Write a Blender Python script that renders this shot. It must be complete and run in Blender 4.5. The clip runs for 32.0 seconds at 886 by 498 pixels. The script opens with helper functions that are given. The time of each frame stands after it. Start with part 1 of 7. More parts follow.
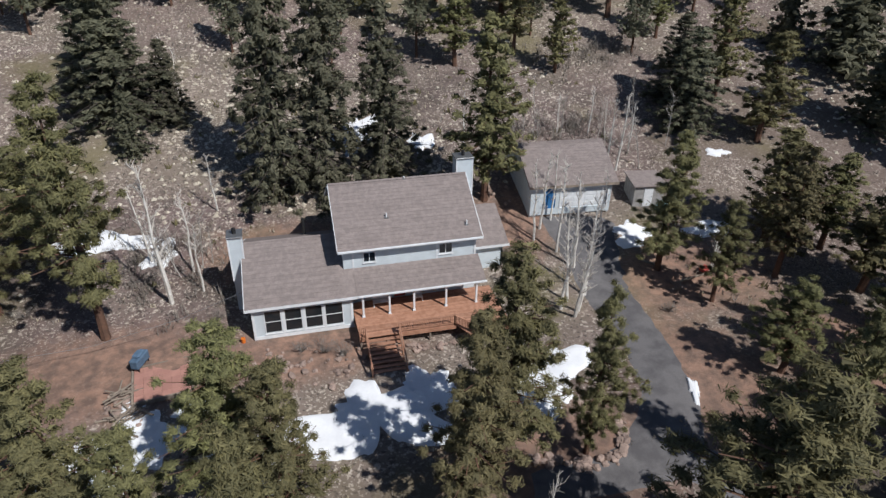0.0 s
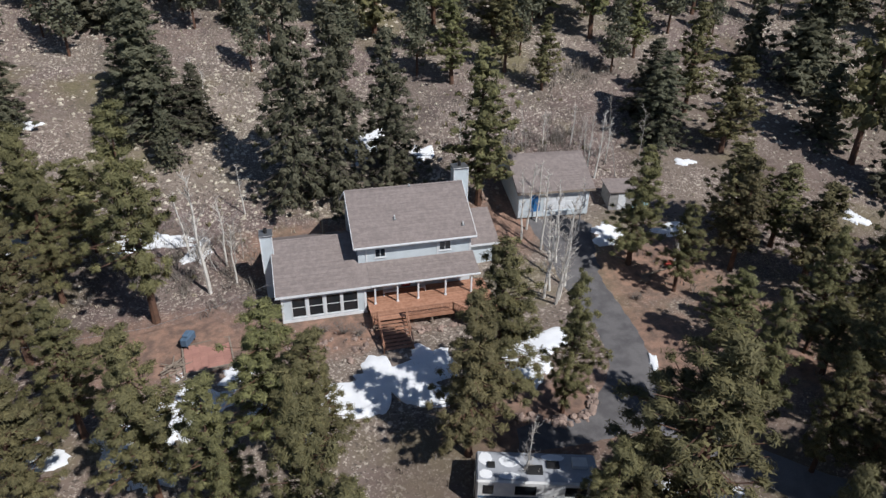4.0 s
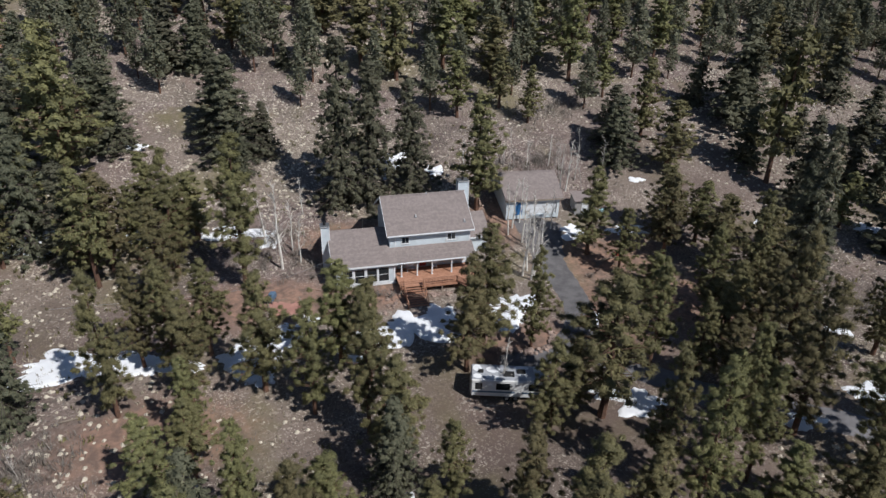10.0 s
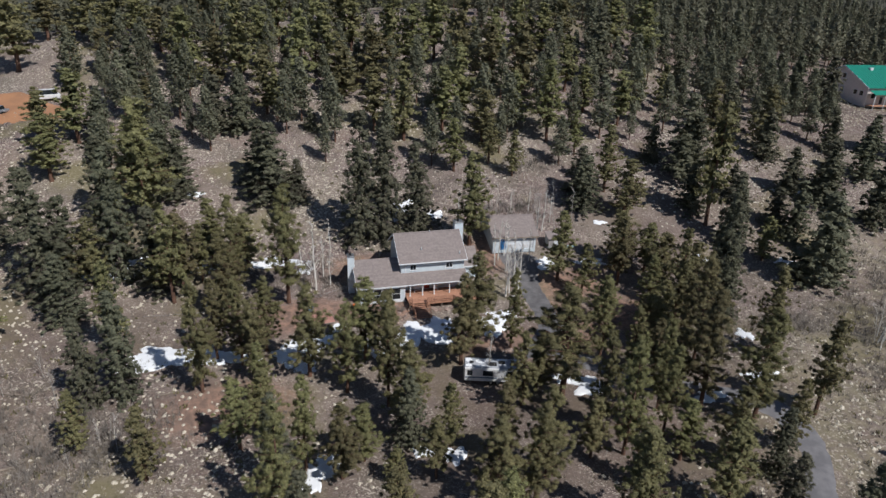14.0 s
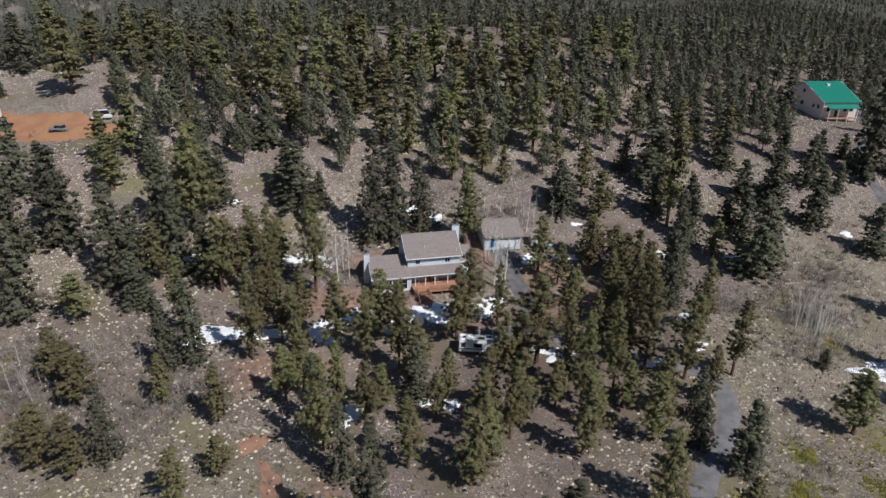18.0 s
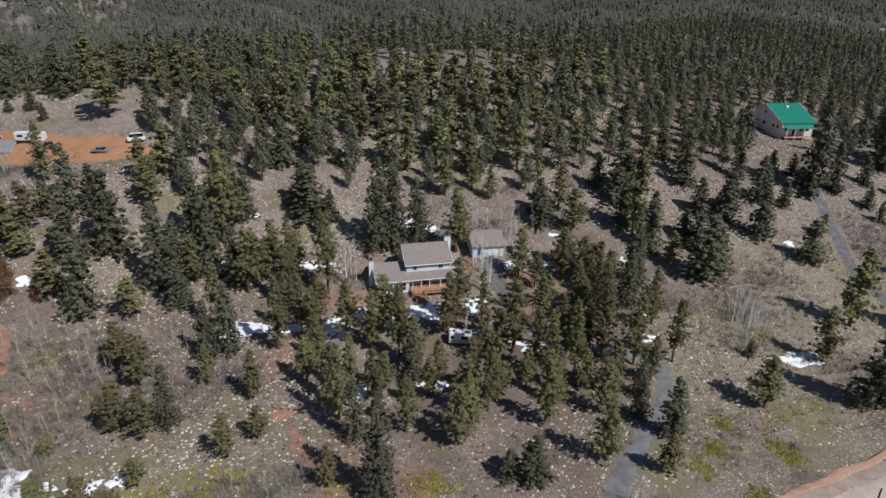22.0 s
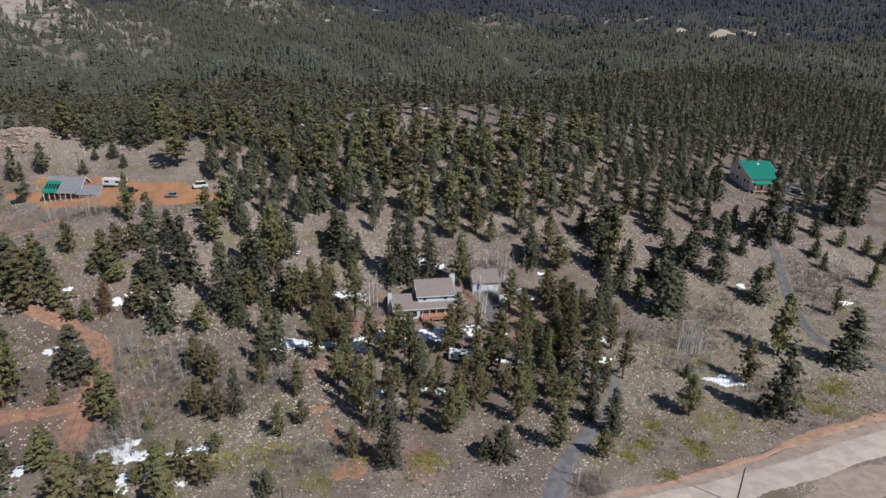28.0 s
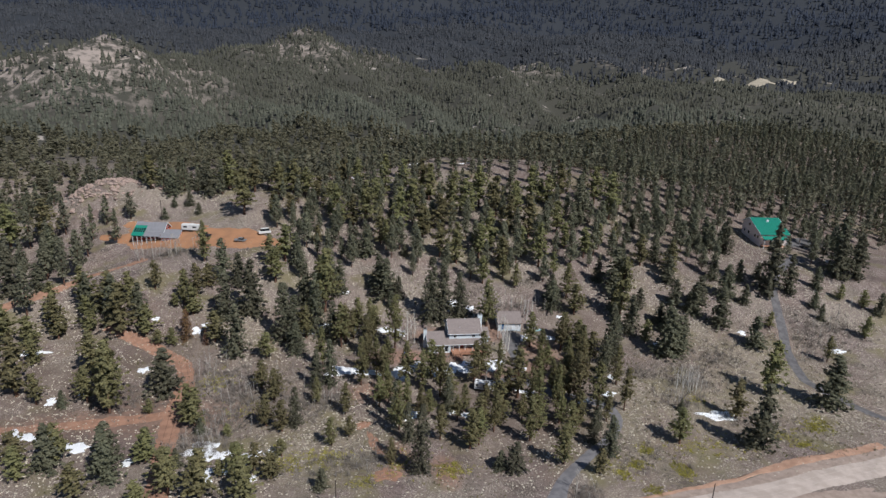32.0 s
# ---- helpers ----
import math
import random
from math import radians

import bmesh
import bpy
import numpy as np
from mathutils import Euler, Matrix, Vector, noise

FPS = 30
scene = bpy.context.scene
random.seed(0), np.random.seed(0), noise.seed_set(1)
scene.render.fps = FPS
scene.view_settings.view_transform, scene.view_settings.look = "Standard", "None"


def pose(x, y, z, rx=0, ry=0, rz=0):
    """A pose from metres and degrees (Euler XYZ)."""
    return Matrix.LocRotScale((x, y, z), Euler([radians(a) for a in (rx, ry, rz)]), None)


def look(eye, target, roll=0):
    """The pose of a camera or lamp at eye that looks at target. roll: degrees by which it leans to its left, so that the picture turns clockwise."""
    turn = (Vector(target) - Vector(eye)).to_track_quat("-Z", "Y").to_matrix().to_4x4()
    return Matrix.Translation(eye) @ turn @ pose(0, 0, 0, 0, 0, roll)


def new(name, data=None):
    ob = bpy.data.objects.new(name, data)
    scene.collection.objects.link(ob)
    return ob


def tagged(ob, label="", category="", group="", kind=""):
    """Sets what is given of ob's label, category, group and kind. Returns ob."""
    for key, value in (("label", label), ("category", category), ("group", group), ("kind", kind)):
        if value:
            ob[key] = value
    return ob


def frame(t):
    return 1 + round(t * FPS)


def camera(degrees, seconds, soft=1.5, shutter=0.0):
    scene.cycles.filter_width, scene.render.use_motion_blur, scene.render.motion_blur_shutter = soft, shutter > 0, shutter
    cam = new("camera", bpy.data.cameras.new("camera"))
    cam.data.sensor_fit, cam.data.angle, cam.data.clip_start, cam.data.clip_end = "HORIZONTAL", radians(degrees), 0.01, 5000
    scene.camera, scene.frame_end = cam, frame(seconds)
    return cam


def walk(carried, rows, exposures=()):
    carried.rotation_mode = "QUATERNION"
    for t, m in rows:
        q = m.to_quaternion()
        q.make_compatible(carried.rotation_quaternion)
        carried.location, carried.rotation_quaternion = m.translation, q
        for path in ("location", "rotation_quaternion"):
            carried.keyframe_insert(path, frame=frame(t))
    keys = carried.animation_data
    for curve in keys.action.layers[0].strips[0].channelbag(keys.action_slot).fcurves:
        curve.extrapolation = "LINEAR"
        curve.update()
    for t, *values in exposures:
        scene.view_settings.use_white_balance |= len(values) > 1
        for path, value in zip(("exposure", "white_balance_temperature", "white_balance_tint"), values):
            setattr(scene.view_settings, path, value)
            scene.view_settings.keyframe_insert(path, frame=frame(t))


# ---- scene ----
cam = camera(70, 32.0, soft=1.45)
PATH = (
    (0, -2.96, -41.86, 29.72, 60.459, -0.785, -14.477),
    (0.5, -3.21, -42.74, 29.86, 60.786, -0.872, -14.582),
    (1, -3.48, -43.62, 30.05, 60.992, -0.825, -14.666),
    (1.5, -3.77, -44.54, 30.36, 61.121, -0.733, -14.773),
    (2, -4.09, -45.48, 30.83, 61.172, -0.722, -14.892),
    (2.5, -4.43, -46.44, 31.42, 61.116, -0.788, -14.962),
    (3, -4.77, -47.41, 32.07, 61.015, -0.858, -14.980),
    (3.5, -5.09, -48.38, 32.71, 60.893, -0.933, -14.971),
    (5.5, -6.22, -52.56, 34.94, 61.111, -0.730, -14.546),
    (6, -6.60, -53.93, 35.48, 61.150, -0.807, -14.547),
    (6.5, -7.07, -55.52, 36.04, 61.214, -0.902, -14.536),
    (7, -7.61, -57.31, 36.64, 61.364, -1.002, -14.516),
    (7.5, -8.22, -59.27, 37.27, 61.612, -1.117, -14.488),
    (8, -8.88, -61.37, 37.94, 61.851, -1.232, -14.450),
    (8.5, -9.57, -63.58, 38.65, 61.958, -1.262, -14.442),
    (9, -10.27, -65.87, 39.40, 62.038, -1.245, -14.449),
    (9.5, -10.98, -68.21, 40.19, 62.320, -1.283, -14.414),
    (10, -11.70, -70.60, 41.02, 62.784, -1.320, -14.387),
    (10.5, -12.42, -73.05, 41.88, 63.290, -1.331, -14.390),
    (11, -13.15, -75.54, 42.75, 63.807, -1.383, -14.397),
    (11.5, -13.90, -78.08, 43.63, 64.354, -1.441, -14.422),
    (12, -14.66, -80.68, 44.50, 64.941, -1.468, -14.466),
    (12.5, -15.43, -83.32, 45.37, 65.580, -1.501, -14.505),
    (13, -16.22, -86.00, 46.23, 66.275, -1.545, -14.525),
    (13.5, -17.01, -88.70, 47.10, 66.865, -1.599, -14.555),
    (14, -17.79, -91.40, 47.98, 67.145, -1.641, -14.612),
    (14.5, -18.54, -94.08, 48.88, 67.180, -1.654, -14.674),
    (16.5, -21.16, -104.27, 52.90, 67.051, -1.552, -14.583),
    (17, -21.68, -106.64, 54.03, 67.024, -1.528, -14.535),
    (17.5, -22.17, -108.96, 55.20, 67.011, -1.501, -14.498),
    (18, -22.63, -111.25, 56.40, 67.040, -1.457, -14.481),
    (18.5, -23.08, -113.53, 57.61, 67.104, -1.411, -14.474),
    (19, -23.53, -115.82, 58.84, 67.187, -1.383, -14.461),
    (19.5, -23.99, -118.14, 60.07, 67.284, -1.396, -14.446),
    (20, -24.46, -120.50, 61.29, 67.353, -1.429, -14.455),
    (20.5, -24.97, -122.93, 62.49, 67.370, -1.458, -14.482),
    (21, -25.50, -125.41, 63.69, 67.359, -1.484, -14.502),
    (21.5, -26.04, -127.94, 64.88, 67.334, -1.503, -14.527),
    (22, -26.58, -130.51, 66.07, 67.293, -1.526, -14.578),
    (22.5, -27.09, -133.11, 67.28, 67.265, -1.567, -14.647),
    (23, -27.58, -135.72, 68.51, 67.267, -1.633, -14.684),
    (23.5, -28.03, -138.34, 69.77, 67.279, -1.708, -14.643),
    (24, -28.42, -140.95, 71.07, 67.341, -1.757, -14.539),
    (24.5, -28.75, -143.56, 72.41, 67.543, -1.786, -14.393),
    (25, -29.03, -146.16, 73.79, 67.848, -1.821, -14.183),
    (25.5, -29.27, -148.79, 75.20, 68.160, -1.860, -13.905),
    (27.5, -30.14, -159.82, 81.02, 69.200, -2.001, -12.531),
    (28, -30.40, -162.78, 82.48, 69.613, -2.056, -12.225),
    (28.5, -30.72, -165.86, 83.93, 69.899, -2.126, -11.920),
    (29, -31.07, -169.03, 85.37, 70.043, -2.175, -11.539),
    (29.5, -31.46, -172.30, 86.81, 70.262, -2.186, -11.062),
    (30, -31.88, -175.63, 88.23, 70.737, -2.212, -10.588),
    (30.5, -32.32, -179.03, 89.65, 71.354, -2.241, -10.157),
    (31, -32.79, -182.46, 91.07, 71.964, -2.218, -9.677),
    (31.5, -33.26, -185.93, 92.48, 72.531, -2.192, -9.105),
    (32, -33.74, -189.41, 93.90, 73.076, -2.226, -8.536),
)
walk(cam, [(t, pose(x, y, z, rx, ry, rz)) for t, x, y, z, rx, ry, rz in PATH],
     exposures=((0.0, 0.0), (32.0, 0.0)))

# ---- world, sun ----
SUN_AZ, SUN_EL = radians(145), radians(48)   # azimuth clockwise from +y
world = bpy.data.worlds.new("sky")
scene.world = world
world.use_nodes = True
wn = world.node_tree.nodes
sky = wn.new("ShaderNodeTexSky")
sky.sky_type, sky.sun_disc = "NISHITA", False
sky.sun_elevation, sky.sun_rotation, sky.altitude = SUN_EL, SUN_AZ, 2600
world.node_tree.links.new(sky.outputs[0], wn["Background"].inputs[0])
wn["Background"].inputs[1].default_value = 0.076
sun = new("sun", bpy.data.lights.new("sun", "SUN"))
sun.data.energy, sun.data.angle, sun.data.color = 4.2, radians(0.55), (1.0, 0.98, 0.965)
sun_way = Vector((math.sin(SUN_AZ) * math.cos(SUN_EL), math.cos(SUN_AZ) * math.cos(SUN_EL), math.sin(SUN_EL)))
sun.matrix_world = look(sun_way * 60, (0, 0, 0))


# ---- the lie of the land ----
def step(a, b, v):
    t = np.clip((v - a) / (b - a), 0, 1)
    return t * t * (3 - 2 * t)


PROFILE_Y = np.array([-460, -127, -70, -26, -4.5, 3, 13.6, 53, 73, 108, 143, 176, 233, 324, 484])
PROFILE_Z = np.array([3, 1.2, -0.4, -2.8, -0.2, -0.1, 2.7, 16.3, 22, 31.6, 39, 38.5, 26, 8, 0])


def profile(y):
    y = np.asarray(y, float)
    return np.mean([np.interp(y + k, PROFILE_Y, PROFILE_Z) for k in np.arange(-4, 5) * 1.2], axis=0)


def ground(x, y):
    """Height of the land, in metres, before the small bumps."""
    x, y = np.asarray(x, float), np.asarray(y, float)
    z = profile(y + 0.15 * np.clip(x - 8, 0, 150))
    z = z + 4.5 * np.exp(-((x - 50) / 21) ** 2 - ((y + 31) / 14) ** 2)
    z = z + 1.2 * np.exp(-((x - 23) / 10) ** 2 - ((y - 8) / 8) ** 2)
    z = z - 0.11 * np.clip(x - 70, 0, 180) * step(17, 80, y) * (1 - step(170, 340, y))
    z = z - 0.2 * np.clip(-72 - x, 0, 130) * step(35, 70, y)
    z = z + 32 * step(60, 330, x) * step(140, 360, y)
    z = z - np.clip(0.45 * (y - 116), 0, 62) * step(40, -110, x)
    z = z + 15 * np.exp(-((x + 143) / 28) ** 2 - ((y - 122) / 16) ** 2)
    d = np.hypot(x + 34, y + 189)
    a = np.degrees(np.arctan2(x + 34, y + 189))
    rise = np.interp(d, [300, 650, 850, 1150, 1350, 2000, 3000, 4300, 5200], [-14, -9.2, -7.2, -4.8, -3.2, -0.3, 2.0, 5.2, 6])
    rise = rise + 0.5 * np.sin(a / 6.0 + d / 500.0) * step(500, 1200, d) + 0.35 * np.sin(a / 2.3 - d / 310.0) * step(700, 1500, d)
    far = 94 + d * np.tan(np.radians(rise))
    far = far + 96 * np.exp(-((a + 20.8) / 6.0) ** 2 - ((d - 1330) / 180) ** 2)
    far = far + 75 * np.exp(-((a + 3.5) / 5.0) ** 2 - ((d - 1750) / 230) ** 2)
    far = far + 52 * np.exp(-((a - 9) / 8.0) ** 2 - ((d - 1700) / 190) ** 2)
    far = far + 26 * np.sin(d / 95 + a / 3.1) * np.sin(a / 1.7 + d / 260) * step(620, 1100, d)
    far = far - 46 * np.exp(-((a - 19) / 4.0) ** 2 - ((d - 1500) / 260) ** 2)
    out = 260 * step(3, 20, a)
    back = step(360 + out, 600 + out, d) * step(0, 160, y)
    return z * (1 - back) + far * back


# ---- materials ----
def shader(name, rough=0.8, metal=0.0):
    m = bpy.data.materials.new(name)
    m.use_nodes = True
    b = m.node_tree.nodes["Principled BSDF"]
    b.inputs["Roughness"].default_value, b.inputs["Metallic"].default_value = rough, metal
    b.inputs["Specular IOR Level"].default_value = 0.25
    return m, m.node_tree.nodes, m.node_tree.links, b


def mixed(nodes, links, fac, a, b, kind="MIX"):
    n = nodes.new("ShaderNodeMix")
    n.data_type, n.blend_type = "RGBA", kind
    for i, v in ((0, fac), (6, a), (7, b)):
        if isinstance(v, (int, float)):
            n.inputs[i].default_value = v
        elif isinstance(v, tuple):
            n.inputs[i].default_value = (*v, 1)
        else:
            links.new(v, n.inputs[i])
    return n.outputs[2]


def noisy(nodes, links, scale, detail=3.0, lo=0.4, hi=0.6, rough=0.55, coord="Object"):
    co = nodes.new("ShaderNodeTexCoord")
    n = nodes.new("ShaderNodeTexNoise")
    n.inputs["Scale"].default_value, n.inputs["Detail"].default_value = scale, detail
    n.inputs["Roughness"].default_value = rough
    links.new(co.outputs[coord], n.inputs["Vector"])
    r = nodes.new("ShaderNodeMapRange")
    r.inputs[1].default_value, r.inputs[2].default_value = lo, hi
    links.new(n.outputs[0], r.inputs[0])
    return r.outputs[0]


def bumped(nodes, links, b, height, strength=0.4, distance=0.03):
    n = nodes.new("ShaderNodeBump")
    n.inputs["Strength"].default_value, n.inputs["Distance"].default_value = strength, distance
    links.new(height, n.inputs["Height"])
    links.new(n.outputs[0], b.inputs["Normal"])


def plain(name, c1, c2, scale=3.0, rough=0.8, metal=0.0, fine=30.0, bump=0.3, fine_mix=0.3, vary=0.12):
    """Two tones at a coarse scale, a fine grain over them, and a little change from piece to piece."""
    m, n, l, b = shader(name, rough, metal)
    col = mixed(n, l, noisy(n, l, scale), c1, c2)
    grain = noisy(n, l, fine, 4, 0.3, 0.7)
    dark = tuple(v * 0.6 for v in c1)
    g = n.new("ShaderNodeMath")
    g.operation = "MULTIPLY"
    l.new(grain, g.inputs[0])
    g.inputs[1].default_value = fine_mix
    col = mixed(n, l, g.outputs[0], col, dark)
    if vary:
        info = n.new("ShaderNodeObjectInfo")
        hsv = n.new("ShaderNodeHueSaturation")
        r = n.new("ShaderNodeMapRange")
        r.inputs[3].default_value, r.inputs[4].default_value = 1 - vary, 1 + vary
        l.new(info.outputs["Random"], r.inputs[0])
        l.new(r.outputs[0], hsv.inputs["Value"])
        l.new(col, hsv.inputs["Color"])
        col = hsv.outputs[0]
    l.new(col, b.inputs["Base Color"])
    if bump:
        bumped(n, l, b, grain, bump, 0.02)
    return m


def foliage(name, c1, c2, c3, rough=0.75, big=0.13):
    """Needles: tone by tree, by clump and by spray."""
    m, n, l, b = shader(name, rough)
    geo = n.new("ShaderNodeNewGeometry")
    info = n.new("ShaderNodeObjectInfo")
    col = mixed(n, l, geo.outputs["Random Per Island"], c1, c2)
    patch = noisy(n, l, 0.9, 2, 0.35, 0.65)
    p = n.new("ShaderNodeMath")
    p.operation = "MULTIPLY"
    p.inputs[1].default_value = 0.55
    l.new(patch, p.inputs[0])
    col = mixed(n, l, p.outputs[0], col, c3)
    wide = n.new("ShaderNodeTexNoise")
    wide.inputs["Scale"].default_value, wide.inputs["Detail"].default_value = big, 1
    l.new(geo.outputs["Position"], wide.inputs["Vector"])
    a = n.new("ShaderNodeMath")
    a.operation = "MULTIPLY_ADD"
    a.inputs[1].default_value, a.inputs[2].default_value = 0.9, 0.55
    l.new(wide.outputs[0], a.inputs[0])
    r = n.new("ShaderNodeMath")
    r.operation = "MULTIPLY_ADD"
    r.inputs[1].default_value = 0.3
    l.new(info.outputs["Random"], r.inputs[0])
    l.new(a.outputs[0], r.inputs[2])
    hsv = n.new("ShaderNodeHueSaturation")
    l.new(r.outputs[0], hsv.inputs["Value"])
    h = n.new("ShaderNodeMapRange")
    h.inputs[3].default_value, h.inputs[4].default_value = 0.475, 0.52
    l.new(info.outputs["Random"], h.inputs[0])
    l.new(h.outputs[0], hsv.inputs["Hue"])
    l.new(col, hsv.inputs["Color"])
    l.new(hsv.outputs[0], b.inputs["Base Color"])
    b.inputs["Specular IOR Level"].default_value = 0.3
    thin = n.new("ShaderNodeBsdfTranslucent")
    l.new(hsv.outputs[0], thin.inputs["Color"])
    mx = n.new("ShaderNodeMixShader")
    mx.inputs[0].default_value = 0.36
    l.new(b.outputs[0], mx.inputs[1])
    l.new(thin.outputs[0], mx.inputs[2])
    l.new(mx.outputs[0], n["Material Output"].inputs["Surface"])
    return m


def siding(name, c, pitch=0.2, axis="Z", rough=0.7):
    """Painted boards with thin shadowed laps."""
    m, n, l, b = shader(name, rough)
    co = n.new("ShaderNodeTexCoord")
    sep = n.new("ShaderNodeSeparateXYZ")
    l.new(co.outputs["Object"], sep.inputs[0])
    w = n.new("ShaderNodeMath")
    w.operation = "MULTIPLY"
    w.inputs[1].default_value = 1 / pitch
    l.new(sep.outputs[axis], w.inputs[0])
    f = n.new("ShaderNodeMath")
    f.operation = "FRACT"
    l.new(w.outputs[0], f.inputs[0])
    col = mixed(n, l, noisy(n, l, 1.2, 4, 0.3, 0.75), c, tuple(v * 0.86 for v in c))
    l.new(col, b.inputs["Base Color"])
    bumped(n, l, b, f.outputs[0], 0.8, 0.02)
    return m


SOIL = ((-3, -3.4, 9.5, 4.0), (-17, -2.6, 11, 5.5), (-3, 8.5, 9.5, 4.5), (13, -16.5, 9, 5), (31, -1, 9, 6), (17, 8.5, 5, 6), (-10, -62, 4, 8), (-21, -55, 4, 9), (-26, -22, 10, 6),
        (25, -14, 5, 11), (36, -14, 8, 10), (-80, -30, 24, 11), (-104, -31, 24, 8))


def ground_material():
    """Dry hillside: tan and grey soil, straw tufts, pale stones, duff, and forest floor far off, blued for haze."""
    m, n, l, b = shader("forest_floor", 0.95)
    co = n.new("ShaderNodeTexCoord")

    def field(scale, lo, hi, shift, detail=5, rough=0.6):
        off = n.new("ShaderNodeVectorMath")
        off.operation = "ADD"
        off.inputs[1].default_value = shift
        l.new(co.outputs["Object"], off.inputs[0])
        t = n.new("ShaderNodeTexNoise")
        t.inputs["Scale"].default_value, t.inputs["Detail"].default_value, t.inputs["Roughness"].default_value = scale, detail, rough
        l.new(off.outputs[0], t.inputs["Vector"])
        r = n.new("ShaderNodeMapRange")
        r.inputs[1].default_value, r.inputs[2].default_value = lo, hi
        l.new(t.outputs[0], r.inputs[0])
        return r.outputs[0]

    def times(a, k):
        t = n.new("ShaderNodeMath")
        t.operation = "MULTIPLY"
        l.new(a, t.inputs[0])
        if isinstance(k, float):
            t.inputs[1].default_value = k
        else:
            l.new(k, t.inputs[1])
        return t.outputs[0]

    col = mixed(n, l, field(0.5, 0.36, 0.64, (0, 0, 0)), (0.140, 0.101, 0.094), (0.212, 0.161, 0.150))
    col = mixed(n, l, field(0.05, 0.50, 0.64, (50, 9, 0)), col, (0.195, 0.140, 0.122))
    col = mixed(n, l, field(0.10, 0.50, 0.62, (311, 77, 0)), col, (0.108, 0.083, 0.073))
    col = mixed(n, l, times(field(1.4, 0.48, 0.68, (7, 7, 3)), 0.45), col, (0.085, 0.070, 0.060))
    straw = field(0.035, 0.42, 0.58, (-60, 20, 0))
    col = mixed(n, l, times(straw, 0.45), col, (0.28, 0.242, 0.188))
    col = mixed(n, l, times(field(2.6, 0.575, 0.635, (0, 0, 0), 3, 0.5), field(0.12, 0.38, 0.60, (5, 5, 5))), col, (0.56, 0.495, 0.42))
    col = mixed(n, l, times(field(5.5, 0.58, 0.64, (31, 3, 0), 3, 0.5), field(0.2, 0.34, 0.60, (9, 2, 5))), col, (0.60, 0.53, 0.45))
    col = mixed(n, l, times(field(3.4, 0.58, 0.66, (3, 71, 0), 3, 0.5), 0.85), col, (0.07, 0.06, 0.052))
    col = mixed(n, l, times(field(0.07, 0.53, 0.64, (-90, 410, 0), 6), 0.7), col, (0.175, 0.155, 0.078))
    # bare red soil and duff about the house
    for cx, cy, rx, ry in SOIL:
        off = n.new("ShaderNodeVectorMath")
        off.operation = "SUBTRACT"
        off.inputs[1].default_value = (cx, cy, 0)
        l.new(co.outputs["Object"], off.inputs[0])
        sc = n.new("ShaderNodeVectorMath")
        sc.operation = "MULTIPLY"
        sc.inputs[1].default_value = (1 / rx, 1 / ry, 0)
        l.new(off.outputs[0], sc.inputs[0])
        ln = n.new("ShaderNodeVectorMath")
        ln.operation = "LENGTH"
        l.new(sc.outputs[0], ln.inputs[0])
        near = n.new("ShaderNodeMapRange")
        near.inputs[1].default_value, near.inputs[2].default_value = 1.25, 0.45
        l.new(ln.outputs["Value"], near.inputs[0])
        add = n.new("ShaderNodeMath")
        add.operation = "ADD"
        l.new(near.outputs[0], add.inputs[0])
        l.new(field(0.7, 0.25, 0.75, (cx, cy, 4), 7, 0.7), add.inputs[1])
        edge = n.new("ShaderNodeMapRange")
        edge.inputs[1].default_value, edge.inputs[2].default_value = 0.6, 1.05
        l.new(add.outputs[0], edge.inputs[0])
        soil = mixed(n, l, field(1.1, 0.38, 0.62, (cx, 3, cy), 6), (0.36, 0.220, 0.160), (0.175, 0.118, 0.094))
        col = mixed(n, l, times(times(edge.outputs[0], near.outputs[0]), 0.92), col, soil)
    # tawny and greenish grass in the open meadows
    for cx, cy, r in ((48, -52, 40), (-42, -48, 28), (98, -22, 42), (-70, 20, 18)):
        gap = n.new("ShaderNodeVectorMath")
        gap.operation = "DISTANCE"
        gap.inputs[1].default_value = (cx, cy, 0)
        l.new(co.outputs["Object"], gap.inputs[0])
        near = n.new("ShaderNodeMapRange")
        near.inputs[1].default_value, near.inputs[2].default_value = r, r * 0.4
        l.new(gap.outputs["Value"], near.inputs[0])
        grass = mixed(n, l, field(0.35, 0.40, 0.60, (cx, cy, 7), 6), (0.285, 0.245, 0.155), (0.165, 0.152, 0.082))
        col = mixed(n, l, times(times(near.outputs[0], field(0.9, 0.36, 0.62, (cy, cx, 2), 6)), 0.5), col, grass)
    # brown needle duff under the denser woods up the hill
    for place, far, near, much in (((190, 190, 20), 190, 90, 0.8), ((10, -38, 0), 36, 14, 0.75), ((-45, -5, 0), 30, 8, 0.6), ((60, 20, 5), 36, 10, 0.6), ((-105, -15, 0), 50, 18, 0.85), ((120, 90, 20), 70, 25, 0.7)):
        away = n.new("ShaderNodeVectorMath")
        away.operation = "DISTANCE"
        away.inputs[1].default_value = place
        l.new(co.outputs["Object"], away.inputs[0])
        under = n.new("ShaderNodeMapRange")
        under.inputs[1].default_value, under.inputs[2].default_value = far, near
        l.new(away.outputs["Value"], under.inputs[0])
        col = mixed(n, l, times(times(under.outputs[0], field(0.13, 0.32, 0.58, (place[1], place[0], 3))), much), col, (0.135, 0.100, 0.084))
    # forest floor in the far valley and on the mountains
    sep = n.new("ShaderNodeSeparateXYZ")
    l.new(co.outputs["Object"], sep.inputs[0])
    yr = n.new("ShaderNodeMapRange")
    yr.inputs[1].default_value, yr.inputs[2].default_value = 330, 560
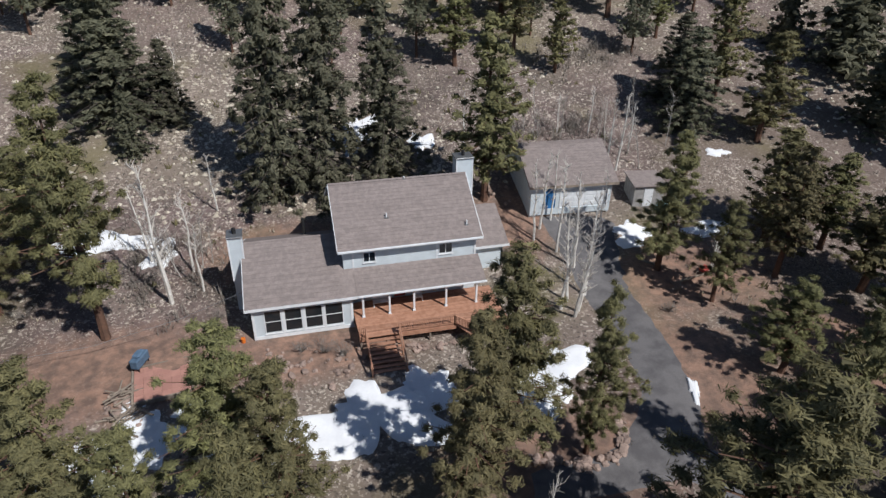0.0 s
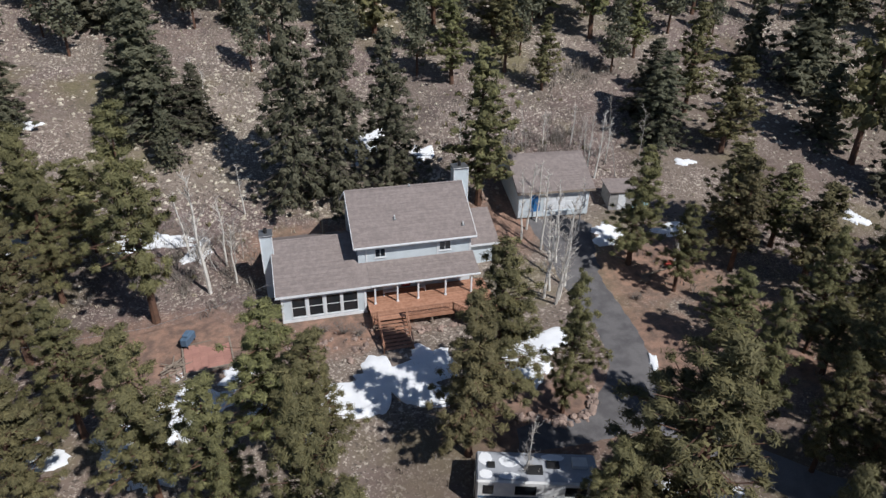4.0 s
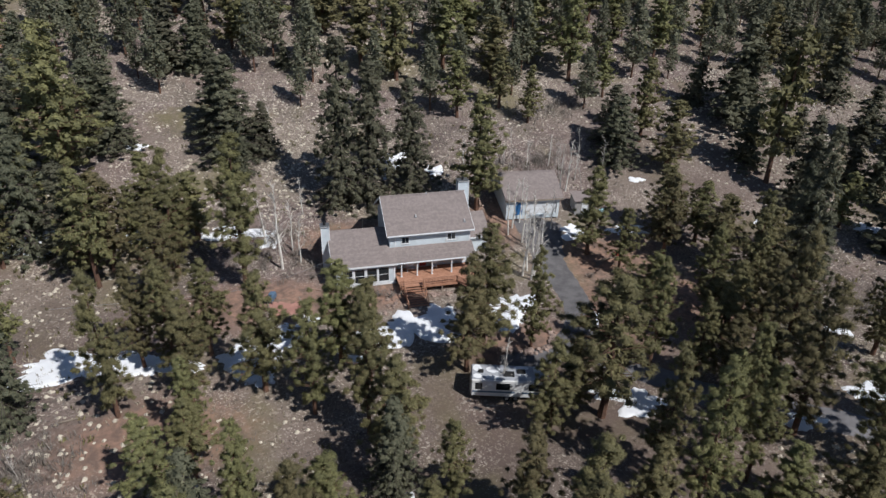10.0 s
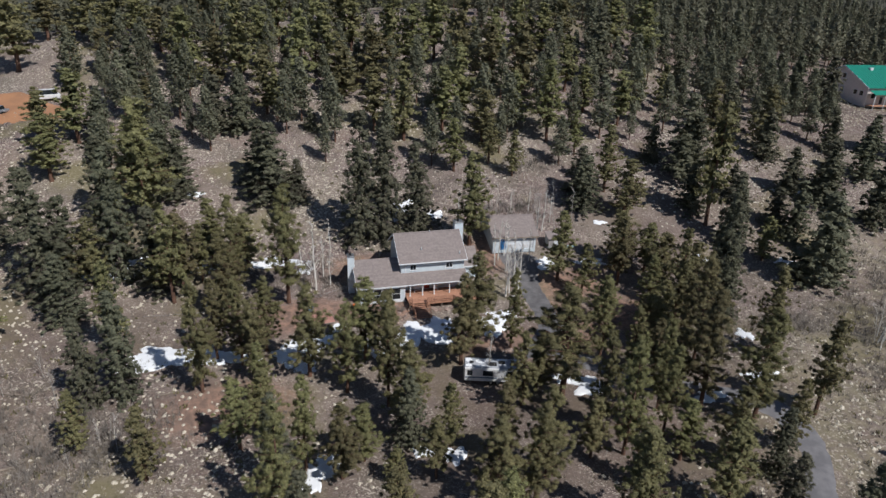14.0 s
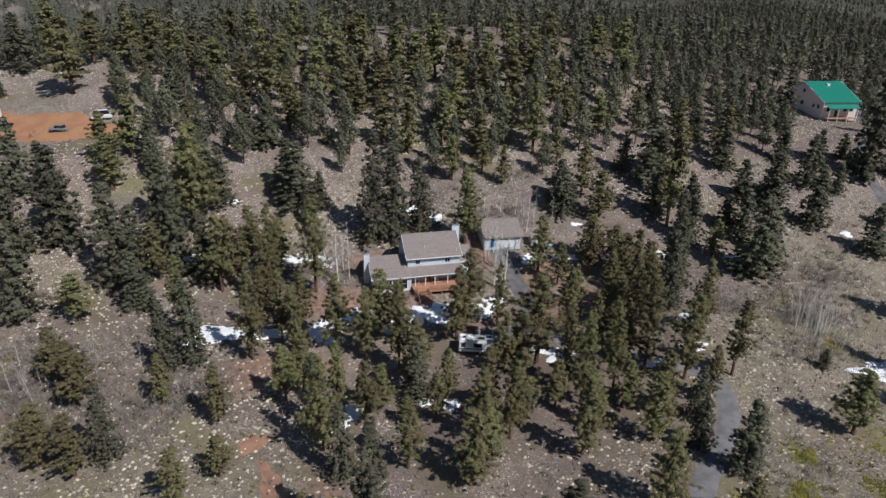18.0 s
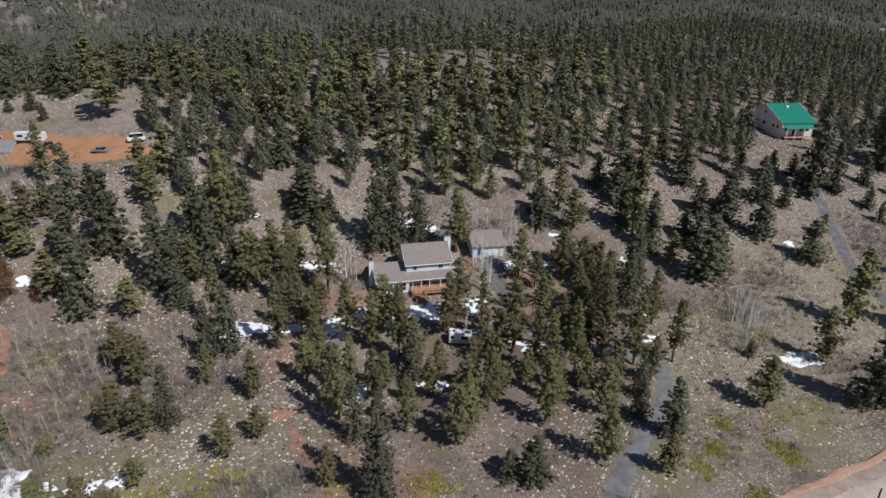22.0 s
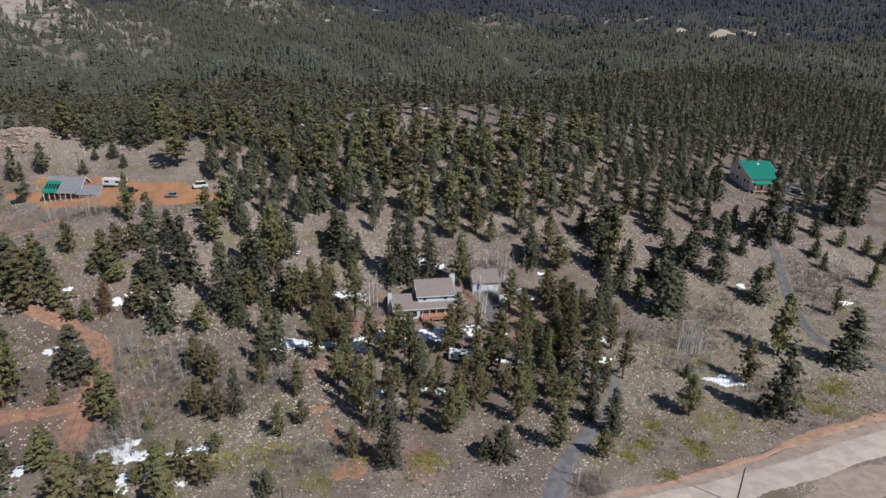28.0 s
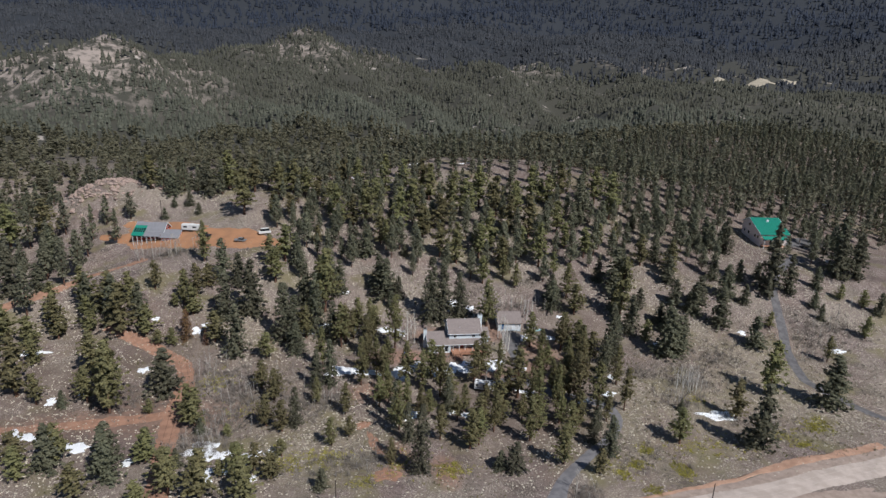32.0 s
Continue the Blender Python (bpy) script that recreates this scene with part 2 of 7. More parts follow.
    l.new(sep.outputs["Y"], yr.inputs[0])
    floor = mixed(n, l, field(0.006, 0.58, 0.70, (0, 0, 0), 8, 0.7), (0.062, 0.060, 0.048), (0.17, 0.150, 0.128))
    floor = mixed(n, l, field(0.02, 0.63, 0.68, (700, 30, 0), 6, 0.65), floor, (0.42, 0.37, 0.33))
    for cx, cy, r in ((-505, 1040, 330), (-138, 1490, 210), (120, 1560, 120), (420, 1500, 150), (760, 1560, 130), (330, 1640, 120)):
        gap = n.new("ShaderNodeVectorMath")
        gap.operation = "DISTANCE"
        flat = n.new("ShaderNodeCombineXYZ")
        l.new(sep.outputs["X"], flat.inputs[0])
        l.new(sep.outputs["Y"], flat.inputs[1])
        l.new(flat.outputs[0], gap.inputs[0])
        gap.inputs[1].default_value = (cx, cy, 0)
        near = n.new("ShaderNodeMapRange")
        near.inputs[1].default_value, near.inputs[2].default_value = r, r * 0.35
        l.new(gap.outputs["Value"], near.inputs[0])
        floor = mixed(n, l, times(near.outputs[0], field(0.035, 0.46, 0.58, (cx, cy, 0), 8, 0.7)), floor, (0.34, 0.285, 0.25))
    # beyond y 1350 haze and cloud shade are painted in as dark blue
    haze_far = n.new("ShaderNodeMapRange")
    haze_far.inputs[1].default_value, haze_far.inputs[2].default_value = 1350, 2100
    l.new(sep.outputs["Y"], haze_far.inputs[0])
    floor = mixed(n, l, times(haze_far.outputs[0], 0.9), floor, (0.030, 0.035, 0.044))
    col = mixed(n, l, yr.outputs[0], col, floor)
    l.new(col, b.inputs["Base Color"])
    bumped(n, l, b, field(2.6, 0.2, 0.8, (0, 0, 0), 8, 0.75), 0.5, 0.12)
    return m


M_GROUND = ground_material()
M_PINE = foliage("pine_needles", (0.092, 0.090, 0.045), (0.275, 0.253, 0.116), (0.156, 0.152, 0.080))
M_SPRUCE = foliage("spruce_needles", (0.074, 0.078, 0.050), (0.190, 0.184, 0.120), (0.120, 0.123, 0.084))
M_WOODS = foliage("hill_needles", (0.086, 0.087, 0.060), (0.190, 0.182, 0.122), (0.126, 0.126, 0.090), big=0.06)
# greyer than the near needles: distance haze is put into this colour
M_FAR = foliage("hazed_far_needles", (0.064, 0.067, 0.050), (0.126, 0.126, 0.096), (0.092, 0.094, 0.075), big=0.012)
M_VALLEY = foliage("valley_needles", (0.110, 0.114, 0.070), (0.236, 0.228, 0.140), (0.158, 0.160, 0.104), big=0.03)
# mountain slopes: haze painted in as a bluer needle tone
M_RIDGE = foliage("haze_blued_needles", (0.042, 0.046, 0.054), (0.076, 0.080, 0.092), (0.057, 0.062, 0.072), big=0.006)
# farthest mountains: cloud shade and haze are painted into the needle colour
M_DISTANT = foliage("cloud_darkened_needles", (0.024, 0.031, 0.050), (0.046, 0.056, 0.080), (0.034, 0.043, 0.064), big=0.004)
M_RUST = foliage("rusty_needles", (0.14, 0.07, 0.04), (0.22, 0.12, 0.07), (0.16, 0.09, 0.05))
M_BARK = plain("pine_bark", (0.17, 0.095, 0.065), (0.10, 0.062, 0.048), 2.5, 0.95, fine=14, bump=0.9, fine_mix=0.5)
M_DARKBARK = plain("grey_bark", (0.10, 0.08, 0.07), (0.06, 0.05, 0.045), 2.5, 0.95, fine=14, bump=0.9)
M_PALETWIG = plain("pale_twigs", (0.62, 0.58, 0.53), (0.48, 0.44, 0.40), 2.0, 0.9, bump=0)
M_ASPEN = plain("aspen_bark", (0.82, 0.80, 0.75), (0.66, 0.62, 0.56), 2.0, 0.8, fine=9, bump=0.3, fine_mix=0.45)
M_TWIG = plain("bare_twigs", (0.28, 0.25, 0.225), (0.205, 0.18, 0.158), 2.0, 0.9, bump=0)
M_SHINGLE = plain("brown_shingles", (0.295, 0.25, 0.235), (0.24, 0.203, 0.192), 2.6, 0.92, fine=9, bump=0.5, fine_mix=0.42, vary=0.05)
M_SIDING = siding("pale_blue_siding", (0.64, 0.71, 0.75))
M_TRIM = plain("white_trim", (0.78, 0.80, 0.82), (0.70, 0.73, 0.75), 2.0, 0.6, fine=25, bump=0.1, fine_mix=0.12, vary=0.05)
M_DECK = plain("red_cedar_boards", (0.47, 0.255, 0.170), (0.37, 0.188, 0.120), 2.5, 0.7, fine=18, bump=0.3, vary=0.22)
M_ASPHALT = plain("worn_asphalt", (0.115, 0.110, 0.114), (0.175, 0.168, 0.170), 0.6, 0.9, fine=12, bump=0.4, vary=0)
M_DRIVE = plain("pale_asphalt", (0.165, 0.160, 0.168), (0.225, 0.218, 0.225), 0.6, 0.9, fine=12, bump=0.4, vary=0)
M_DIRT = plain("red_dirt", (0.39, 0.222, 0.152), (0.29, 0.165, 0.115), 0.5, 0.95, fine=6, bump=0.6, vary=0)
M_ORANGE = plain("orange_earth", (0.42, 0.215, 0.115), (0.33, 0.175, 0.10), 0.25, 0.95, fine=3, bump=0.6, vary=0)
M_ROAD = plain("gravel_road", (0.55, 0.465, 0.41), (0.45, 0.375, 0.325), 0.35, 0.95, fine=4, bump=0.4, vary=0)
M_PATIO = plain("pink_patio", (0.48, 0.255, 0.205), (0.42, 0.22, 0.18), 0.8, 0.9, fine=12, bump=0.2, vary=0.08)
M_SNOW = plain("old_snow", (0.86, 0.88, 0.90), (0.78, 0.80, 0.83), 0.8, 0.65, fine=5, bump=0.5, fine_mix=0.08, vary=0)
M_ROCK = plain("pink_rock", (0.38, 0.285, 0.24), (0.29, 0.22, 0.19), 1.5, 0.95, fine=9, bump=0.8, vary=0.25)
M_STRAW = plain("straw_grass", (0.47, 0.41, 0.32), (0.33, 0.29, 0.22), 0.4, 0.95, bump=0, vary=0)
M_METAL = plain("grey_metal", (0.45, 0.46, 0.47), (0.36, 0.37, 0.38), 4, 0.45, 0.8, fine=30, bump=0.1)
M_DARK = plain("black_plastic", (0.02, 0.02, 0.022), (0.03, 0.03, 0.03), 4, 0.5, bump=0.1)
M_BLUE = plain("blue_paint", (0.05, 0.20, 0.46), (0.04, 0.17, 0.40), 3, 0.5, bump=0.1)
M_TEAL = plain("green_metal_roof", (0.02, 0.27, 0.19), (0.02, 0.23, 0.17), 1, 0.45, 0.2, bump=0.1)
M_RV = plain("white_gelcoat", (0.72, 0.72, 0.71), (0.62, 0.63, 0.63), 1.5, 0.4, fine=12, bump=0.08, fine_mix=0.15)
M_RVROOF = plain("rubber_roof", (0.46, 0.48, 0.52), (0.40, 0.42, 0.46), 1.0, 0.7, fine=10, bump=0.1)
M_PINK = plain("pale_pink_siding", (0.74, 0.66, 0.64), (0.68, 0.60, 0.58), 1.5, 0.8, bump=0.2)
M_BARN = plain("red_barn_boards", (0.42, 0.075, 0.06), (0.35, 0.06, 0.05), 2, 0.75, bump=0.3)
M_GREYROOF = plain("grey_metal_roof", (0.30, 0.30, 0.32), (0.26, 0.26, 0.28), 1.0, 0.5, 0.2, bump=0.1)
M_COVER = plain("blue_grey_cover", (0.12, 0.19, 0.28), (0.09, 0.15, 0.23), 3, 0.7, bump=0.3)
M_RUBBER = plain("tyre_rubber", (0.03, 0.03, 0.03), (0.045, 0.043, 0.04), 5, 0.9)
M_WOOD = plain("weathered_wood", (0.30, 0.25, 0.20), (0.22, 0.18, 0.15), 2, 0.9, fine=14, bump=0.5, vary=0.2)
M_POLE = plain("dark_pole", (0.09, 0.07, 0.06), (0.07, 0.055, 0.045), 2, 0.9)


def glass_material():
    m, n, l, b = shader("window_glass", 0.06)
    b.inputs["Base Color"].default_value = (0.018, 0.022, 0.026, 1)
    b.inputs["Specular IOR Level"].default_value = 0.6
    return m


M_GLASS = glass_material()


# ---- mesh helpers ----
def part(name, bm, material, parent=None, label=""):
    me = bpy.data.meshes.new(name)
    bm.to_mesh(me)
    bm.free()
    me.materials.append(material)
    ob = new(name, me)
    if parent is not None:
        ob.parent = parent
    if label:
        ob["label"] = label
    return ob


def shared(name, me, parent, m):
    """One more object on a mesh that is there already."""
    ob = new(name, me)
    ob.parent = parent
    ob.matrix_basis = m
    return ob


def sheet(name, verts, faces, material, parent=None, smooth=False):
    me = bpy.data.meshes.new(name)
    me.from_pydata([tuple(v) for v in verts], [], faces)
    me.materials.append(material)
    if smooth:
        me.polygons.foreach_set("use_smooth", [True] * len(me.polygons))
    ob = new(name, me)
    if parent is not None:
        ob.parent = parent
    return ob


def empty(name, x=0, y=0, z=0, rz=0):
    e = new(name)
    e.matrix_basis = pose(x, y, z, 0, 0, rz)
    e.empty_display_size = 0.2
    return e


def box(bm, x0, x1, y0, y1, z0, z1, bevel=0.0):
    v = [bm.verts.new(p) for p in ((x0, y0, z0), (x1, y0, z0), (x1, y1, z0), (x0, y1, z0),
                                   (x0, y0, z1), (x1, y0, z1), (x1, y1, z1), (x0, y1, z1))]
    fs = [bm.faces.new([v[i] for i in q]) for q in ((3, 2, 1, 0), (4, 5, 6, 7), (0, 1, 5, 4), (1, 2, 6, 5), (2, 3, 7, 6), (3, 0, 4, 7))]
    if bevel:
        es = list({e for f in fs for e in f.edges})
        bmesh.ops.bevel(bm, geom=es, offset=bevel, segments=1, affect="EDGES")
    return bm


def boxed(x0, x1, y0, y1, z0, z1, bevel=0.0):
    return box(bmesh.new(), x0, x1, y0, y1, z0, z1, bevel)


def prism(pts, depth):
    """A flat outline (a list of points in space) given thickness along a vector."""
    bm = bmesh.new()
    a = [bm.verts.new(p) for p in pts]
    b = [bm.verts.new(Vector(p) + Vector(depth)) for p in pts]
    bm.faces.new(a)
    bm.faces.new(b[::-1])
    n = len(pts)
    for i in range(n):
        bm.faces.new((a[i], b[i], b[(i + 1) % n], a[(i + 1) % n]))
    bmesh.ops.recalc_face_normals(bm, faces=bm.faces)
    return bm


def tube(bm, pts, radii, sides=6):
    """A tapered tube through points."""
    rings = []
    for i, p in enumerate(pts):
        p = Vector(p)
        d = (Vector(pts[min(i + 1, len(pts) - 1)]) - Vector(pts[max(i - 1, 0)])).normalized()
        u = d.orthogonal().normalized()
        w = d.cross(u)
        rings.append([bm.verts.new(p + radii[i] * (math.cos(k * math.tau / sides) * u + math.sin(k * math.tau / sides) * w)) for k in range(sides)])
    for a, b in zip(rings, rings[1:]):
        for k in range(sides):
            bm.faces.new((a[k], a[(k + 1) % sides], b[(k + 1) % sides], b[k]))
    bm.faces.new(rings[-1])
    return bm


# ---- ground: one sheet to the far mountains ----
def spread(lo, hi, near, fine, reach, steps):
    """Grid lines, fine within near, widening to the reach."""
    inner = np.arange(near[0], near[1] + 0.01, fine)
    a = near[0] + (lo - near[0]) * (np.linspace(1, 0, steps + 1)[:-1]) ** 2.6
    b = near[1] + (hi - near[1]) * (np.linspace(0, 1, steps + 1)[1:]) ** 2.6
    return np.concatenate([a, inner, b])


def rumple(x, y):
    return (0.16 * np.sin(x * 0.55 + 1.3 * np.sin(y * 0.31)) * np.sin(y * 0.47 + 0.9 * np.sin(x * 0.23))
            + 0.45 * np.sin(x * 0.11 + 2) * np.sin(y * 0.13 + 1)) * (1 - np.exp(-(((x - 4) / 17) ** 2 + ((y - 2) / 10) ** 2) ** 2))


GX = spread(-3300, 3600, (-150, 190), 1.7, 0, 46)
GY = spread(-420, 4600, (-105, 175), 1.7, 0, 60)
XX, YY = np.meshgrid(GX, GY)
ZZ = ground(XX, YY) + rumple(XX, YY)


def land(x, y):
    """Height of the ground sheet at a place."""
    i = int(np.clip(np.searchsorted(GX, x) - 1, 0, len(GX) - 2))
    j = int(np.clip(np.searchsorted(GY, y) - 1, 0, len(GY) - 2))
    u, v = (x - GX[i]) / (GX[i + 1] - GX[i]), (y - GY[j]) / (GY[j + 1] - GY[j])
    return float(ZZ[j, i] * (1 - u) * (1 - v) + ZZ[j, i + 1] * u * (1 - v) + ZZ[j + 1, i] * (1 - u) * v + ZZ[j + 1, i + 1] * u * v)


def make_ground():
    nx, ny = len(GX), len(GY)
    verts = np.stack([XX.ravel(), YY.ravel(), ZZ.ravel()], 1)
    k = np.arange(nx * ny).reshape(ny, nx)
    faces = np.stack([k[:-1, :-1].ravel(), k[:-1, 1:].ravel(), k[1:, 1:].ravel(), k[1:, :-1].ravel()], 1)
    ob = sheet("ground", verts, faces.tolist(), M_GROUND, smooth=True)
    tagged(ob, "dry hillside ground of straw, stones and reddish pine duff", "ground", kind="structure")


make_ground()


def drape(name, rings, material, label, category, lift=0.06, kind="structure", heights=None):
    """A patch laid on the land: rows of points across it, joined row to row."""
    verts, faces = [], []
    w = len(rings[0])
    for i, row in enumerate(rings):
        for j, (x, y) in enumerate(row):
            edge = i in (0, len(rings) - 1) or j in (0, w - 1)
            verts.append((x, y, land(x, y) + (lift if not edge else -0.03)))
    for i in range(len(rings) - 1):
        for j in range(w - 1):
            a = i * w + j
            faces.append((a, a + 1, a + w + 1, a + w))
    return tagged(sheet(name, verts, faces, material, smooth=True), label, category, kind=kind)


def strip(name, pts, widths, material, label, category, lift=0.07, across=7, fray=0.25, wave=0.0):
    """A road or track along a line."""
    p = np.array(pts, float)
    s = np.concatenate([[0], np.cumsum(np.hypot(*np.diff(p, axis=0).T))])
    n = max(int(s[-1] / 1.3), 4)
    t = np.linspace(0, s[-1], n)
    wide = np.interp(t, s, widths)
    smooth = []
    for k in range(2):
        q = np.interp(t, s, p[:, k])
        for _ in range(4):
            q[1:-1] = 0.25 * q[:-2] + 0.5 * q[1:-1] + 0.25 * q[2:]
        smooth.append(q)
    line = np.stack(smooth, 1)
    d = np.gradient(line, axis=0)
    d /= np.linalg.norm(d, axis=1)[:, None]
    side = np.stack([-d[:, 1], d[:, 0]], 1)
    rng = random.Random(len(pts) * 7 + int(abs(p[0, 0])))
    rows = []
    for i in range(n):
        f = [wide[i] / 2 * u for u in np.linspace(-1, 1, across)]
        f[0] -= rng.random() * fray + wave * (0.5 * math.sin(t[i] / 3.7) + 0.35 * math.sin(t[i] / 1.9 + 1) + 0.3 * math.sin(t[i] / 9))
        f[-1] += rng.random() * fray + wave * (0.5 * math.sin(t[i] / 4.3 + 2) + 0.35 * math.sin(t[i] / 2.2) + 0.3 * math.sin(t[i] / 8 + 1))
        rows.append([tuple(line[i] + side[i] * o) for o in f])
    return drape(name, rows, material, label, category, lift)


def blot(name, x, y, rx, ry, turn, material, label, category, lift=0.06, rough=0.28, seed=0, kind="structure", spokes=44, rings=7):
    """An uneven patch round a place."""
    rng = random.Random(seed)
    ph = [rng.uniform(0, math.tau) for _ in range(8)]
    raw = [rng.uniform(-0.5, 0.4) for _ in range(spokes)]
    jag = [0.25 * raw[i - 1] + 0.5 * raw[i] + 0.25 * raw[(i + 1) % spokes] for i in range(spokes)]
    c, s = math.cos(radians(turn)), math.sin(radians(turn))
    verts, faces = [(x, y, land(x, y) + lift)], []
    for k in range(1, rings + 1):
        for i in range(spokes):
            a = i * math.tau / spokes
            r = 1 + rough * (0.5 * math.sin(2 * a + ph[0]) + 0.45 * math.sin(3 * a + ph[1]) + 0.4 * math.sin(5 * a + ph[2])
                             + 0.16 * math.sin(9 * a + ph[3]) + 0.1 * math.sin(14 * a + ph[4]) + 0.07 * math.sin(23 * a + ph[5]) + 0.8 * jag[i] * k / rings)
            u, v = r * rx * math.cos(a) * k / rings, r * ry * math.sin(a) * k / rings
            px, py = x + u * c - v * s, y + u * s + v * c
            verts.append((px, py, land(px, py) + (lift * (1.25 - 0.4 * k / rings) if k < rings else -0.04)))
    for i in range(spokes):
        faces.append((0, 1 + i, 1 + (i + 1) % spokes))
    for k in range(rings - 1):
        for i in range(spokes):
            a, b = 1 + k * spokes + i, 1 + k * spokes + (i + 1) % spokes
            faces.append((a, a + spokes, b + spokes, b))
    return tagged(sheet(name, verts, faces, material, smooth=True), label, category, kind=kind)


DRIVES = (((19.5, -18.6), (28, -29), (40.5, -39), (41, -45), (36.5, -51.3), (17.2, -68.7), (10.6, -80.2)),
          ((160, 45), (140, 32), (131.1, 19.9), (123.7, 2.3), (117.6, -10.3), (112, -27), (115.5, -37), (130, -60)))


def off_drives(x, y, reach):
    """True where no drive runs within reach."""
    x, y = np.asarray(x, float), np.asarray(y, float)
    good = np.ones(x.shape, bool)
    for line in DRIVES:
        for (ax, ay), (bx, by) in zip(line, line[1:]):
            u = np.clip(((x - ax) * (bx - ax) + (y - ay) * (by - ay)) / ((bx - ax) ** 2 + (by - ay) ** 2), 0, 1)
            good &= np.hypot(x - ax - u * (bx - ax), y - ay - u * (by - ay)) > reach
    return good


# ---- roads, yards, snow ----
strip("pavement", ((23.6, 8.2), (22.9, 3), (22, -2.8), (22.4, -8.6), (21.2, -13.5), (18.8, -17.8), (14.5, -18.6), (9, -17.6)),
      (8.2, 5.6, 4.2, 3.8, 4.0, 5.0, 2.8, 2.2), M_ASPHALT, "worn grey asphalt driveway before the garage", "driveway")
strip("road_drive", ((19.5, -18.6), (23, -23), (28, -29), (35, -34.5), (40.5, -39), (41, -45), (36.5, -51.3), (26.2, -59.9), (17.2, -68.7), (12.5, -76), (10.6, -80.2)),
      (3.2, 3.2, 3.2, 3.2, 3.2, 3.2, 3.2, 3.2, 3.4, 4.5, 6), M_DRIVE, "narrow asphalt drive winding down to the road", "driveway")
strip("road_gravel", ((-240, -108), (-140, -96), (-70, -89.5), (-20, -85.5), (15, -83.5), (44, -80.5), (68, -76.8), (97, -71), (140, -62), (200, -52), (330, -30)),
      (7.5, 7.5, 7.5, 7.5, 7.5, 7.5, 7.5, 8, 8, 8, 8), M_ROAD, "pale gravel road in the sun", "road", fray=0.08, wave=0.7)
M_BANK = plain("pale_red_earth", (0.49, 0.305, 0.215), (0.38, 0.23, 0.16), 0.5, 0.95, fine=3, bump=0.6, vary=0)
M_TREAD = plain("rolled_gravel", (0.60, 0.515, 0.455), (0.50, 0.425, 0.37), 0.35, 0.95, fine=4, bump=0.3, vary=0)
M_SHOULDER = plain("stony_shoulder", (0.40, 0.315, 0.265), (0.31, 0.24, 0.20), 0.6, 0.95, fine=3, bump=0.6, vary=0)
strip("road_shoulder", ((-30, -82.4), (15, -80.0), (44, -76.6), (68, -72.6), (97, -66.8), (140, -58)), (2.0, 3.0, 3.2, 4.0, 4.6, 4.6), M_SHOULDER,
      "dull stony shoulder of the gravel road", "verge", lift=0.05, fray=0.4, wave=0.9)
strip("road_bank", ((24, -78.4), (36, -76.6), (48, -74.2), (62, -71.3), (80, -67.2), (110, -61)), (0.3, 0.7, 1.1, 1.7, 2.6, 3.0), M_BANK,
      "pale red cut bank beside the gravel road", "bank", lift=0.1, fray=0.5, wave=0.8)
for off in (-1.1, 0.9):
    strip("road_tread", [(x, y + off) for x, y in ((-140, -96), (-70, -89.5), (-20, -85.5), (15, -83.5), (44, -80.5), (68, -76.8), (97, -71), (140, -62))],
          (0.4, 0.35, 0.3, 0.4, 0.35, 0.4, 0.4, 0.4), M_TREAD, "pale rolled wheel track on the gravel", "track", lift=0.1, across=3, fray=0.3)
blot("bare_verge", 76, -83.5, 20, 4.6, 11, M_SHOULDER, "bare stony earth below the gravel road", "earth", 0.05, 0.25, 61)
strip("road_far", ((160, 45), (140, 32), (131.1, 19.9), (123.7, 2.3), (117.6, -10.3), (112, -27), (115.5, -37), (121, -47), (130, -60)),
      (7, 4.5, 3.4, 3.4, 3.4, 3.4, 3.4, 3.4, 3.6), M_ASPHALT, "dark asphalt drive to the green-roofed house", "driveway")
strip("road_track", ((-112, 18), (-95.5, 7.8), (-83.5, -2), (-80.2, -13.9), (-80.3, -28.8), (-78.5, -44.1), (-75.5, -62), (-72, -84)),
      (4.6, 4.8, 5.0, 5.2, 5.4, 5.4, 5.4, 5.4), M_DIRT, "rutted red dirt track", "track", fray=0.5)
strip("road_side_track", ((-150, -33), (-118, -33), (-96, -31), (-86, -30), (-79.5, -27.5)), (4, 4, 5, 4, 3), M_DIRT, "red dirt side track", "track", fray=0.7)
strip("road_upper_track", ((-165, 16), (-147.7, 26.1), (-132.3, 37.1), (-122, 55), (-112, 66)), (4, 4, 4, 4, 5), M_DIRT, "dirt track up to the red barn", "track", fray=0.6)
M_RUT = plain("packed_red_ruts", (0.26, 0.145, 0.10), (0.20, 0.112, 0.08), 0.5, 0.95, fine=5, bump=0.6, vary=0)
for side in (-1.0, 0.75):
    strip("road_rut", [(x + side, y) for x, y in ((-83.5, -2), (-80.2, -13.9), (-80.3, -28.8), (-78.5, -44.1), (-75.5, -62), (-72, -84))], (0.6,) * 6, M_RUT, "packed dark wheel rut in the track", "rut", lift=0.1, across=3, fray=0.15)
for k, (x, y, rx, ry, turn) in enumerate(((-101, 77, 34, 7.5, -16), (-76, 68, 15, 8, -20), (-110, 88, 22, 5, -18))):
    blot("bare_earth", x, y, rx, ry, turn, M_ORANGE, "bare orange earth levelled round the barn", "earth", 0.12, 0.22, 40 + k)
for k, (x, y, rx, ry, turn) in enumerate(((-24.3, -62.5, 3.2, 3.2, 10), (-26.2, -48.5, 1.6, 6.5, 12), (-29, -38, 2.4, 2.0, 0))):
    blot("bare_earth", x, y, rx, ry, turn, M_DIRT, "patch of bare red earth in the grass", "earth", 0.05, 0.3, 60 + k)
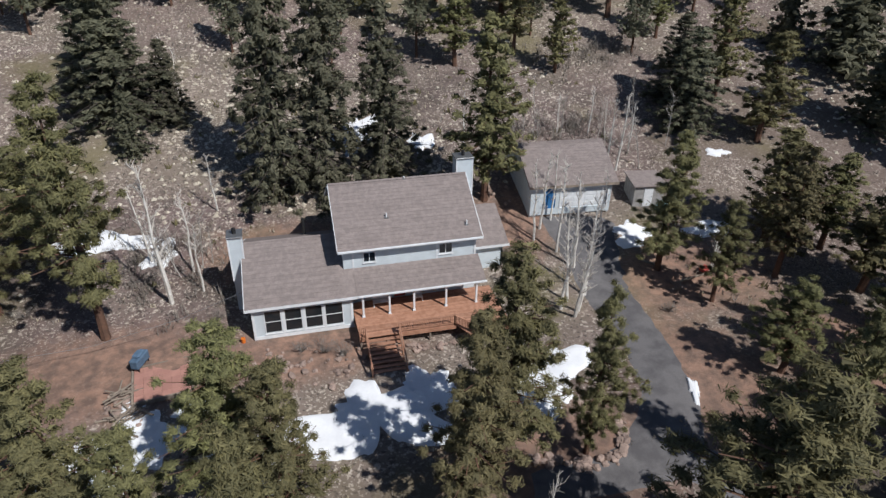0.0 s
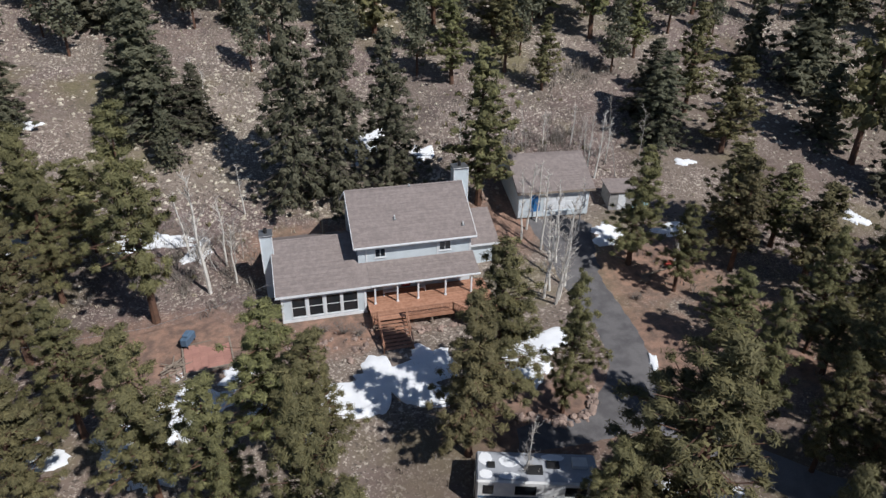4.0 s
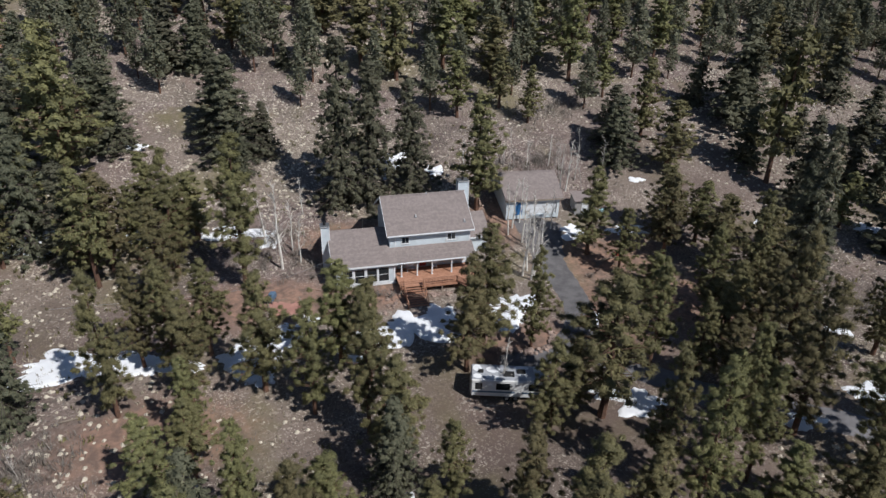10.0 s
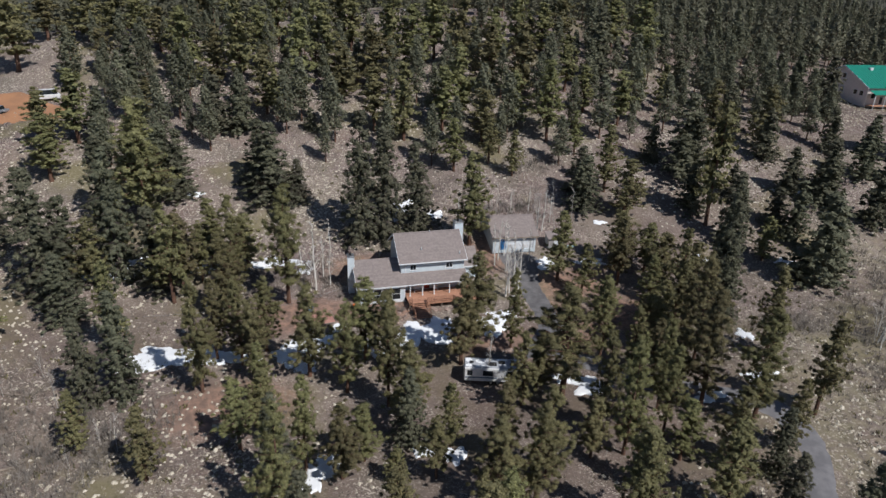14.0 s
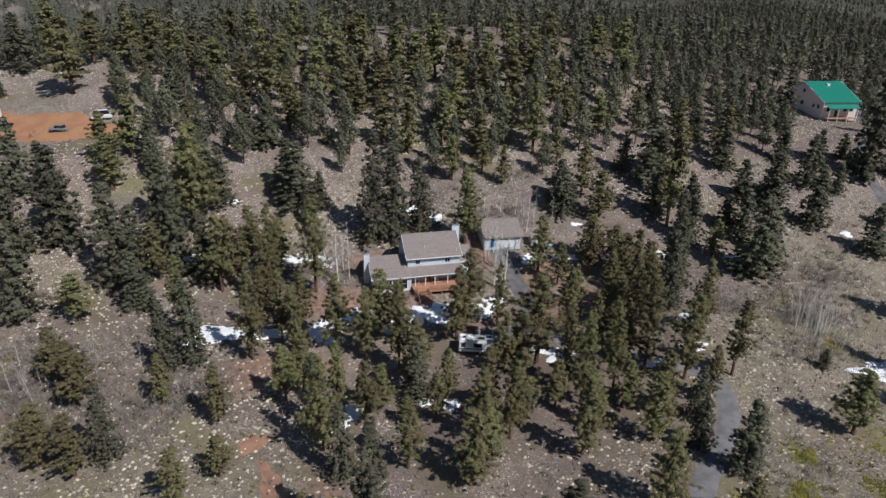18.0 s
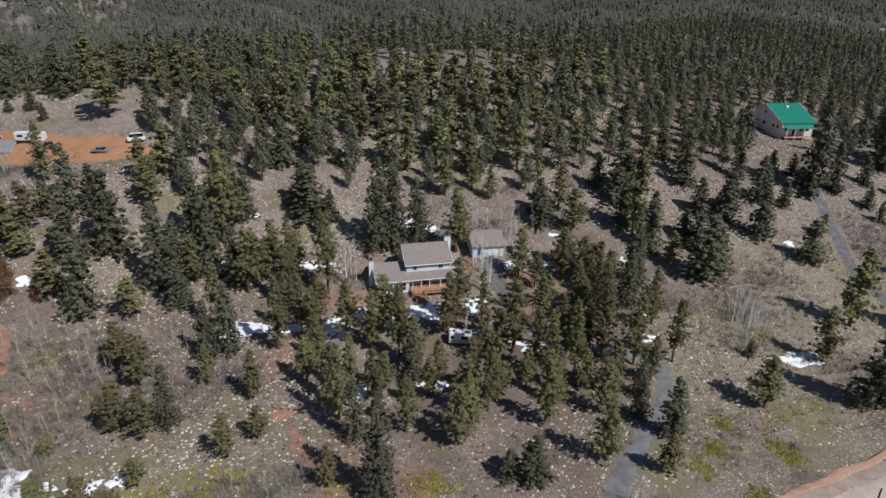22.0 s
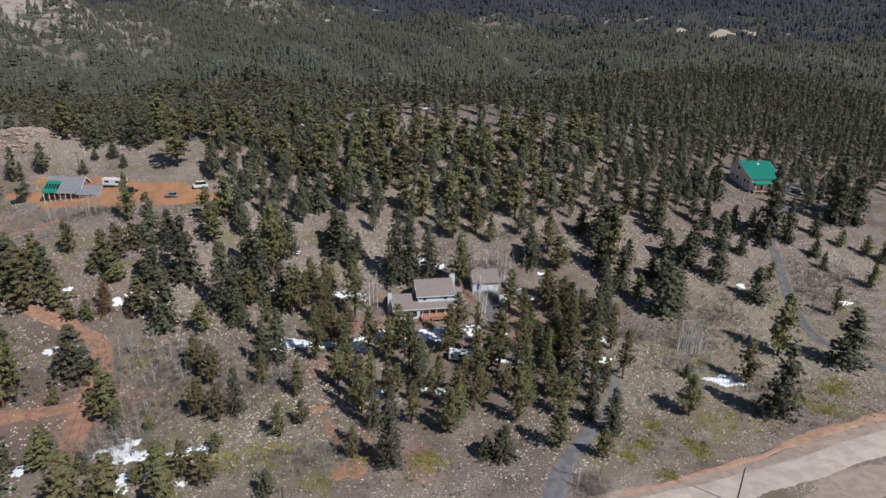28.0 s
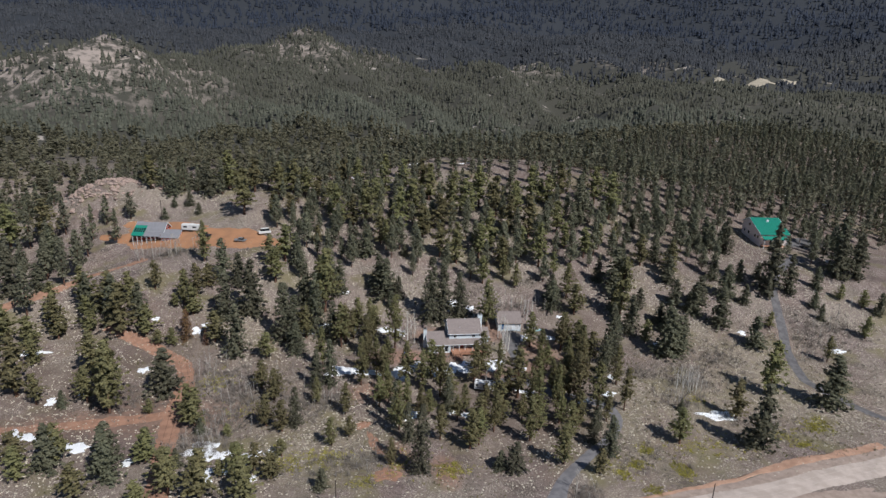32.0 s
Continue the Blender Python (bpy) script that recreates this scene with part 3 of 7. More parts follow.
blot("pavement_yard", 176.7, 67.5, 15, 8, 20, M_ASPHALT, "grey yard beside the green-roofed house", "yard", 0.05, 0.2, 58)
SNOW_A = ((0.9, -10.7, 4.8, 3.1, -8), (5.2, -8.6, 1.6, 1.9, 20), (-14.6, -9.6, 3.4, 2.2, 5), (-17.6, -11.4, 2.6, 1.6, 0), (13.3, -9.9, 3.0, 3.4, -19), (-19.2, 12.3, 5.1, 1.1, -10), (-32.0, 13.2, 3.8, 1.3, -3), (-38.4, 32.5, 1.9, 1.1, -2), (-33.8, 31.7, 1.8, 0.9, -15), (-27.5, -11.4, 4.4, 2.1, -6), (-15.0, -10.0, 1.7, 4.1, -8), (-10.7, -7.0, 1.4, 0.9, -13), (-7.6, -11.5, 1.9, 1.4, -11), (4.8, 25.0, 2.5, 3.2, -9), (11.4, 22.2, 1.3, 1.6, -9), (28.1, 4.8, 2.1, 1.4, -5), (36.5, 4.2, 3.2, 1.0, -11), (43.2, 14.5, 1.1, 0.7, -13), (20.8, -27.5, 2.9, 1.8, -20), (23.0, -13.6, 0.4, 1.1, -14), (18.0, -25.1, 1.3, 0.9, -16), (-43.3, 13.3, 4.6, 2.6, -4),)
SNOW_B = ((-50.2, 16.1, 1.5, 1.0, -2), (-39.4, 15.2, 1.6, 1.3, -2), (-14.3, 9.9, 1.3, 1.6, -9), (-35.0, -10.0, 6.0, 2.5, -8), (-18.5, -12.5, 1.2, 2.4, -3), (-15.9, -15.3, 1.3, 1.5, -9), (34.0, -34.7, 2.0, 1.0, -23), (-14.5, -34.0, 1.6, 1.6, -14), (-4.0, -34.3, 1.4, 1.3, -18), (88.6, 17.2, 2.3, 1.1, -6), (74.0, -2.4, 2.2, 1.3, -13), (57.5, 1.3, 1.2, 1.1, -13), (5.3, -9.7, 1.6, 1.2, -7), (-6.0, -13.3, 1.4, 1.3, -13), (-68.5, -48.2, 5.0, 3.8, -15), (-62.3, -49.8, 1.8, 1.3, -8), (-52.5, -50.4, 1.1, 1.3, -6), (-56.6, -51.0, 2.1, 1.6, -16), (-65.7, -56.6, 1.3, 1.3, -17),)
SNOW_C = ((-62.3, -57.2, 1.2, 1.0, -11), (-55.3, -60.2, 1.2, 1.1, -13), (42.0, -33.8, 2.5, 1.0, -20), (47.0, -24.4, 1.1, 2.0, -25), (72.4, -43.2, 6.4, 2.3, 1), (-97.1, 20.3, 1.1, 1.0, -9), (-82.9, 14.6, 1.8, 1.6, -4), (-80.3, 17.0, 1.3, 1.0, -8), (174.9, 40.8, 4.6, 3.3, 7), (91.5, 16.4, 1.5, 0.8, -9), (106.5, -0.1, 1.4, 0.9, -12), (135.1, -12.5, 2.7, 1.4, -12), (-16.0, -35.8, 1.6, 2.4, -13), (-0.5, -36.4, 1.2, 1.9, -17), (-113.4, -37.5, 3.6, 1.5, -6), (-100.4, -42.4, 3.8, 2.1, 1), (-115.0, -19.2, 1.6, 1.6, -8), (-85.4, -50.7, 1.5, 1.6, -2), (-65.5, -59.9, 1.3, 2.1, -6),)
SNOW_D = ((-129.5, 5.7, 4.3, 1.4, -4), (-107.3, -16.0, 1.5, 1.8, -4), (-94.2, -5.5, 1.7, 1.7, -5), (-117.7, -35.3, 2.2, 2.3, -13),)
for k, (x, y, rx, ry, turn) in enumerate(SNOW_A + SNOW_B + SNOW_C + SNOW_D):
    blot("snow_patch", x, y, rx, ry, turn, M_SNOW, "melting patch of old snow in the shade", "snow", 0.16, 0.42, 100 + k, spokes=96)
for k in range(34):
    rng = random.Random(700 + k)
    x, y = rng.uniform(-60, 330), rng.uniform(118, 330)
    blot("snow_patch", x, y, rng.uniform(2, 6), rng.uniform(0.8, 2.0), rng.uniform(-20, 20), M_SNOW, "small snow patch among far trees", "snow", 0.2, 0.4, 900 + k, spokes=24, rings=3)


for x, y, rx, ry, turn in ((900, 1308, 75, 15, 12), (1040, 1362, 90, 17, 24), (1180, 1450, 60, 16, 38)):
    blot("meadow", x, y, rx, ry, turn, M_STRAW, "pale straw meadow in the far valley", "meadow", 1.2, 0.3, 77, spokes=60)


# ---- building helpers ----
def wall_openings(x0, x1, z0, z1, y0, y1, holes):
    """A straight wall along x with openings through it: holes are x0, x1, z0, z1."""
    bm = bmesh.new()
    xs = sorted({x0, x1, *[h[0] for h in holes], *[h[1] for h in holes]})
    for a, b in zip(xs, xs[1:]):
        cuts = sorted((h[2], h[3]) for h in holes if h[0] <= a + 1e-6 and h[1] >= b - 1e-6)
        z = z0
        for lo, hi in cuts:
            if lo > z + 1e-6:
                box(bm, a, b, y0, y1, z, lo)
            z = hi
        if z < z1 - 1e-6:
            box(bm, a, b, y0, y1, z, z1)
    return bm


def window(parent, x0, x1, z0, z1, y, sashes=2, frame_material=None):
    """A framed window in a wall facing -y at y: frame, panes, sill."""
    w, d = 0.055, 0.05
    bm = bmesh.new()
    box(bm, x0 - w, x1 + w, y - 0.03, y + d, z1, z1 + w)
    box(bm, x0 - w, x1 + w, y - 0.03, y + d, z0 - w, z0)
    box(bm, x0 - w, x0, y - 0.03, y + d, z0, z1)
    box(bm, x1, x1 + w, y - 0.03, y + d, z0, z1)
    fr = part("window", bm, frame_material or M_TRIM, parent, "white-framed window with dark glass")
    zs = np.linspace(z0, z1, sashes + 1)
    for a, b in zip(zs, zs[1:]):
        part("pane", boxed(x0, x1, y + 0.06, y + 0.075, a + 0.02, b - 0.02), M_GLASS, fr)
    for z in zs[1:-1]:
        part("sash_bar", boxed(x0, x1, y + 0.01, y + 0.05, z - 0.02, z + 0.02), frame_material or M_TRIM, fr)
    part("sill", boxed(x0 - 0.12, x1 + 0.12, y - 0.09, y - 0.035, z0 - w - 0.04, z0 - w + 0.01), frame_material or M_TRIM, fr)
    return fr


def slope(parent, name, x0, x1, ya, za, yb, zb, thick, material, label=""):
    """A roof slab from a low edge (ya, za) to a high edge (yb, zb)."""
    pts = [(x0, ya, za), (x1, ya, za), (x1, yb, zb), (x0, yb, zb)]
    return part(name, prism(pts, (0, 0, -thick)), material, parent, label)


def courses(parent, x0, x1, ya, za, yb, zb, count, material):
    """Shingle courses: thin lapped strips up a slope."""
    n = np.array([0, -(zb - za), yb - ya])
    n = n / np.linalg.norm(n)
    if n[2] < 0:
        n = -n
    rng = random.Random(int(x0 * 10) + count)
    for i in range(count):
        f0, f1 = i / count, (i + 1.12) / count
        f1 = min(f1, 1.0)
        a = np.array([0, ya + (yb - ya) * f0, za + (zb - za) * f0]) + n * 0.035
        b = np.array([0, ya + (yb - ya) * f1, za + (zb - za) * f1]) + n * 0.012
        k = max(3, int((x1 - x0) / 1.9))
        cuts = [x0] + sorted(rng.uniform(x0 + 0.3, x1 - 0.3) for _ in range(k)) + [x1]
        for p, q in zip(cuts, cuts[1:]):
            if q - p < 0.05:
                continue
            lift = n * rng.uniform(0, 0.010)
            pts = [(p, *(a + lift)[1:]), (q, *(a + lift)[1:]), (q, *(b + lift)[1:]), (p, *(b + lift)[1:])]
            part("shingle_run", prism(pts, tuple(-n * 0.012)), material, parent)


# ---- the house ----
house = tagged(empty("house"), "two-storey pale blue house with brown shingle roofs", "house")
EAVE_Y, EAVE_Z, PITCH = -1.8, 2.95, 0.45
WING_RIDGE_Y, WING_RIDGE_Z = 3.85, 5.49
# wing: front wall with four windows, gable wall, back wall
WINS = ((-5.84, -4.70, 0.40, 2.33), (-4.36, -3.18, 0.40, 2.33), (-2.83, -1.63, 0.40, 2.33), (-1.34, -0.08, 0.40, 2.33))
part("wall_wing_front", wall_openings(-6.7, 0.75, -0.9, 2.78, -1.35, -1.17, WINS), M_SIDING, house)
for w in WINS:
    window(house, *w, -1.37)
for x in (-6.7, -4.53, -3.0, -1.48, 0.62):
    part("corner_board", boxed(x - 0.07, x + 0.10, -1.40, -1.353, 0.2, 2.78), M_TRIM, house)
part("band_board", boxed(-6.78, 0.82, -1.41, -1.353, -0.1, 0.18), M_TRIM, house)
part("wall_wing_gable", prism([(-6.7, -1.16, -0.9), (-6.7, 8.9, -0.9), (-6.7, 8.9, 3.0), (-6.7, WING_RIDGE_Y, 5.25), (-6.7, -1.16, 3.0)], (0.18, 0, 0)), M_SIDING, house)
part("wall_wing_back", boxed(-6.5, 0.4, 8.72, 8.9, -0.5, 3.0), M_SIDING, house)
part("wall_wing_side", boxed(0.57, 0.75, -1.16, 0.6, -0.9, 2.9), M_SIDING, house)
slope(house, "roof_wing", -7.15, 1.1, EAVE_Y, EAVE_Z, WING_RIDGE_Y, WING_RIDGE_Z, 0.16, M_SHINGLE)
slope(house, "roof_wing_back", -7.15, 0.35, 9.4, 2.99, WING_RIDGE_Y + 0.004, WING_RIDGE_Z, 0.16, M_SHINGLE)
courses(house, -7.15, 0.05, EAVE_Y, EAVE_Z, WING_RIDGE_Y, WING_RIDGE_Z, 16, M_SHINGLE)
part("fascia", boxed(-7.2, 1.12, EAVE_Y - 0.05, EAVE_Y - 0.004, EAVE_Z - 0.2, EAVE_Z + 0.02), M_TRIM, house)
part("rake_board", prism([(-7.2, EAVE_Y, EAVE_Z - 0.2), (-7.2, EAVE_Y, EAVE_Z + 0.03), (-7.2, WING_RIDGE_Y, WING_RIDGE_Z + 0.03), (-7.2, WING_RIDGE_Y, WING_RIDGE_Z - 0.2)], (0.045, 0, 0)), M_TRIM, house)
part("rake_board", prism([(-7.2, 9.4, 2.79), (-7.2, 9.4, 3.02), (-7.2, WING_RIDGE_Y + 0.01, WING_RIDGE_Z + 0.03), (-7.2, WING_RIDGE_Y + 0.01, WING_RIDGE_Z - 0.2)], (0.045, 0, 0)), M_TRIM, house)
part("ridge_cap", prism([(-7.15, WING_RIDGE_Y - 0.16, WING_RIDGE_Z), (-7.15, WING_RIDGE_Y, WING_RIDGE_Z + 0.08), (-7.15, WING_RIDGE_Y + 0.16, WING_RIDGE_Z)], (7.3, 0, 0)), M_SHINGLE, house)
# porch roof and the lower front wall
slope(house, "roof_porch", 1.105, 11.3, EAVE_Y, EAVE_Z, 0.62, EAVE_Z + 2.42 * PITCH, 0.14, M_SHINGLE)
courses(house, 1.1, 11.3, EAVE_Y, EAVE_Z, 0.58, EAVE_Z + 2.38 * PITCH, 7, M_SHINGLE)
part("fascia", boxed(1.14, 11.35, EAVE_Y - 0.05, EAVE_Y - 0.004, EAVE_Z - 0.18, EAVE_Z + 0.02), M_TRIM, house)
part("gutter", boxed(1.14, 11.35, EAVE_Y - 0.13, EAVE_Y - 0.055, EAVE_Z - 0.1, EAVE_Z - 0.0), M_TRIM, house, "white gutter")
PORCH = ((1.9, 3.2, 1.55, 2.7), (4.3, 5.25, 0.88, 2.88), (6.3, 8.1, 1.5, 2.7), (9.0, 10.3, 1.5, 2.7))
part("wall_front", wall_openings(0.4, 11.1, -1.0, 3.85, 0.6, 0.78, PORCH), M_SIDING, house)
for k in (0, 2, 3):
    window(house, *PORCH[k], 0.58, 1)
fd = part("front_door", boxed(4.34, 5.21, 0.66, 0.71, 0.88, 2.86), M_BARN, house, "dark red panelled front door")
part("door_panel", boxed(4.46, 5.09, 0.635, 0.657, 1.9, 2.7, 0.01), M_BARN, fd)
part("door_panel", boxed(4.46, 5.09, 0.635, 0.657, 1.0, 1.75, 0.01), M_BARN, fd)
part("door_knob", boxed(5.08, 5.14, 0.60, 0.655, 1.85, 1.91, 0.012), M_METAL, fd)
for x in (1.5, 3.55, 5.49, 8.08, 10.58):
    p = part("porch_post", boxed(x - 0.075, x + 0.075, -1.68, -1.53, 0.852, 2.80, 0.012), M_TRIM, house)
    part("post_base", boxed(x - 0.11, x + 0.11, -1.715, -1.495, 0.853, 0.98, 0.01), M_TRIM, p)
    part("post_cap", boxed(x - 0.10, x + 0.10, -1.705, -1.505, 2.66, 2.78, 0.01), M_TRIM, p)
# upper storey
UPWINS = ((2.0, 2.88, 4.46, 5.28), (8.05, 9.08, 4.46, 5.32))
part("wall_upper_front", wall_openings(0.4, 11.1, 3.86, 5.72, 0.6, 0.78, UPWINS), M_SIDING, house)
for w in UPWINS:
    fr = window(house, *w, 0.58, 1)
    part("mullion", boxed((w[0] + w[1]) / 2 - 0.025, (w[0] + w[1]) / 2 + 0.025, 0.585, 0.635, w[2], w[3]), M_TRIM, fr)
for x in (1.15, 7.85, 11.0):
    part("corner_board", boxed(x - 0.06, x + 0.08, 0.55, 0.597, 4.05, 5.7), M_TRIM, house)
RIDGE_Y, RIDGE_Z = 5.4, 9.15
for x, s in ((0.4, 0.18), (11.1, -0.18)):
    part("wall_gable", prism([(x, 0.79, -0.6), (x, 10.0, -0.6), (x, 10.0, 5.9), (x, RIDGE_Y, 8.85), (x, 0.79, 5.9)], (s, 0, 0)), M_SIDING, house)
part("wall_back", boxed(0.59, 10.9, 9.8, 10.0, -0.5, 6.0), M_SIDING, house)
slope(house, "roof_upper", 0.0, 11.45, 0.0, 5.9, RIDGE_Y, RIDGE_Z, 0.17, M_SHINGLE)
slope(house, "roof_upper_back", 0.0, 11.45, 10.7, 5.96, RIDGE_Y + 0.004, RIDGE_Z, 0.17, M_SHINGLE)
courses(house, 0.0, 11.45, 0.0, 5.9, RIDGE_Y, RIDGE_Z, 19, M_SHINGLE)
part("fascia", boxed(-0.03, 11.48, -0.05, -0.004, 5.7, 5.93), M_TRIM, house)
part("gutter", boxed(0.0, 11.45, -0.13, -0.055, 5.80, 5.91), M_TRIM, house, "white gutter")
for x in (-0.05, 11.455):
    part("rake_board", prism([(x, 0, 5.7), (x, 0, 5.93), (x, RIDGE_Y, RIDGE_Z + 0.03), (x, RIDGE_Y, RIDGE_Z - 0.2)], (0.045, 0, 0)), M_TRIM, house)
    part("rake_board", prism([(x, 10.7, 5.76), (x, 10.7, 5.99), (x, RIDGE_Y + 0.01, RIDGE_Z + 0.03), (x, RIDGE_Y + 0.01, RIDGE_Z - 0.2)], (0.045, 0, 0)), M_TRIM, house)
part("ridge_cap", prism([(0, RIDGE_Y - 0.18, RIDGE_Z), (0, RIDGE_Y, RIDGE_Z + 0.09), (0, RIDGE_Y + 0.18, RIDGE_Z)], (11.45, 0, 0)), M_SHINGLE, house)
# right low wing
slope(house, "roof_side_wing", 11.3, 14.9, 3.0, 3.2, 7.2, 5.15, 0.15, M_SHINGLE)
slope(house, "roof_side_wing_back", 11.3, 14.9, 10.6, 3.5, 7.204, 5.15, 0.15, M_SHINGLE)
courses(house, 11.3, 14.9, 3.0, 3.2, 7.2, 5.15, 12, M_SHINGLE)
part("fascia", boxed(11.35, 14.95, 2.95, 2.996, 3.0, 3.22), M_TRIM, house)
part("wall_side_wing", boxed(11.12, 14.5, 3.45, 3.62, -0.6, 3.2), M_SIDING, house)
part("wall_side_wing_end", prism([(14.5, 3.45, -0.6), (14.5, 10.2, -0.6), (14.5, 10.2, 3.5), (14.5, 7.2, 4.9), (14.5, 3.45, 3.2)], (-0.17, 0, 0)), M_SIDING, house)
# chimneys and vents
for x0, x1, y0, y1, zb, zt in ((-7.95, -6.95, 2.5, 3.75, -0.8, 6.7), (11.3, 12.75, 7.5, 8.8, 0.5, 9.5)):
    ch = part("chimney", boxed(x0, x1, y0, y1, zb, zt), M_SIDING, house, "boxed chimney in pale blue siding")
    part("chimney_cap", boxed(x0 - 0.1, x1 + 0.1, y0 - 0.1, y1 + 0.1, zt, zt + 0.12, 0.02), M_METAL, ch)
    for x in (x0, x1):
        part("corner_board", boxed(x - 0.05, x + 0.05, y0 - 0.04, y0 - 0.003, max(zb, 3.0), zt - 0.01), M_TRIM, ch)
    bm = bmesh.new()
    tube(bm, [((x0 + x1) / 2, (y0 + y1) / 2, zt + 0.1), ((x0 + x1) / 2, (y0 + y1) / 2, zt + 0.55)], [0.16, 0.16], 10)
    part("flue", bm, M_DARK, ch)
for x, f, h in ((4.15, 0.42, 0.42), (10.4, 0.2, 0.4), (6.2, 0.99, 0.2)):
    y, z = RIDGE_Y * f, 5.9 + (RIDGE_Z - 5.9) * f
    bm = bmesh.new()
    tube(bm, [(x, y, z - 0.1), (x, y, z + h)], [0.06, 0.06], 8)
    v = part("vent_pipe", bm, M_TRIM, house, "white plastic vent pipe")
    part("flashing", boxed(x - 0.16, x + 0.16, y - 0.12, y + 0.14, z - 0.05, z + 0.08), M_METAL, v)
bm = bmesh.new()
tube(bm, [(-2.2, 7.0, 3.9), (-2.2, 7.0, 5.6)], [0.13, 0.13], 10)
part("stove_pipe", bm, M_DARK, house, "black stove pipe")

# ---- deck and stairs ----
deck = tagged(empty("deck"), "red-stained cedar deck with a baluster railing", "deck")
DZ = 0.85
for k in range(24):
    y0 = -4.25 + k * 0.2
    if y0 + 0.19 < 0.58:
        x0 = 0.82 if y0 > -4.3 else 3.7
        part("deck_board", boxed(x0, 12.4, y0, y0 + 0.19, DZ - 0.04, DZ + random.Random(k).uniform(-0.003, 0.004)), M_DECK, deck)
for k in range(7):
    y0 = -5.65 + k * 0.2
    part("deck_board", boxed(8.2 + 0.75 * (7 - k) * 0.13, 12.4, y0, y0 + 0.19, DZ - 0.04, DZ), M_DECK, deck)
part("rim_joist", boxed(3.75, 8.25, -4.30, -4.255, DZ - 0.30, DZ - 0.045), M_DECK, deck)
part("rim_joist", boxed(0.8, 1.25, -4.30, -4.255, DZ - 0.30, DZ - 0.045), M_DECK, deck)


def rail(ax, ay, bx, by, gap=0.145):
    """A railing between two points: posts, rails, balusters."""
    a, b = Vector((ax, ay, DZ)), Vector((bx, by, DZ))
    d = b - a
    n = d.normalized()
    s = Vector((-n.y, n.x, 0))

    def bar(p, q, w, h):
        bm = prism([p - s * w / 2, q - s * w / 2, q + s * w / 2, p + s * w / 2], (0, 0, h))
        return bm

    part("top_rail", bar(a + Vector((0, 0, 0.88)), b + Vector((0, 0, 0.88)), 0.14, 0.045), M_DECK, deck)
    part("bottom_rail", bar(a + Vector((0, 0, 0.12)), b + Vector((0, 0, 0.12)), 0.05, 0.08), M_DECK, deck)
    for p in (a, b):
        part("rail_post", boxed(p.x - 0.05, p.x + 0.05, p.y - 0.05, p.y + 0.05, DZ - 0.2, DZ + 0.93, 0.006), M_DECK, deck)
    for k in range(1, int(d.length / gap)):
        p = a + n * k * gap
        part("baluster", boxed(p.x - 0.02, p.x + 0.02, p.y - 0.02, p.y + 0.02, DZ + 0.2, DZ + 0.885), M_DECK, deck)


rail(3.85, -4.2, 8.1, -4.2)
rail(8.1, -4.2, 9.2, -5.6)
rail(9.3, -5.6, 12.3, -5.6)
rail(0.85, -4.2, 1.3, -4.2)
for x, y in ((0.95, -4.1), (3.9, -4.1), (6.2, -4.1), (9.4, -5.5), (12.2, -5.5), (12.2, -2.5)):
    part("deck_post", boxed(x - 0.07, x + 0.07, y - 0.07, y + 0.07, land(x, y) - 0.3, DZ - 0.045), M_WOOD, deck)
stairs = tagged(empty("stairs"), "shaded wooden stairs with plain railings down from the deck", "stairs")
foot = land(2.5, -7.4)
count = 9
rise = (DZ - foot) / count
for k in range(1, count):
    y0, z = -4.30 - 0.32 * k, DZ - rise * k
    part("tread", boxed(1.35, 3.75, y0, y0 + 0.315, z - 0.045, z, 0.006), M_DECK, stairs)
    part("riser", boxed(1.38, 3.72, y0 + 0.285, y0 + 0.31, z - rise + 0.002, z - 0.047), M_DECK, stairs)
run = 0.32 * count
for x in (1.30, 3.80):
    part("stringer", prism([(x - 0.025, -4.3, DZ - 0.35), (x - 0.025, -4.3, DZ - 0.05), (x - 0.025, -4.3 - run, foot), (x - 0.025, -4.3 - run, foot - 0.25)], (0.05, 0, 0)), M_DECK, stairs)
    part("handrail", prism([(x - 0.05, -4.3, DZ + 0.84), (x - 0.05, -4.3, DZ + 0.92), (x - 0.05, -4.2 - run, foot + 0.98), (x - 0.05, -4.2 - run, foot + 0.90)], (0.1, 0, 0)), M_DECK, stairs)
    for f in (0.0, 0.5, 0.97):
        z = DZ + (foot - DZ) * f
        part("rail_post", boxed(x - 0.045, x + 0.045, -4.34 - run * f, -4.25 - run * f, z - 0.2, z + 0.9), M_DECK, stairs)
# porch bench and chair, planters
for x, y, w, lab in ((3.1, -0.35, 1.3, "white slatted porch bench"), (6.1, -0.3, 0.7, "white wooden porch chair")):
    b = tagged(empty("porch_bench", x, y, DZ + 0.004), lab, "bench")
    part("seat", boxed(-w / 2, w / 2, -0.25, 0.25, 0.40, 0.45, 0.01), M_TRIM, b)
    part("backrest", boxed(-w / 2, w / 2, 0.24, 0.29, 0.46, 0.95, 0.01), M_TRIM, b)
    for sx in (-1, 1):
        for sy in (-0.2, 0.2):
            part("leg", boxed(sx * w / 2 - 0.03 * sx - 0.03, sx * w / 2 - 0.03 * sx + 0.03, sy - 0.03, sy + 0.03, 0, 0.398), M_TRIM, b)

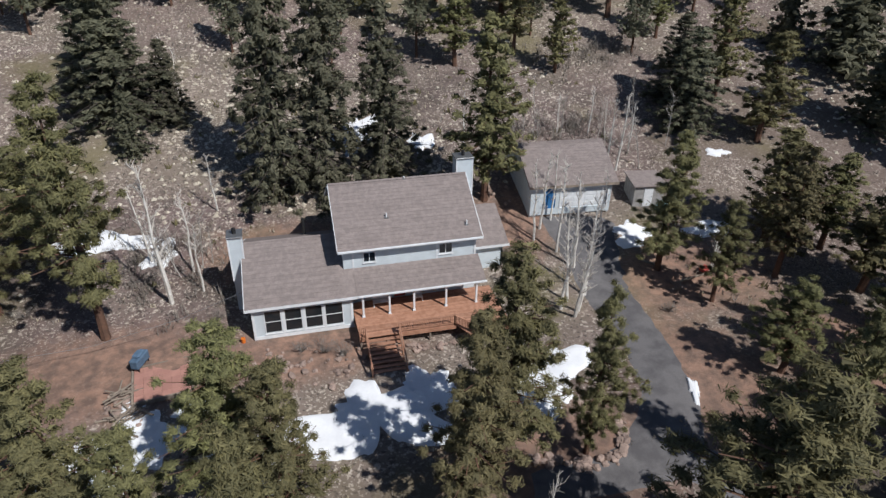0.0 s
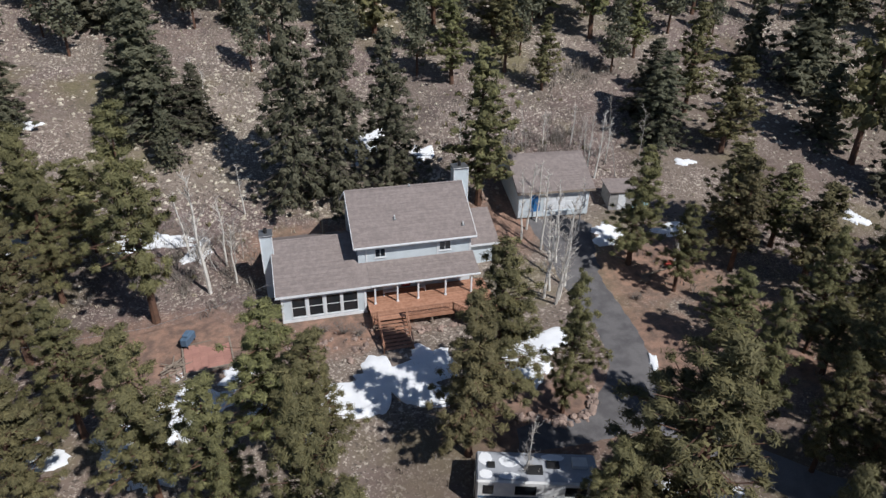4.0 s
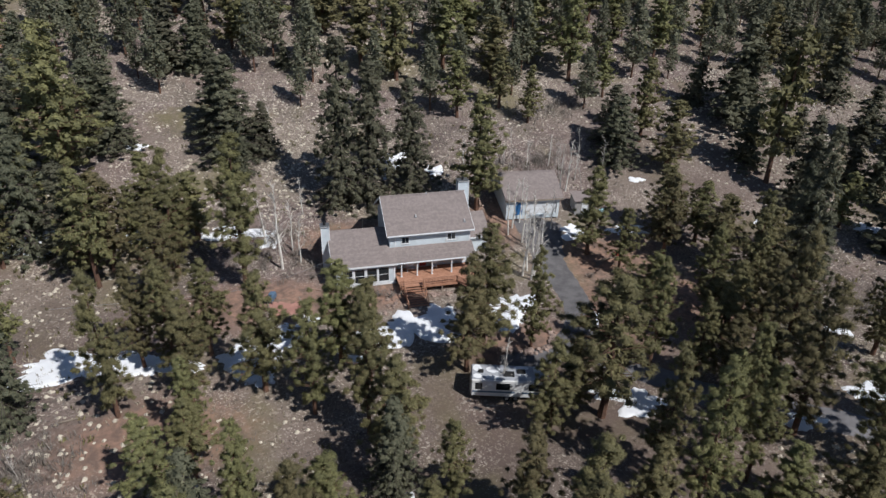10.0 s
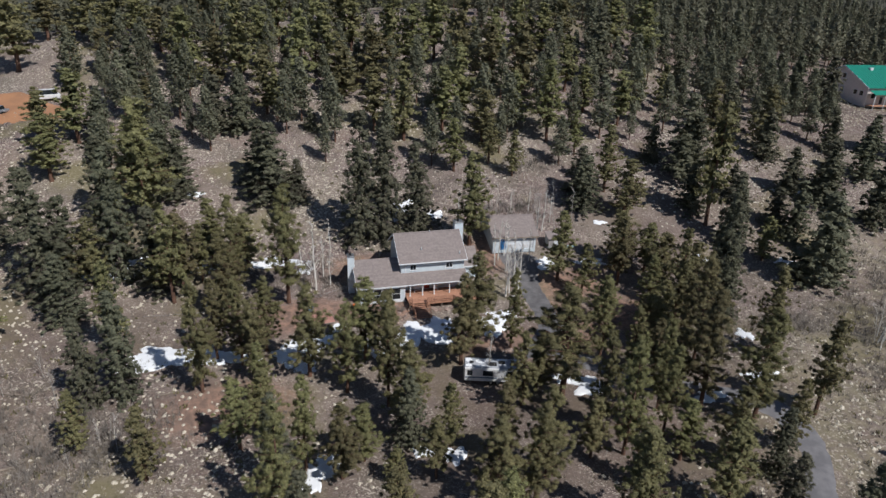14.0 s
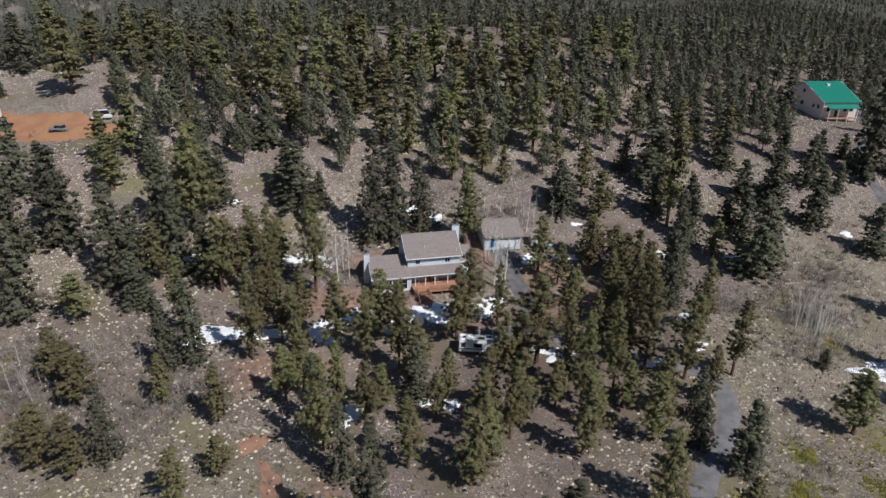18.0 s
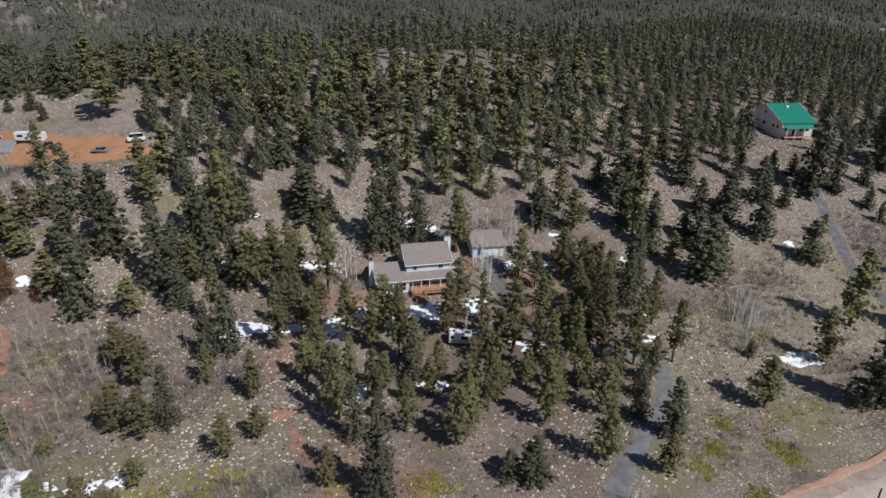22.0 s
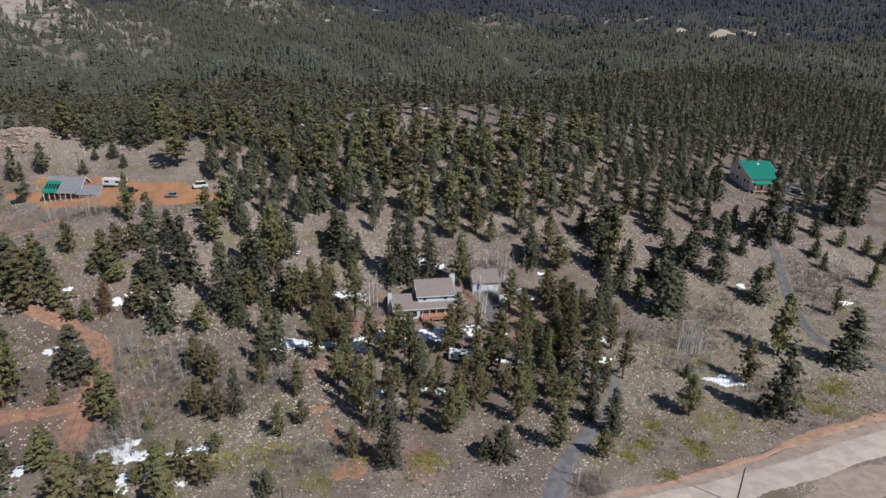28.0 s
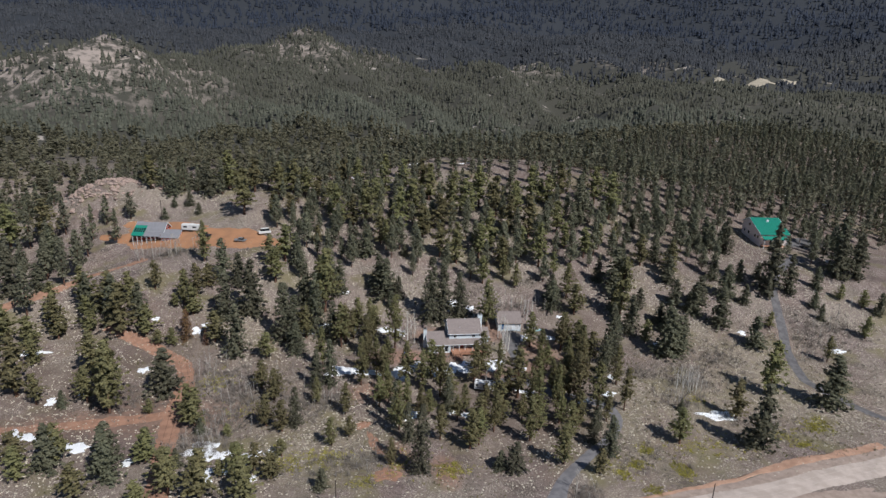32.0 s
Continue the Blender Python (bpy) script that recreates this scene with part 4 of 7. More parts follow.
# ---- garage ----
GF = 3.42
garage = tagged(empty("garage", 18.9, 8.35, GF, -4), "detached pale garage with brown roof and a blue side door", "garage")
GW, GD = 8.0, 9.2
part("wall_front", wall_openings(0, GW, -0.6, 2.5, 0, 0.17, ((1.55, 2.45, 0.02, 2.1), (3.0, 7.6, 0.02, 2.2))), M_SIDING, garage)
for x in (0.0, GW - 0.17):
    part("wall_side", prism([(x, 0.175, -1.4), (x, GD, -1.4), (x, GD, 2.5), (x, GD / 2, 4.85), (x, 0.175, 2.5)], (0.17, 0, 0)), M_SIDING, garage)
part("wall_back", boxed(0.18, GW - 0.18, GD - 0.17, GD, -0.6, 2.5), M_SIDING, garage)
slope(garage, "roof_front", -0.35, GW + 0.45, -0.4, 2.52, GD / 2, 5.02, 0.16, M_SHINGLE)
slope(garage, "roof_back", -0.35, GW + 0.45, GD + 0.4, 2.52, GD / 2 + 0.004, 5.02, 0.16, M_SHINGLE)
courses(garage, -0.35, GW + 0.45, -0.4, 2.52, GD / 2, 5.02, 16, M_SHINGLE)
part("fascia", boxed(-0.37, GW + 0.47, -0.46, -0.404, 2.30, 2.53), M_WOOD, garage, "dark brown fascia")
part("ridge_cap", prism([(-0.35, GD / 2 - 0.17, 5.02), (-0.35, GD / 2, 5.10), (-0.35, GD / 2 + 0.17, 5.02)], (GW + 0.8, 0, 0)), M_SHINGLE, garage)
bd = part("side_door", boxed(1.58, 2.42, 0.05, 0.10, 0.03, 2.08), M_BLUE, garage, "bright blue door")
part("door_knob", boxed(2.3, 2.36, 0.0, 0.047, 1.0, 1.06, 0.012), M_METAL, bd)
part("tarp", boxed(1.30, 1.56, -0.06, -0.004, 0.05, 2.15, 0.02), M_BLUE, garage, "blue sheet hung beside the door")
gd = part("garage_door", boxed(3.03, 7.57, 0.09, 0.13, 0.03, 2.18), M_TRIM, garage, "white sectional double garage door")
for i in range(4):
    for k in range(4):
        x, z = 3.08 + k * 1.13, 0.08 + i * 0.53
        part("door_panel", boxed(x + 0.06, x + 1.04, 0.06, 0.087, z + 0.05, z + 0.45, 0.012), M_TRIM, gd)
for x in (2.85, 7.62):
    part("door_casing", boxed(x, x + 0.12, -0.05, -0.003, 0.0, 2.32), M_TRIM, garage)
# shed beside the garage
M_SHED = plain("grey_shed_boards", (0.40, 0.39, 0.38), (0.31, 0.30, 0.29), 2, 0.85, fine=14, bump=0.4)
shed = tagged(empty("shed", 29.7, 8.2, land(30.9, 9.1) - 0.2, -8), "small grey shed with a flat sloping roof", "shed")
part("wall", boxed(0, 3.0, 0, 2.6, -0.4, 2.1), M_SHED, shed)
part("roof", prism([(-0.2, -0.25, 2.1), (3.2, -0.25, 2.1), (3.2, 2.8, 2.5), (-0.2, 2.8, 2.5)], (0, 0, 0.1)), M_SHINGLE, shed)
part("door", boxed(1.0, 1.9, -0.05, -0.004, 0, 1.9), M_TRIM, shed)
part("handle", boxed(1.75, 1.8, -0.09, -0.052, 0.95, 1.05), M_METAL, shed)
canoe = tagged(empty("upturned_boat", 33.6, 8.2, land(33.6, 8.2) + 0.02, 20), "pale teal upturned boat beside the shed", "boat")
bm = bmesh.new()
tube(bm, [(-1.9, 0, 0.12), (-1.2, 0, 0.3), (0, 0, 0.36), (1.2, 0, 0.3), (1.9, 0, 0.12)], [0.05, 0.34, 0.42, 0.34, 0.05], 10)
part("hull", bm, plain("teal_hull", (0.30, 0.48, 0.50), (0.25, 0.42, 0.44), 2, 0.5), canoe)

# ---- travel trailer ----
rv = tagged(empty("travel_trailer", 5.33, -19.88, -2.43, -16.6), "white travel trailer with patches of snow on its roof", "trailer")
RW = 2.6
part("body", boxed(0, 8.1, -RW, 0, 0.5, 2.62, 0.12), M_RV, rv)
part("roof_membrane", boxed(0.1, 8.0, -RW + 0.1, -0.1, 2.624, 2.66, 0.015), M_RVROOF, rv, "grey rubber roof")
for x, y, w, d, h, mt, lab in ((0.75, -1.55, 0.5, 0.45, 0.18, M_DARK, "dark roof vent"), (3.3, -2.0, 1.1, 0.75, 0.16, M_DARK, "dark solar panel"), (4.7, -1.45, 0.85, 0.6, 0.16, M_DARK, "dark roof hatch"), (6.4, -1.4, 1.0, 0.8, 0.3, M_RV, "white air conditioner")):
    part("roof_unit", boxed(x, x + w, y, y + d, 2.664, 2.664 + h, 0.03), mt, rv, lab)
for x0, x1, z0, z1 in ((0.5, 1.1, 1.5, 2.2), (2.6, 3.9, 1.5, 2.2), (5.9, 7.2, 1.5, 2.2)):
    wfr = part("window", boxed(x0 - 0.05, x1 + 0.05, -RW - 0.025, -RW - 0.003, z0 - 0.05, z1 + 0.05), M_DARK, rv)
    part("pane", boxed(x0, x1, -RW - 0.035, -RW - 0.027, z0, z1), M_GLASS, wfr)
dr = part("door", boxed(4.5, 5.2, -RW - 0.03, -RW - 0.003, 0.6, 2.4), M_RV, rv)
part("handle", boxed(5.08, 5.13, -RW - 0.06, -RW - 0.032, 1.4, 1.5), M_DARK, dr)
part("stripe", boxed(0.15, 7.95, -RW - 0.012, -RW - 0.003, 1.05, 1.25), M_COVER, rv, "dull blue stripe")
part("rear_window", boxed(-0.02, -0.003, -1.9, -0.7, 1.5, 2.2), M_GLASS, rv)
part("ladder_rail", boxed(-0.12, -0.08, -2.3, -2.26, 0.8, 2.7), M_METAL, rv)
part("ladder_rail", boxed(-0.12, -0.08, -1.95, -1.91, 0.8, 2.7), M_METAL, rv)
for k in range(6):
    part("ladder_rung", boxed(-0.115, -0.085, -2.256, -1.954, 0.95 + 0.3 * k, 0.98 + 0.3 * k), M_METAL, rv)
for x in (3.7, 4.6):
    for y in (-RW + 0.02, -0.25):
        bm = bmesh.new()
        tube(bm, [(x, y, 0.36), (x, y + 0.22, 0.36)], [0.36, 0.36], 16)
        wh = part("wheel", bm, M_RUBBER, rv)
        bm = bmesh.new()
        tube(bm, [(x, y - 0.012, 0.36), (x, y - 0.004, 0.36)], [0.19, 0.19], 12)
        part("rim", bm, M_METAL, wh)
part("hitch", prism([(8.1, -0.6, 0.42), (9.3, -RW / 2, 0.42), (8.1, -RW + 0.6, 0.42)], (0, 0, 0.1)), M_DARK, rv)
part("jack", boxed(9.15, 9.22, -RW / 2 - 0.03, -RW / 2 + 0.03, 0.0, 0.9), M_METAL, rv)
rs = tagged(empty("roof_snow", 5.33, -19.88, -2.43, -16.6), "thin patches of snow left on the trailer roof", "snow")
for k, (x, y, rx, ry) in enumerate(((0.62, -0.75, 0.46, 0.55), (0.62, -2.05, 0.46, 0.38), (2.2, -0.9, 0.7, 0.5), (2.2, -2.15, 0.7, 0.28), (5.2, -0.5, 0.8, 0.3))):
    rng = random.Random(k)
    bm = bmesh.new()
    pts = [(x + rx * math.cos(a / 26 * math.tau) * rng.uniform(0.88, 1.08), y + ry * math.sin(a / 26 * math.tau) * rng.uniform(0.88, 1.08), 2.664) for a in range(26)]
    part("snow", prism(pts, (0, 0, 0.035)), M_SNOW, rs)

# ---- yard things ----
gp = tagged(empty("patio", -13.0, -4.4, land(-13, -4.4), 8), "pink paved patio square with timber edging", "patio")
for i in range(6):
    for j in range(6):
        part("paver", boxed(-1.8 + i * 0.6, -1.21 + i * 0.6, -1.8 + j * 0.6, -1.21 + j * 0.6, -0.15, 0.10 + 0.006 * ((i * 3 + j) % 4)), M_PATIO, gp)
for a, b, c, d in ((-1.95, 1.95, -1.97, -1.83), (-1.95, 1.95, 1.83, 1.97), (-1.97, -1.83, -1.81, 1.81), (1.83, 1.97, -1.81, 1.81)):
    part("edging", boxed(a, b, c, d, -0.15, 0.16, 0.01), M_WOOD, gp)
gr = tagged(empty("covered_grill", -14.6, -2.6, land(-14.6, -2.6) + 0.05, 68), "barbecue grill under a blue-grey cover", "grill")
bm = boxed(-0.75, 0.75, -0.33, 0.33, 0.25, 1.0, 0.08)
part("cover", bm, M_COVER, gr)
part("lid_hump", boxed(-0.42, 0.42, -0.28, 0.28, 1.005, 1.22, 0.1), M_COVER, gr)
for x in (-0.6, 0.6):
    for y in (-0.22, 0.22):
        part("leg", boxed(x - 0.03, x + 0.03, y - 0.03, y + 0.03, -0.1, 0.247), M_DARK, gr)


def stone_mesh(seed):
    rng = random.Random(seed)
    bm = bmesh.new()
    bmesh.ops.create_icosphere(bm, subdivisions=1, radius=0.5)
    for v in bm.verts:
        v.co *= rng.uniform(0.72, 1.2)
        v.co.z *= 0.7
    me = bpy.data.meshes.new("stone")
    bm.to_mesh(me)
    bm.free()
    me.materials.append(M_ROCK)
    return me


STONES = [stone_mesh(s) for s in range(6)]
stn = random.Random(77)


def stones(name, label, line, spread_by, n, size):
    e = tagged(empty(name, line[0][0], line[0][1], land(*line[0])), label, "stones")
    p = np.array(line, float)
    s = np.concatenate([[0], np.cumsum(np.hypot(*np.diff(p, axis=0).T))])
    for k in range(n):
        t = stn.uniform(0, s[-1])
        x = np.interp(t, s, p[:, 0]) + stn.gauss(0, spread_by)
        y = np.interp(t, s, p[:, 1]) + stn.gauss(0, spread_by)
        r = size * stn.uniform(0.55, 1.5)
        m = Matrix.Translation((x - line[0][0], y - line[0][1], land(x, y) + 0.12 * r - land(*line[0]))) @ Euler((stn.uniform(-.4, .4), stn.uniform(-.4, .4), stn.uniform(0, 6))).to_matrix().to_4x4() @ Matrix.Diagonal((r * stn.uniform(.8, 1.4), r, r, 1))
        shared("stone", stn.choice(STONES), e, m)


stones("stone_border", "low border of pink stones round a pine island", ((10.0, -15.9), (11.5, -16.5), (13.5, -17.4), (15.2, -17.4), (16.2, -16.2), (16.7, -15.0)), 0.2, 74, 0.5)
stones("rock_garden", "rock garden of pale boulders below the wing", ((-6.5, -3.6), (-4, -5.0), (-1.8, -5.6), (0, -6.0)), 0.7, 50, 0.42)
stones("stone_edge", "row of pink stones under the deck railing", ((4.2, -4.75), (6, -4.8), (8.2, -5.0)), 0.18, 34, 0.4)
stones("stone_pile", "heap of broken grey stones beside the patio", ((-15.8, -5.4), (-15.0, -6.6), (-14, -7.4)), 0.5, 40, 0.42)
stones("bank_stones", "stones strewn on the bank behind the garage", ((17, 11), (18, 16), (27, 19)), 0.9, 30, 0.4)
for k, (x, y, a, ln) in enumerate(((-15.6, -8.2, 25, 2.2), (-14.8, -8.6, -30, 1.8), (-15.2, -7.9, 70, 1.7), (30.5, -1.5, 12, 3.5), (28.0, 1.0, -50, 3.8), (-33, -18, 8, 3.2), (-3.5, 9.9, 5, 2.4), (-36, -28, 30, 4), (-52, -14, -20, 5), (-49, -27, 15, 4), (62, -33, 5, 4))):
    bm = bmesh.new()
    tube(bm, [(-ln / 2, 0, 0.12), (0, 0.05, 0.14), (ln / 2, 0, 0.1)], [0.12, 0.11, 0.07], 7)
    lg = part("fallen_log", bm, M_WOOD)
    lg.matrix_basis = pose(x, y, land(x, y), 0, 0, a)
    tagged(lg, "weathered fallen log on the ground", "log", "fallen logs")
lp = random.Random(31)
for x, y, n, spread_by in ((-15.2, -5.2, 22, 0.5), (-14.9, -7.2, 26, 0.7)):
    heap = tagged(empty("log_pile", x, y, land(x, y)), "loose heap of cut grey logs and branches", "log pile", "log piles")
    for k in range(n):
        ln, r = lp.uniform(0.6, 1.5), lp.uniform(0.035, 0.085)
        bm = bmesh.new()
        tube(bm, [(-ln / 2, 0, 0), (0, lp.uniform(-.05, .05), 0.02), (ln / 2, 0, 0)], [r, r * 0.95, r * 0.8], 6)
        lg = part("log", bm, M_WOOD, heap)
        lg.matrix_basis = pose(lp.gauss(0, spread_by), lp.gauss(0, spread_by * 0.6), 0.08 + 0.018 * k, lp.uniform(-8, 8), lp.uniform(-8, 8), lp.gauss(20, 40))
# small barrow beside the drive
red = tagged(empty("garden_barrow", 32.2, -0.9, land(32.2, -0.9), 30), "small red and white garden barrow", "barrow")
part("tub", prism([(-0.4, -0.3, 0.3), (0.4, -0.3, 0.3), (0.5, -0.35, 0.6), (-0.5, -0.35, 0.6)], (0, 0.6, 0)), M_BARN, red)
part("wheel", boxed(0.45, 0.5, -0.05, 0.05, 0, 0.3, 0.02), M_RUBBER, red)
for s in (-0.25, 0.25):
    part("handle", boxed(-1.0, -0.4, s - 0.02, s + 0.02, 0.3, 0.34), M_WOOD, red)
# pallet stack by the wing and an orange bucket
bk = tagged(empty("bucket", -7.6, -1.4, land(-7.6, -1.4)), "orange plastic bucket beside the wing wall", "bucket")
bm = bmesh.new()
tube(bm, [(0, 0, 0), (0, 0, 0.4)], [0.14, 0.18], 12)
part("tub", bm, plain("orange_plastic", (0.75, 0.20, 0.03), (0.68, 0.17, 0.03), 3, 0.5), bk)
bm = bmesh.new()
tube(bm, [(-0.17, 0, 0.4), (-0.1, 0, 0.52), (0.1, 0, 0.52), (0.17, 0, 0.4)], [0.01, 0.01, 0.01, 0.01], 4)
part("bail", bm, M_METAL, bk)


# ---- poles and cable ----
def pole(x, y, h, arms, label):
    p = tagged(empty("utility_pole", x, y, land(x, y)), label, "pole", "utility poles")
    bm = bmesh.new()
    tube(bm, [(0, 0, -0.5), (0, 0, h)], [0.15, 0.1], 8)
    part("mast", bm, M_POLE, p)
    for k in range(arms):
        part("crossarm", boxed(-0.9, 0.9, -0.06, 0.06, h - 0.5 - k * 0.6, h - 0.38 - k * 0.6), M_POLE, p)
        for x2 in (-0.8, 0, 0.8):
            part("insulator", boxed(x2 - 0.04, x2 + 0.04, -0.04, 0.04, h - 0.378 - k * 0.6, h - 0.22 - k * 0.6), M_METAL, p)


pole(44.5, -84.6, 8.5, 0, "dark wooden utility pole by the gravel road")
pole(-43.6, -16.5, 9.0, 0, "pale wooden utility pole in the meadow")
pole(-36, -75, 8.0, 0, "dark wooden utility pole in the meadow")
pole(-113, 95, 9.0, 1, "utility pole behind the barn")
bm = bmesh.new()
tube(bm, [(-6.9, 0.8, 3.1), (-12, 0.0, 1.75), (-18, -0.9, 1.0), (-26, -2.0, 1.4), (-38, -3.6, 2.6)], [0.016] * 5, 5)
cb = part("house_cable", bm, M_METAL)
tagged(cb, "sagging pale cable from the house eave", "cable")


# ---- neighbours ----
def simple_house(name, x, y, z, turn, L, W, wall_h, rise, walls, roof, label, cat, wins=(), trim=None, over=0.5):
    """A gabled building: x along the ridge, gable ends at x = 0 and L."""
    h = tagged(empty(name, x, y, z, turn), label, cat)
    tr = trim or M_TRIM
    for y0, y1 in ((-W / 2, -W / 2 + 0.2), (W / 2 - 0.2, W / 2)):
        part("wall", boxed(0.2, L - 0.2, y0, y1, -2.0, wall_h), walls, h)
    for x0 in (0.0, L - 0.2):
        part("gable_wall", prism([(x0, -W / 2, -2.0), (x0, W / 2, -2.0), (x0, W / 2, wall_h), (x0, 0, wall_h + rise - 0.1), (x0, -W / 2, wall_h)], (0.2, 0, 0)), walls, h)
    k = rise / (W / 2)
    for s in (-1, 1):
        pts = [(-over, s * (W / 2 + over), wall_h - k * over + 0.08), (L + over, s * (W / 2 + over), wall_h - k * over + 0.08), (L + over, 0.003 * s, wall_h + rise + 0.08), (-over, 0.003 * s, wall_h + rise + 0.08)]
        r = part("roof", prism(pts, (0, 0, 0.14)), roof, h)
        for i in range(int((L + 2 * over) / 0.9)):
            xx = -over + 0.45 + i * 0.9
            part("roof_rib", prism([(xx, s * (W / 2 + over), wall_h - k * over + 0.225), (xx + 0.06, s * (W / 2 + over), wall_h - k * over + 0.225), (xx + 0.06, 0.01 * s, wall_h + rise + 0.225), (xx, 0.01 * s, wall_h + rise + 0.225)], (0, 0, 0.05)), roof, r)
        for x0 in (-over - 0.06, L + over + 0.01):
            part("rake_board", prism([(x0, s * (W / 2 + over), wall_h - k * over - 0.1), (x0, s * (W / 2 + over), wall_h - k * over + 0.24), (x0, 0.004 * s, wall_h + rise + 0.24), (x0, 0.004 * s, wall_h + rise - 0.1)], (0.05, 0, 0)), tr, h)
    for side, a, z0, w, hh in wins:
        if side == "front":
            f = part("window", boxed(a - 0.08, a + w + 0.08, -W / 2 - 0.05, -W / 2 - 0.003, z0 - 0.08, z0 + hh + 0.08), tr, h)
            part("pane", boxed(a, a + w, -W / 2 - 0.07, -W / 2 - 0.052, z0, z0 + hh), M_GLASS, f)
        else:
            x0, x1, x2 = (-0.05, -0.003, -0.07) if side == "gable" else (L + 0.003, L + 0.05, L + 0.052)
            f = part("window", boxed(x0, x1, a - 0.08, a + w + 0.08, z0 - 0.08, z0 + hh + 0.08), tr, h)
            part("pane", boxed(x2, x2 + 0.018, a, a + w, z0, z0 + hh), M_GLASS, f)
    return h


# a saltbox: long front roof slope, short back one, the ridge along x
gh = tagged(empty("green_roofed_house", 151.0, 59.5, 17.5, -4.5), "pale pink two-storey house under a bright green metal roof", "house")
GL, GF, GB, GE, GK = 12.8, 10.6, 5.6, 5.8, 0.46
top = GE + GF * GK
part("wall", boxed(0.2, GL - 0.2, 0, 0.2, -2.0, GE), M_PINK, gh)
part("wall", boxed(0.2, GL - 0.2, GF + GB - 0.2, GF + GB, -2.0, top - GB * GK), M_PINK, gh)
for x0 in (0.0, GL - 0.2):
    part("gable_wall", prism([(x0, 0, -2.0), (x0, GF + GB, -2.0), (x0, GF + GB, top - GB * GK), (x0, GF, top - 0.05), (x0, 0, GE)], (0.2, 0, 0)), M_PINK, gh)
for y0, y1, z0, z1 in ((-0.7, GF - 0.003, GE - 0.7 * GK, top), (GF + GB + 0.6, GF + 0.003, top - (GB + 0.6) * GK, top)):
    r = part("roof", prism([(-0.6, y0, z0 + 0.06), (GL + 0.6, y0, z0 + 0.06), (GL + 0.6, y1, z1 + 0.06), (-0.6, y1, z1 + 0.06)], (0, 0, 0.14)), M_TEAL, gh)
    for i in range(15):
        xx = -0.5 + i * 0.93
        part("roof_rib", prism([(xx, y0, z0 + 0.205), (xx + 0.06, y0, z0 + 0.205), (xx + 0.06, y1, z1 + 0.205), (xx, y1, z1 + 0.205)], (0, 0, 0.05)), M_TEAL, r)
    for x0 in (-0.66, GL + 0.61):
        part("rake_board", prism([(x0, y0, z0 - 0.12), (x0, y0, z0 + 0.22), (x0, y1, z1 + 0.22), (x0, y1, z1 - 0.12)], (0.05, 0, 0)), M_TRIM, gh)
part("roof_vent", boxed(6.2, 7.2, 7.8, 8.8, GE + 7.8 * GK + 0.2, GE + 8.8 * GK + 0.5, 0.03), M_TRIM, gh)
for y0, z0, w, hh in ((1.6, 3.2, 1.2, 1.3), (4.0, 3.2, 1.2, 1.3), (9.4, 3.3, 1.3, 1.3), (9.6, 7.2, 1.3, 1.3), (13.2, 3.6, 1.0, 1.2)):
    f = part("window", boxed(-0.05, -0.003, y0 - 0.08, y0 + w + 0.08, z0 - 0.08, z0 + hh + 0.08), M_TRIM, gh)
    part("pane", boxed(-0.07, -0.052, y0, y0 + w, z0, z0 + hh), M_GLASS, f)
for x0, z0, w, hh in ((1.4, 2.6, 1.4, 1.4), (4.6, 0.9, 1.0, 2.1), (7.6, 2.6, 1.4, 1.4), (10.0, 2.6, 1.4, 1.4)):
    f = part("window", boxed(x0 - 0.08, x0 + w + 0.08, -0.05, -0.003, z0 - 0.08, z0 + hh + 0.08), M_TRIM, gh)
    part("pane", boxed(x0, x0 + w, -0.07, -0.052, z0, z0 + hh), M_GLASS, f)
part("porch_floor", boxed(0.4, 11, -2.6, -0.08, 0.6, 0.8), M_DECK, gh)
part("porch_roof", prism([(0.0, -0.72, GE - 0.9), (11.4, -0.72, GE - 0.9), (11.4, -3.0, GE - 1.8), (0.0, -3.0, GE - 1.8)], (0, 0, 0.12)), M_TEAL, gh)
for x in (0.5, 3.9, 7.5, 10.9):
    part("porch_post", boxed(x - 0.08, x + 0.08, -2.7, -2.54, -2, GE - 1.65), M_TRIM, gh)
bm = bmesh.new()
rk = random.Random(77)
for k in range(260):
    u = rk.gauss(0, 0.55)
    x, y = -141 + 22 * u, 117 + 5 * u + rk.gauss(0, 4.5)
    r = rk.uniform(0.35, 1.3)
    got = bmesh.ops.create_icosphere(bm, subdivisions=1, radius=r)
    q = pose(x, y, land(x, y) + r * 0.1, rk.uniform(-30, 30), rk.uniform(-30, 30), rk.uniform(0, 360))
    flat = Vector((rk.uniform(0.8, 1.7), rk.uniform(0.7, 1.2), rk.uniform(0.4, 0.8)))
    for v in got["verts"]:
        v.co = q @ Vector([c * f * rk.uniform(0.75, 1.2) for c, f in zip(v.co, flat)])
tagged(part("rock_outcrop", bm, M_ROCK), "pale pink rock outcrop on the hill crest", "rocks", kind="stuff")
barn = simple_house("barn_house", -120.0, 86.4, 14.73, -9, 11.7, 8.5, 4.2, 3.0, M_BARN, M_GREYROOF, "red barn house with grey roof and teal roof bay", "house",
                    tuple(("front", 0.8 + 1.9 * k, 1.6, 1.1, 1.3) for k in range(6)) + (("far", -1.8, 4.4, 0.9, 1.0), ("far", 0.9, 4.4, 0.9, 1.0), ("far", -0.5, 1.6, 1.2, 1.6)))
part("lower_roof", prism([(0.0, -4.85, 3.9), (11.2, -4.85, 3.9), (11.2, -7.2, 3.0), (0.0, -7.2, 3.0)], (0, 0, 0.12)), M_GREYROOF, barn)
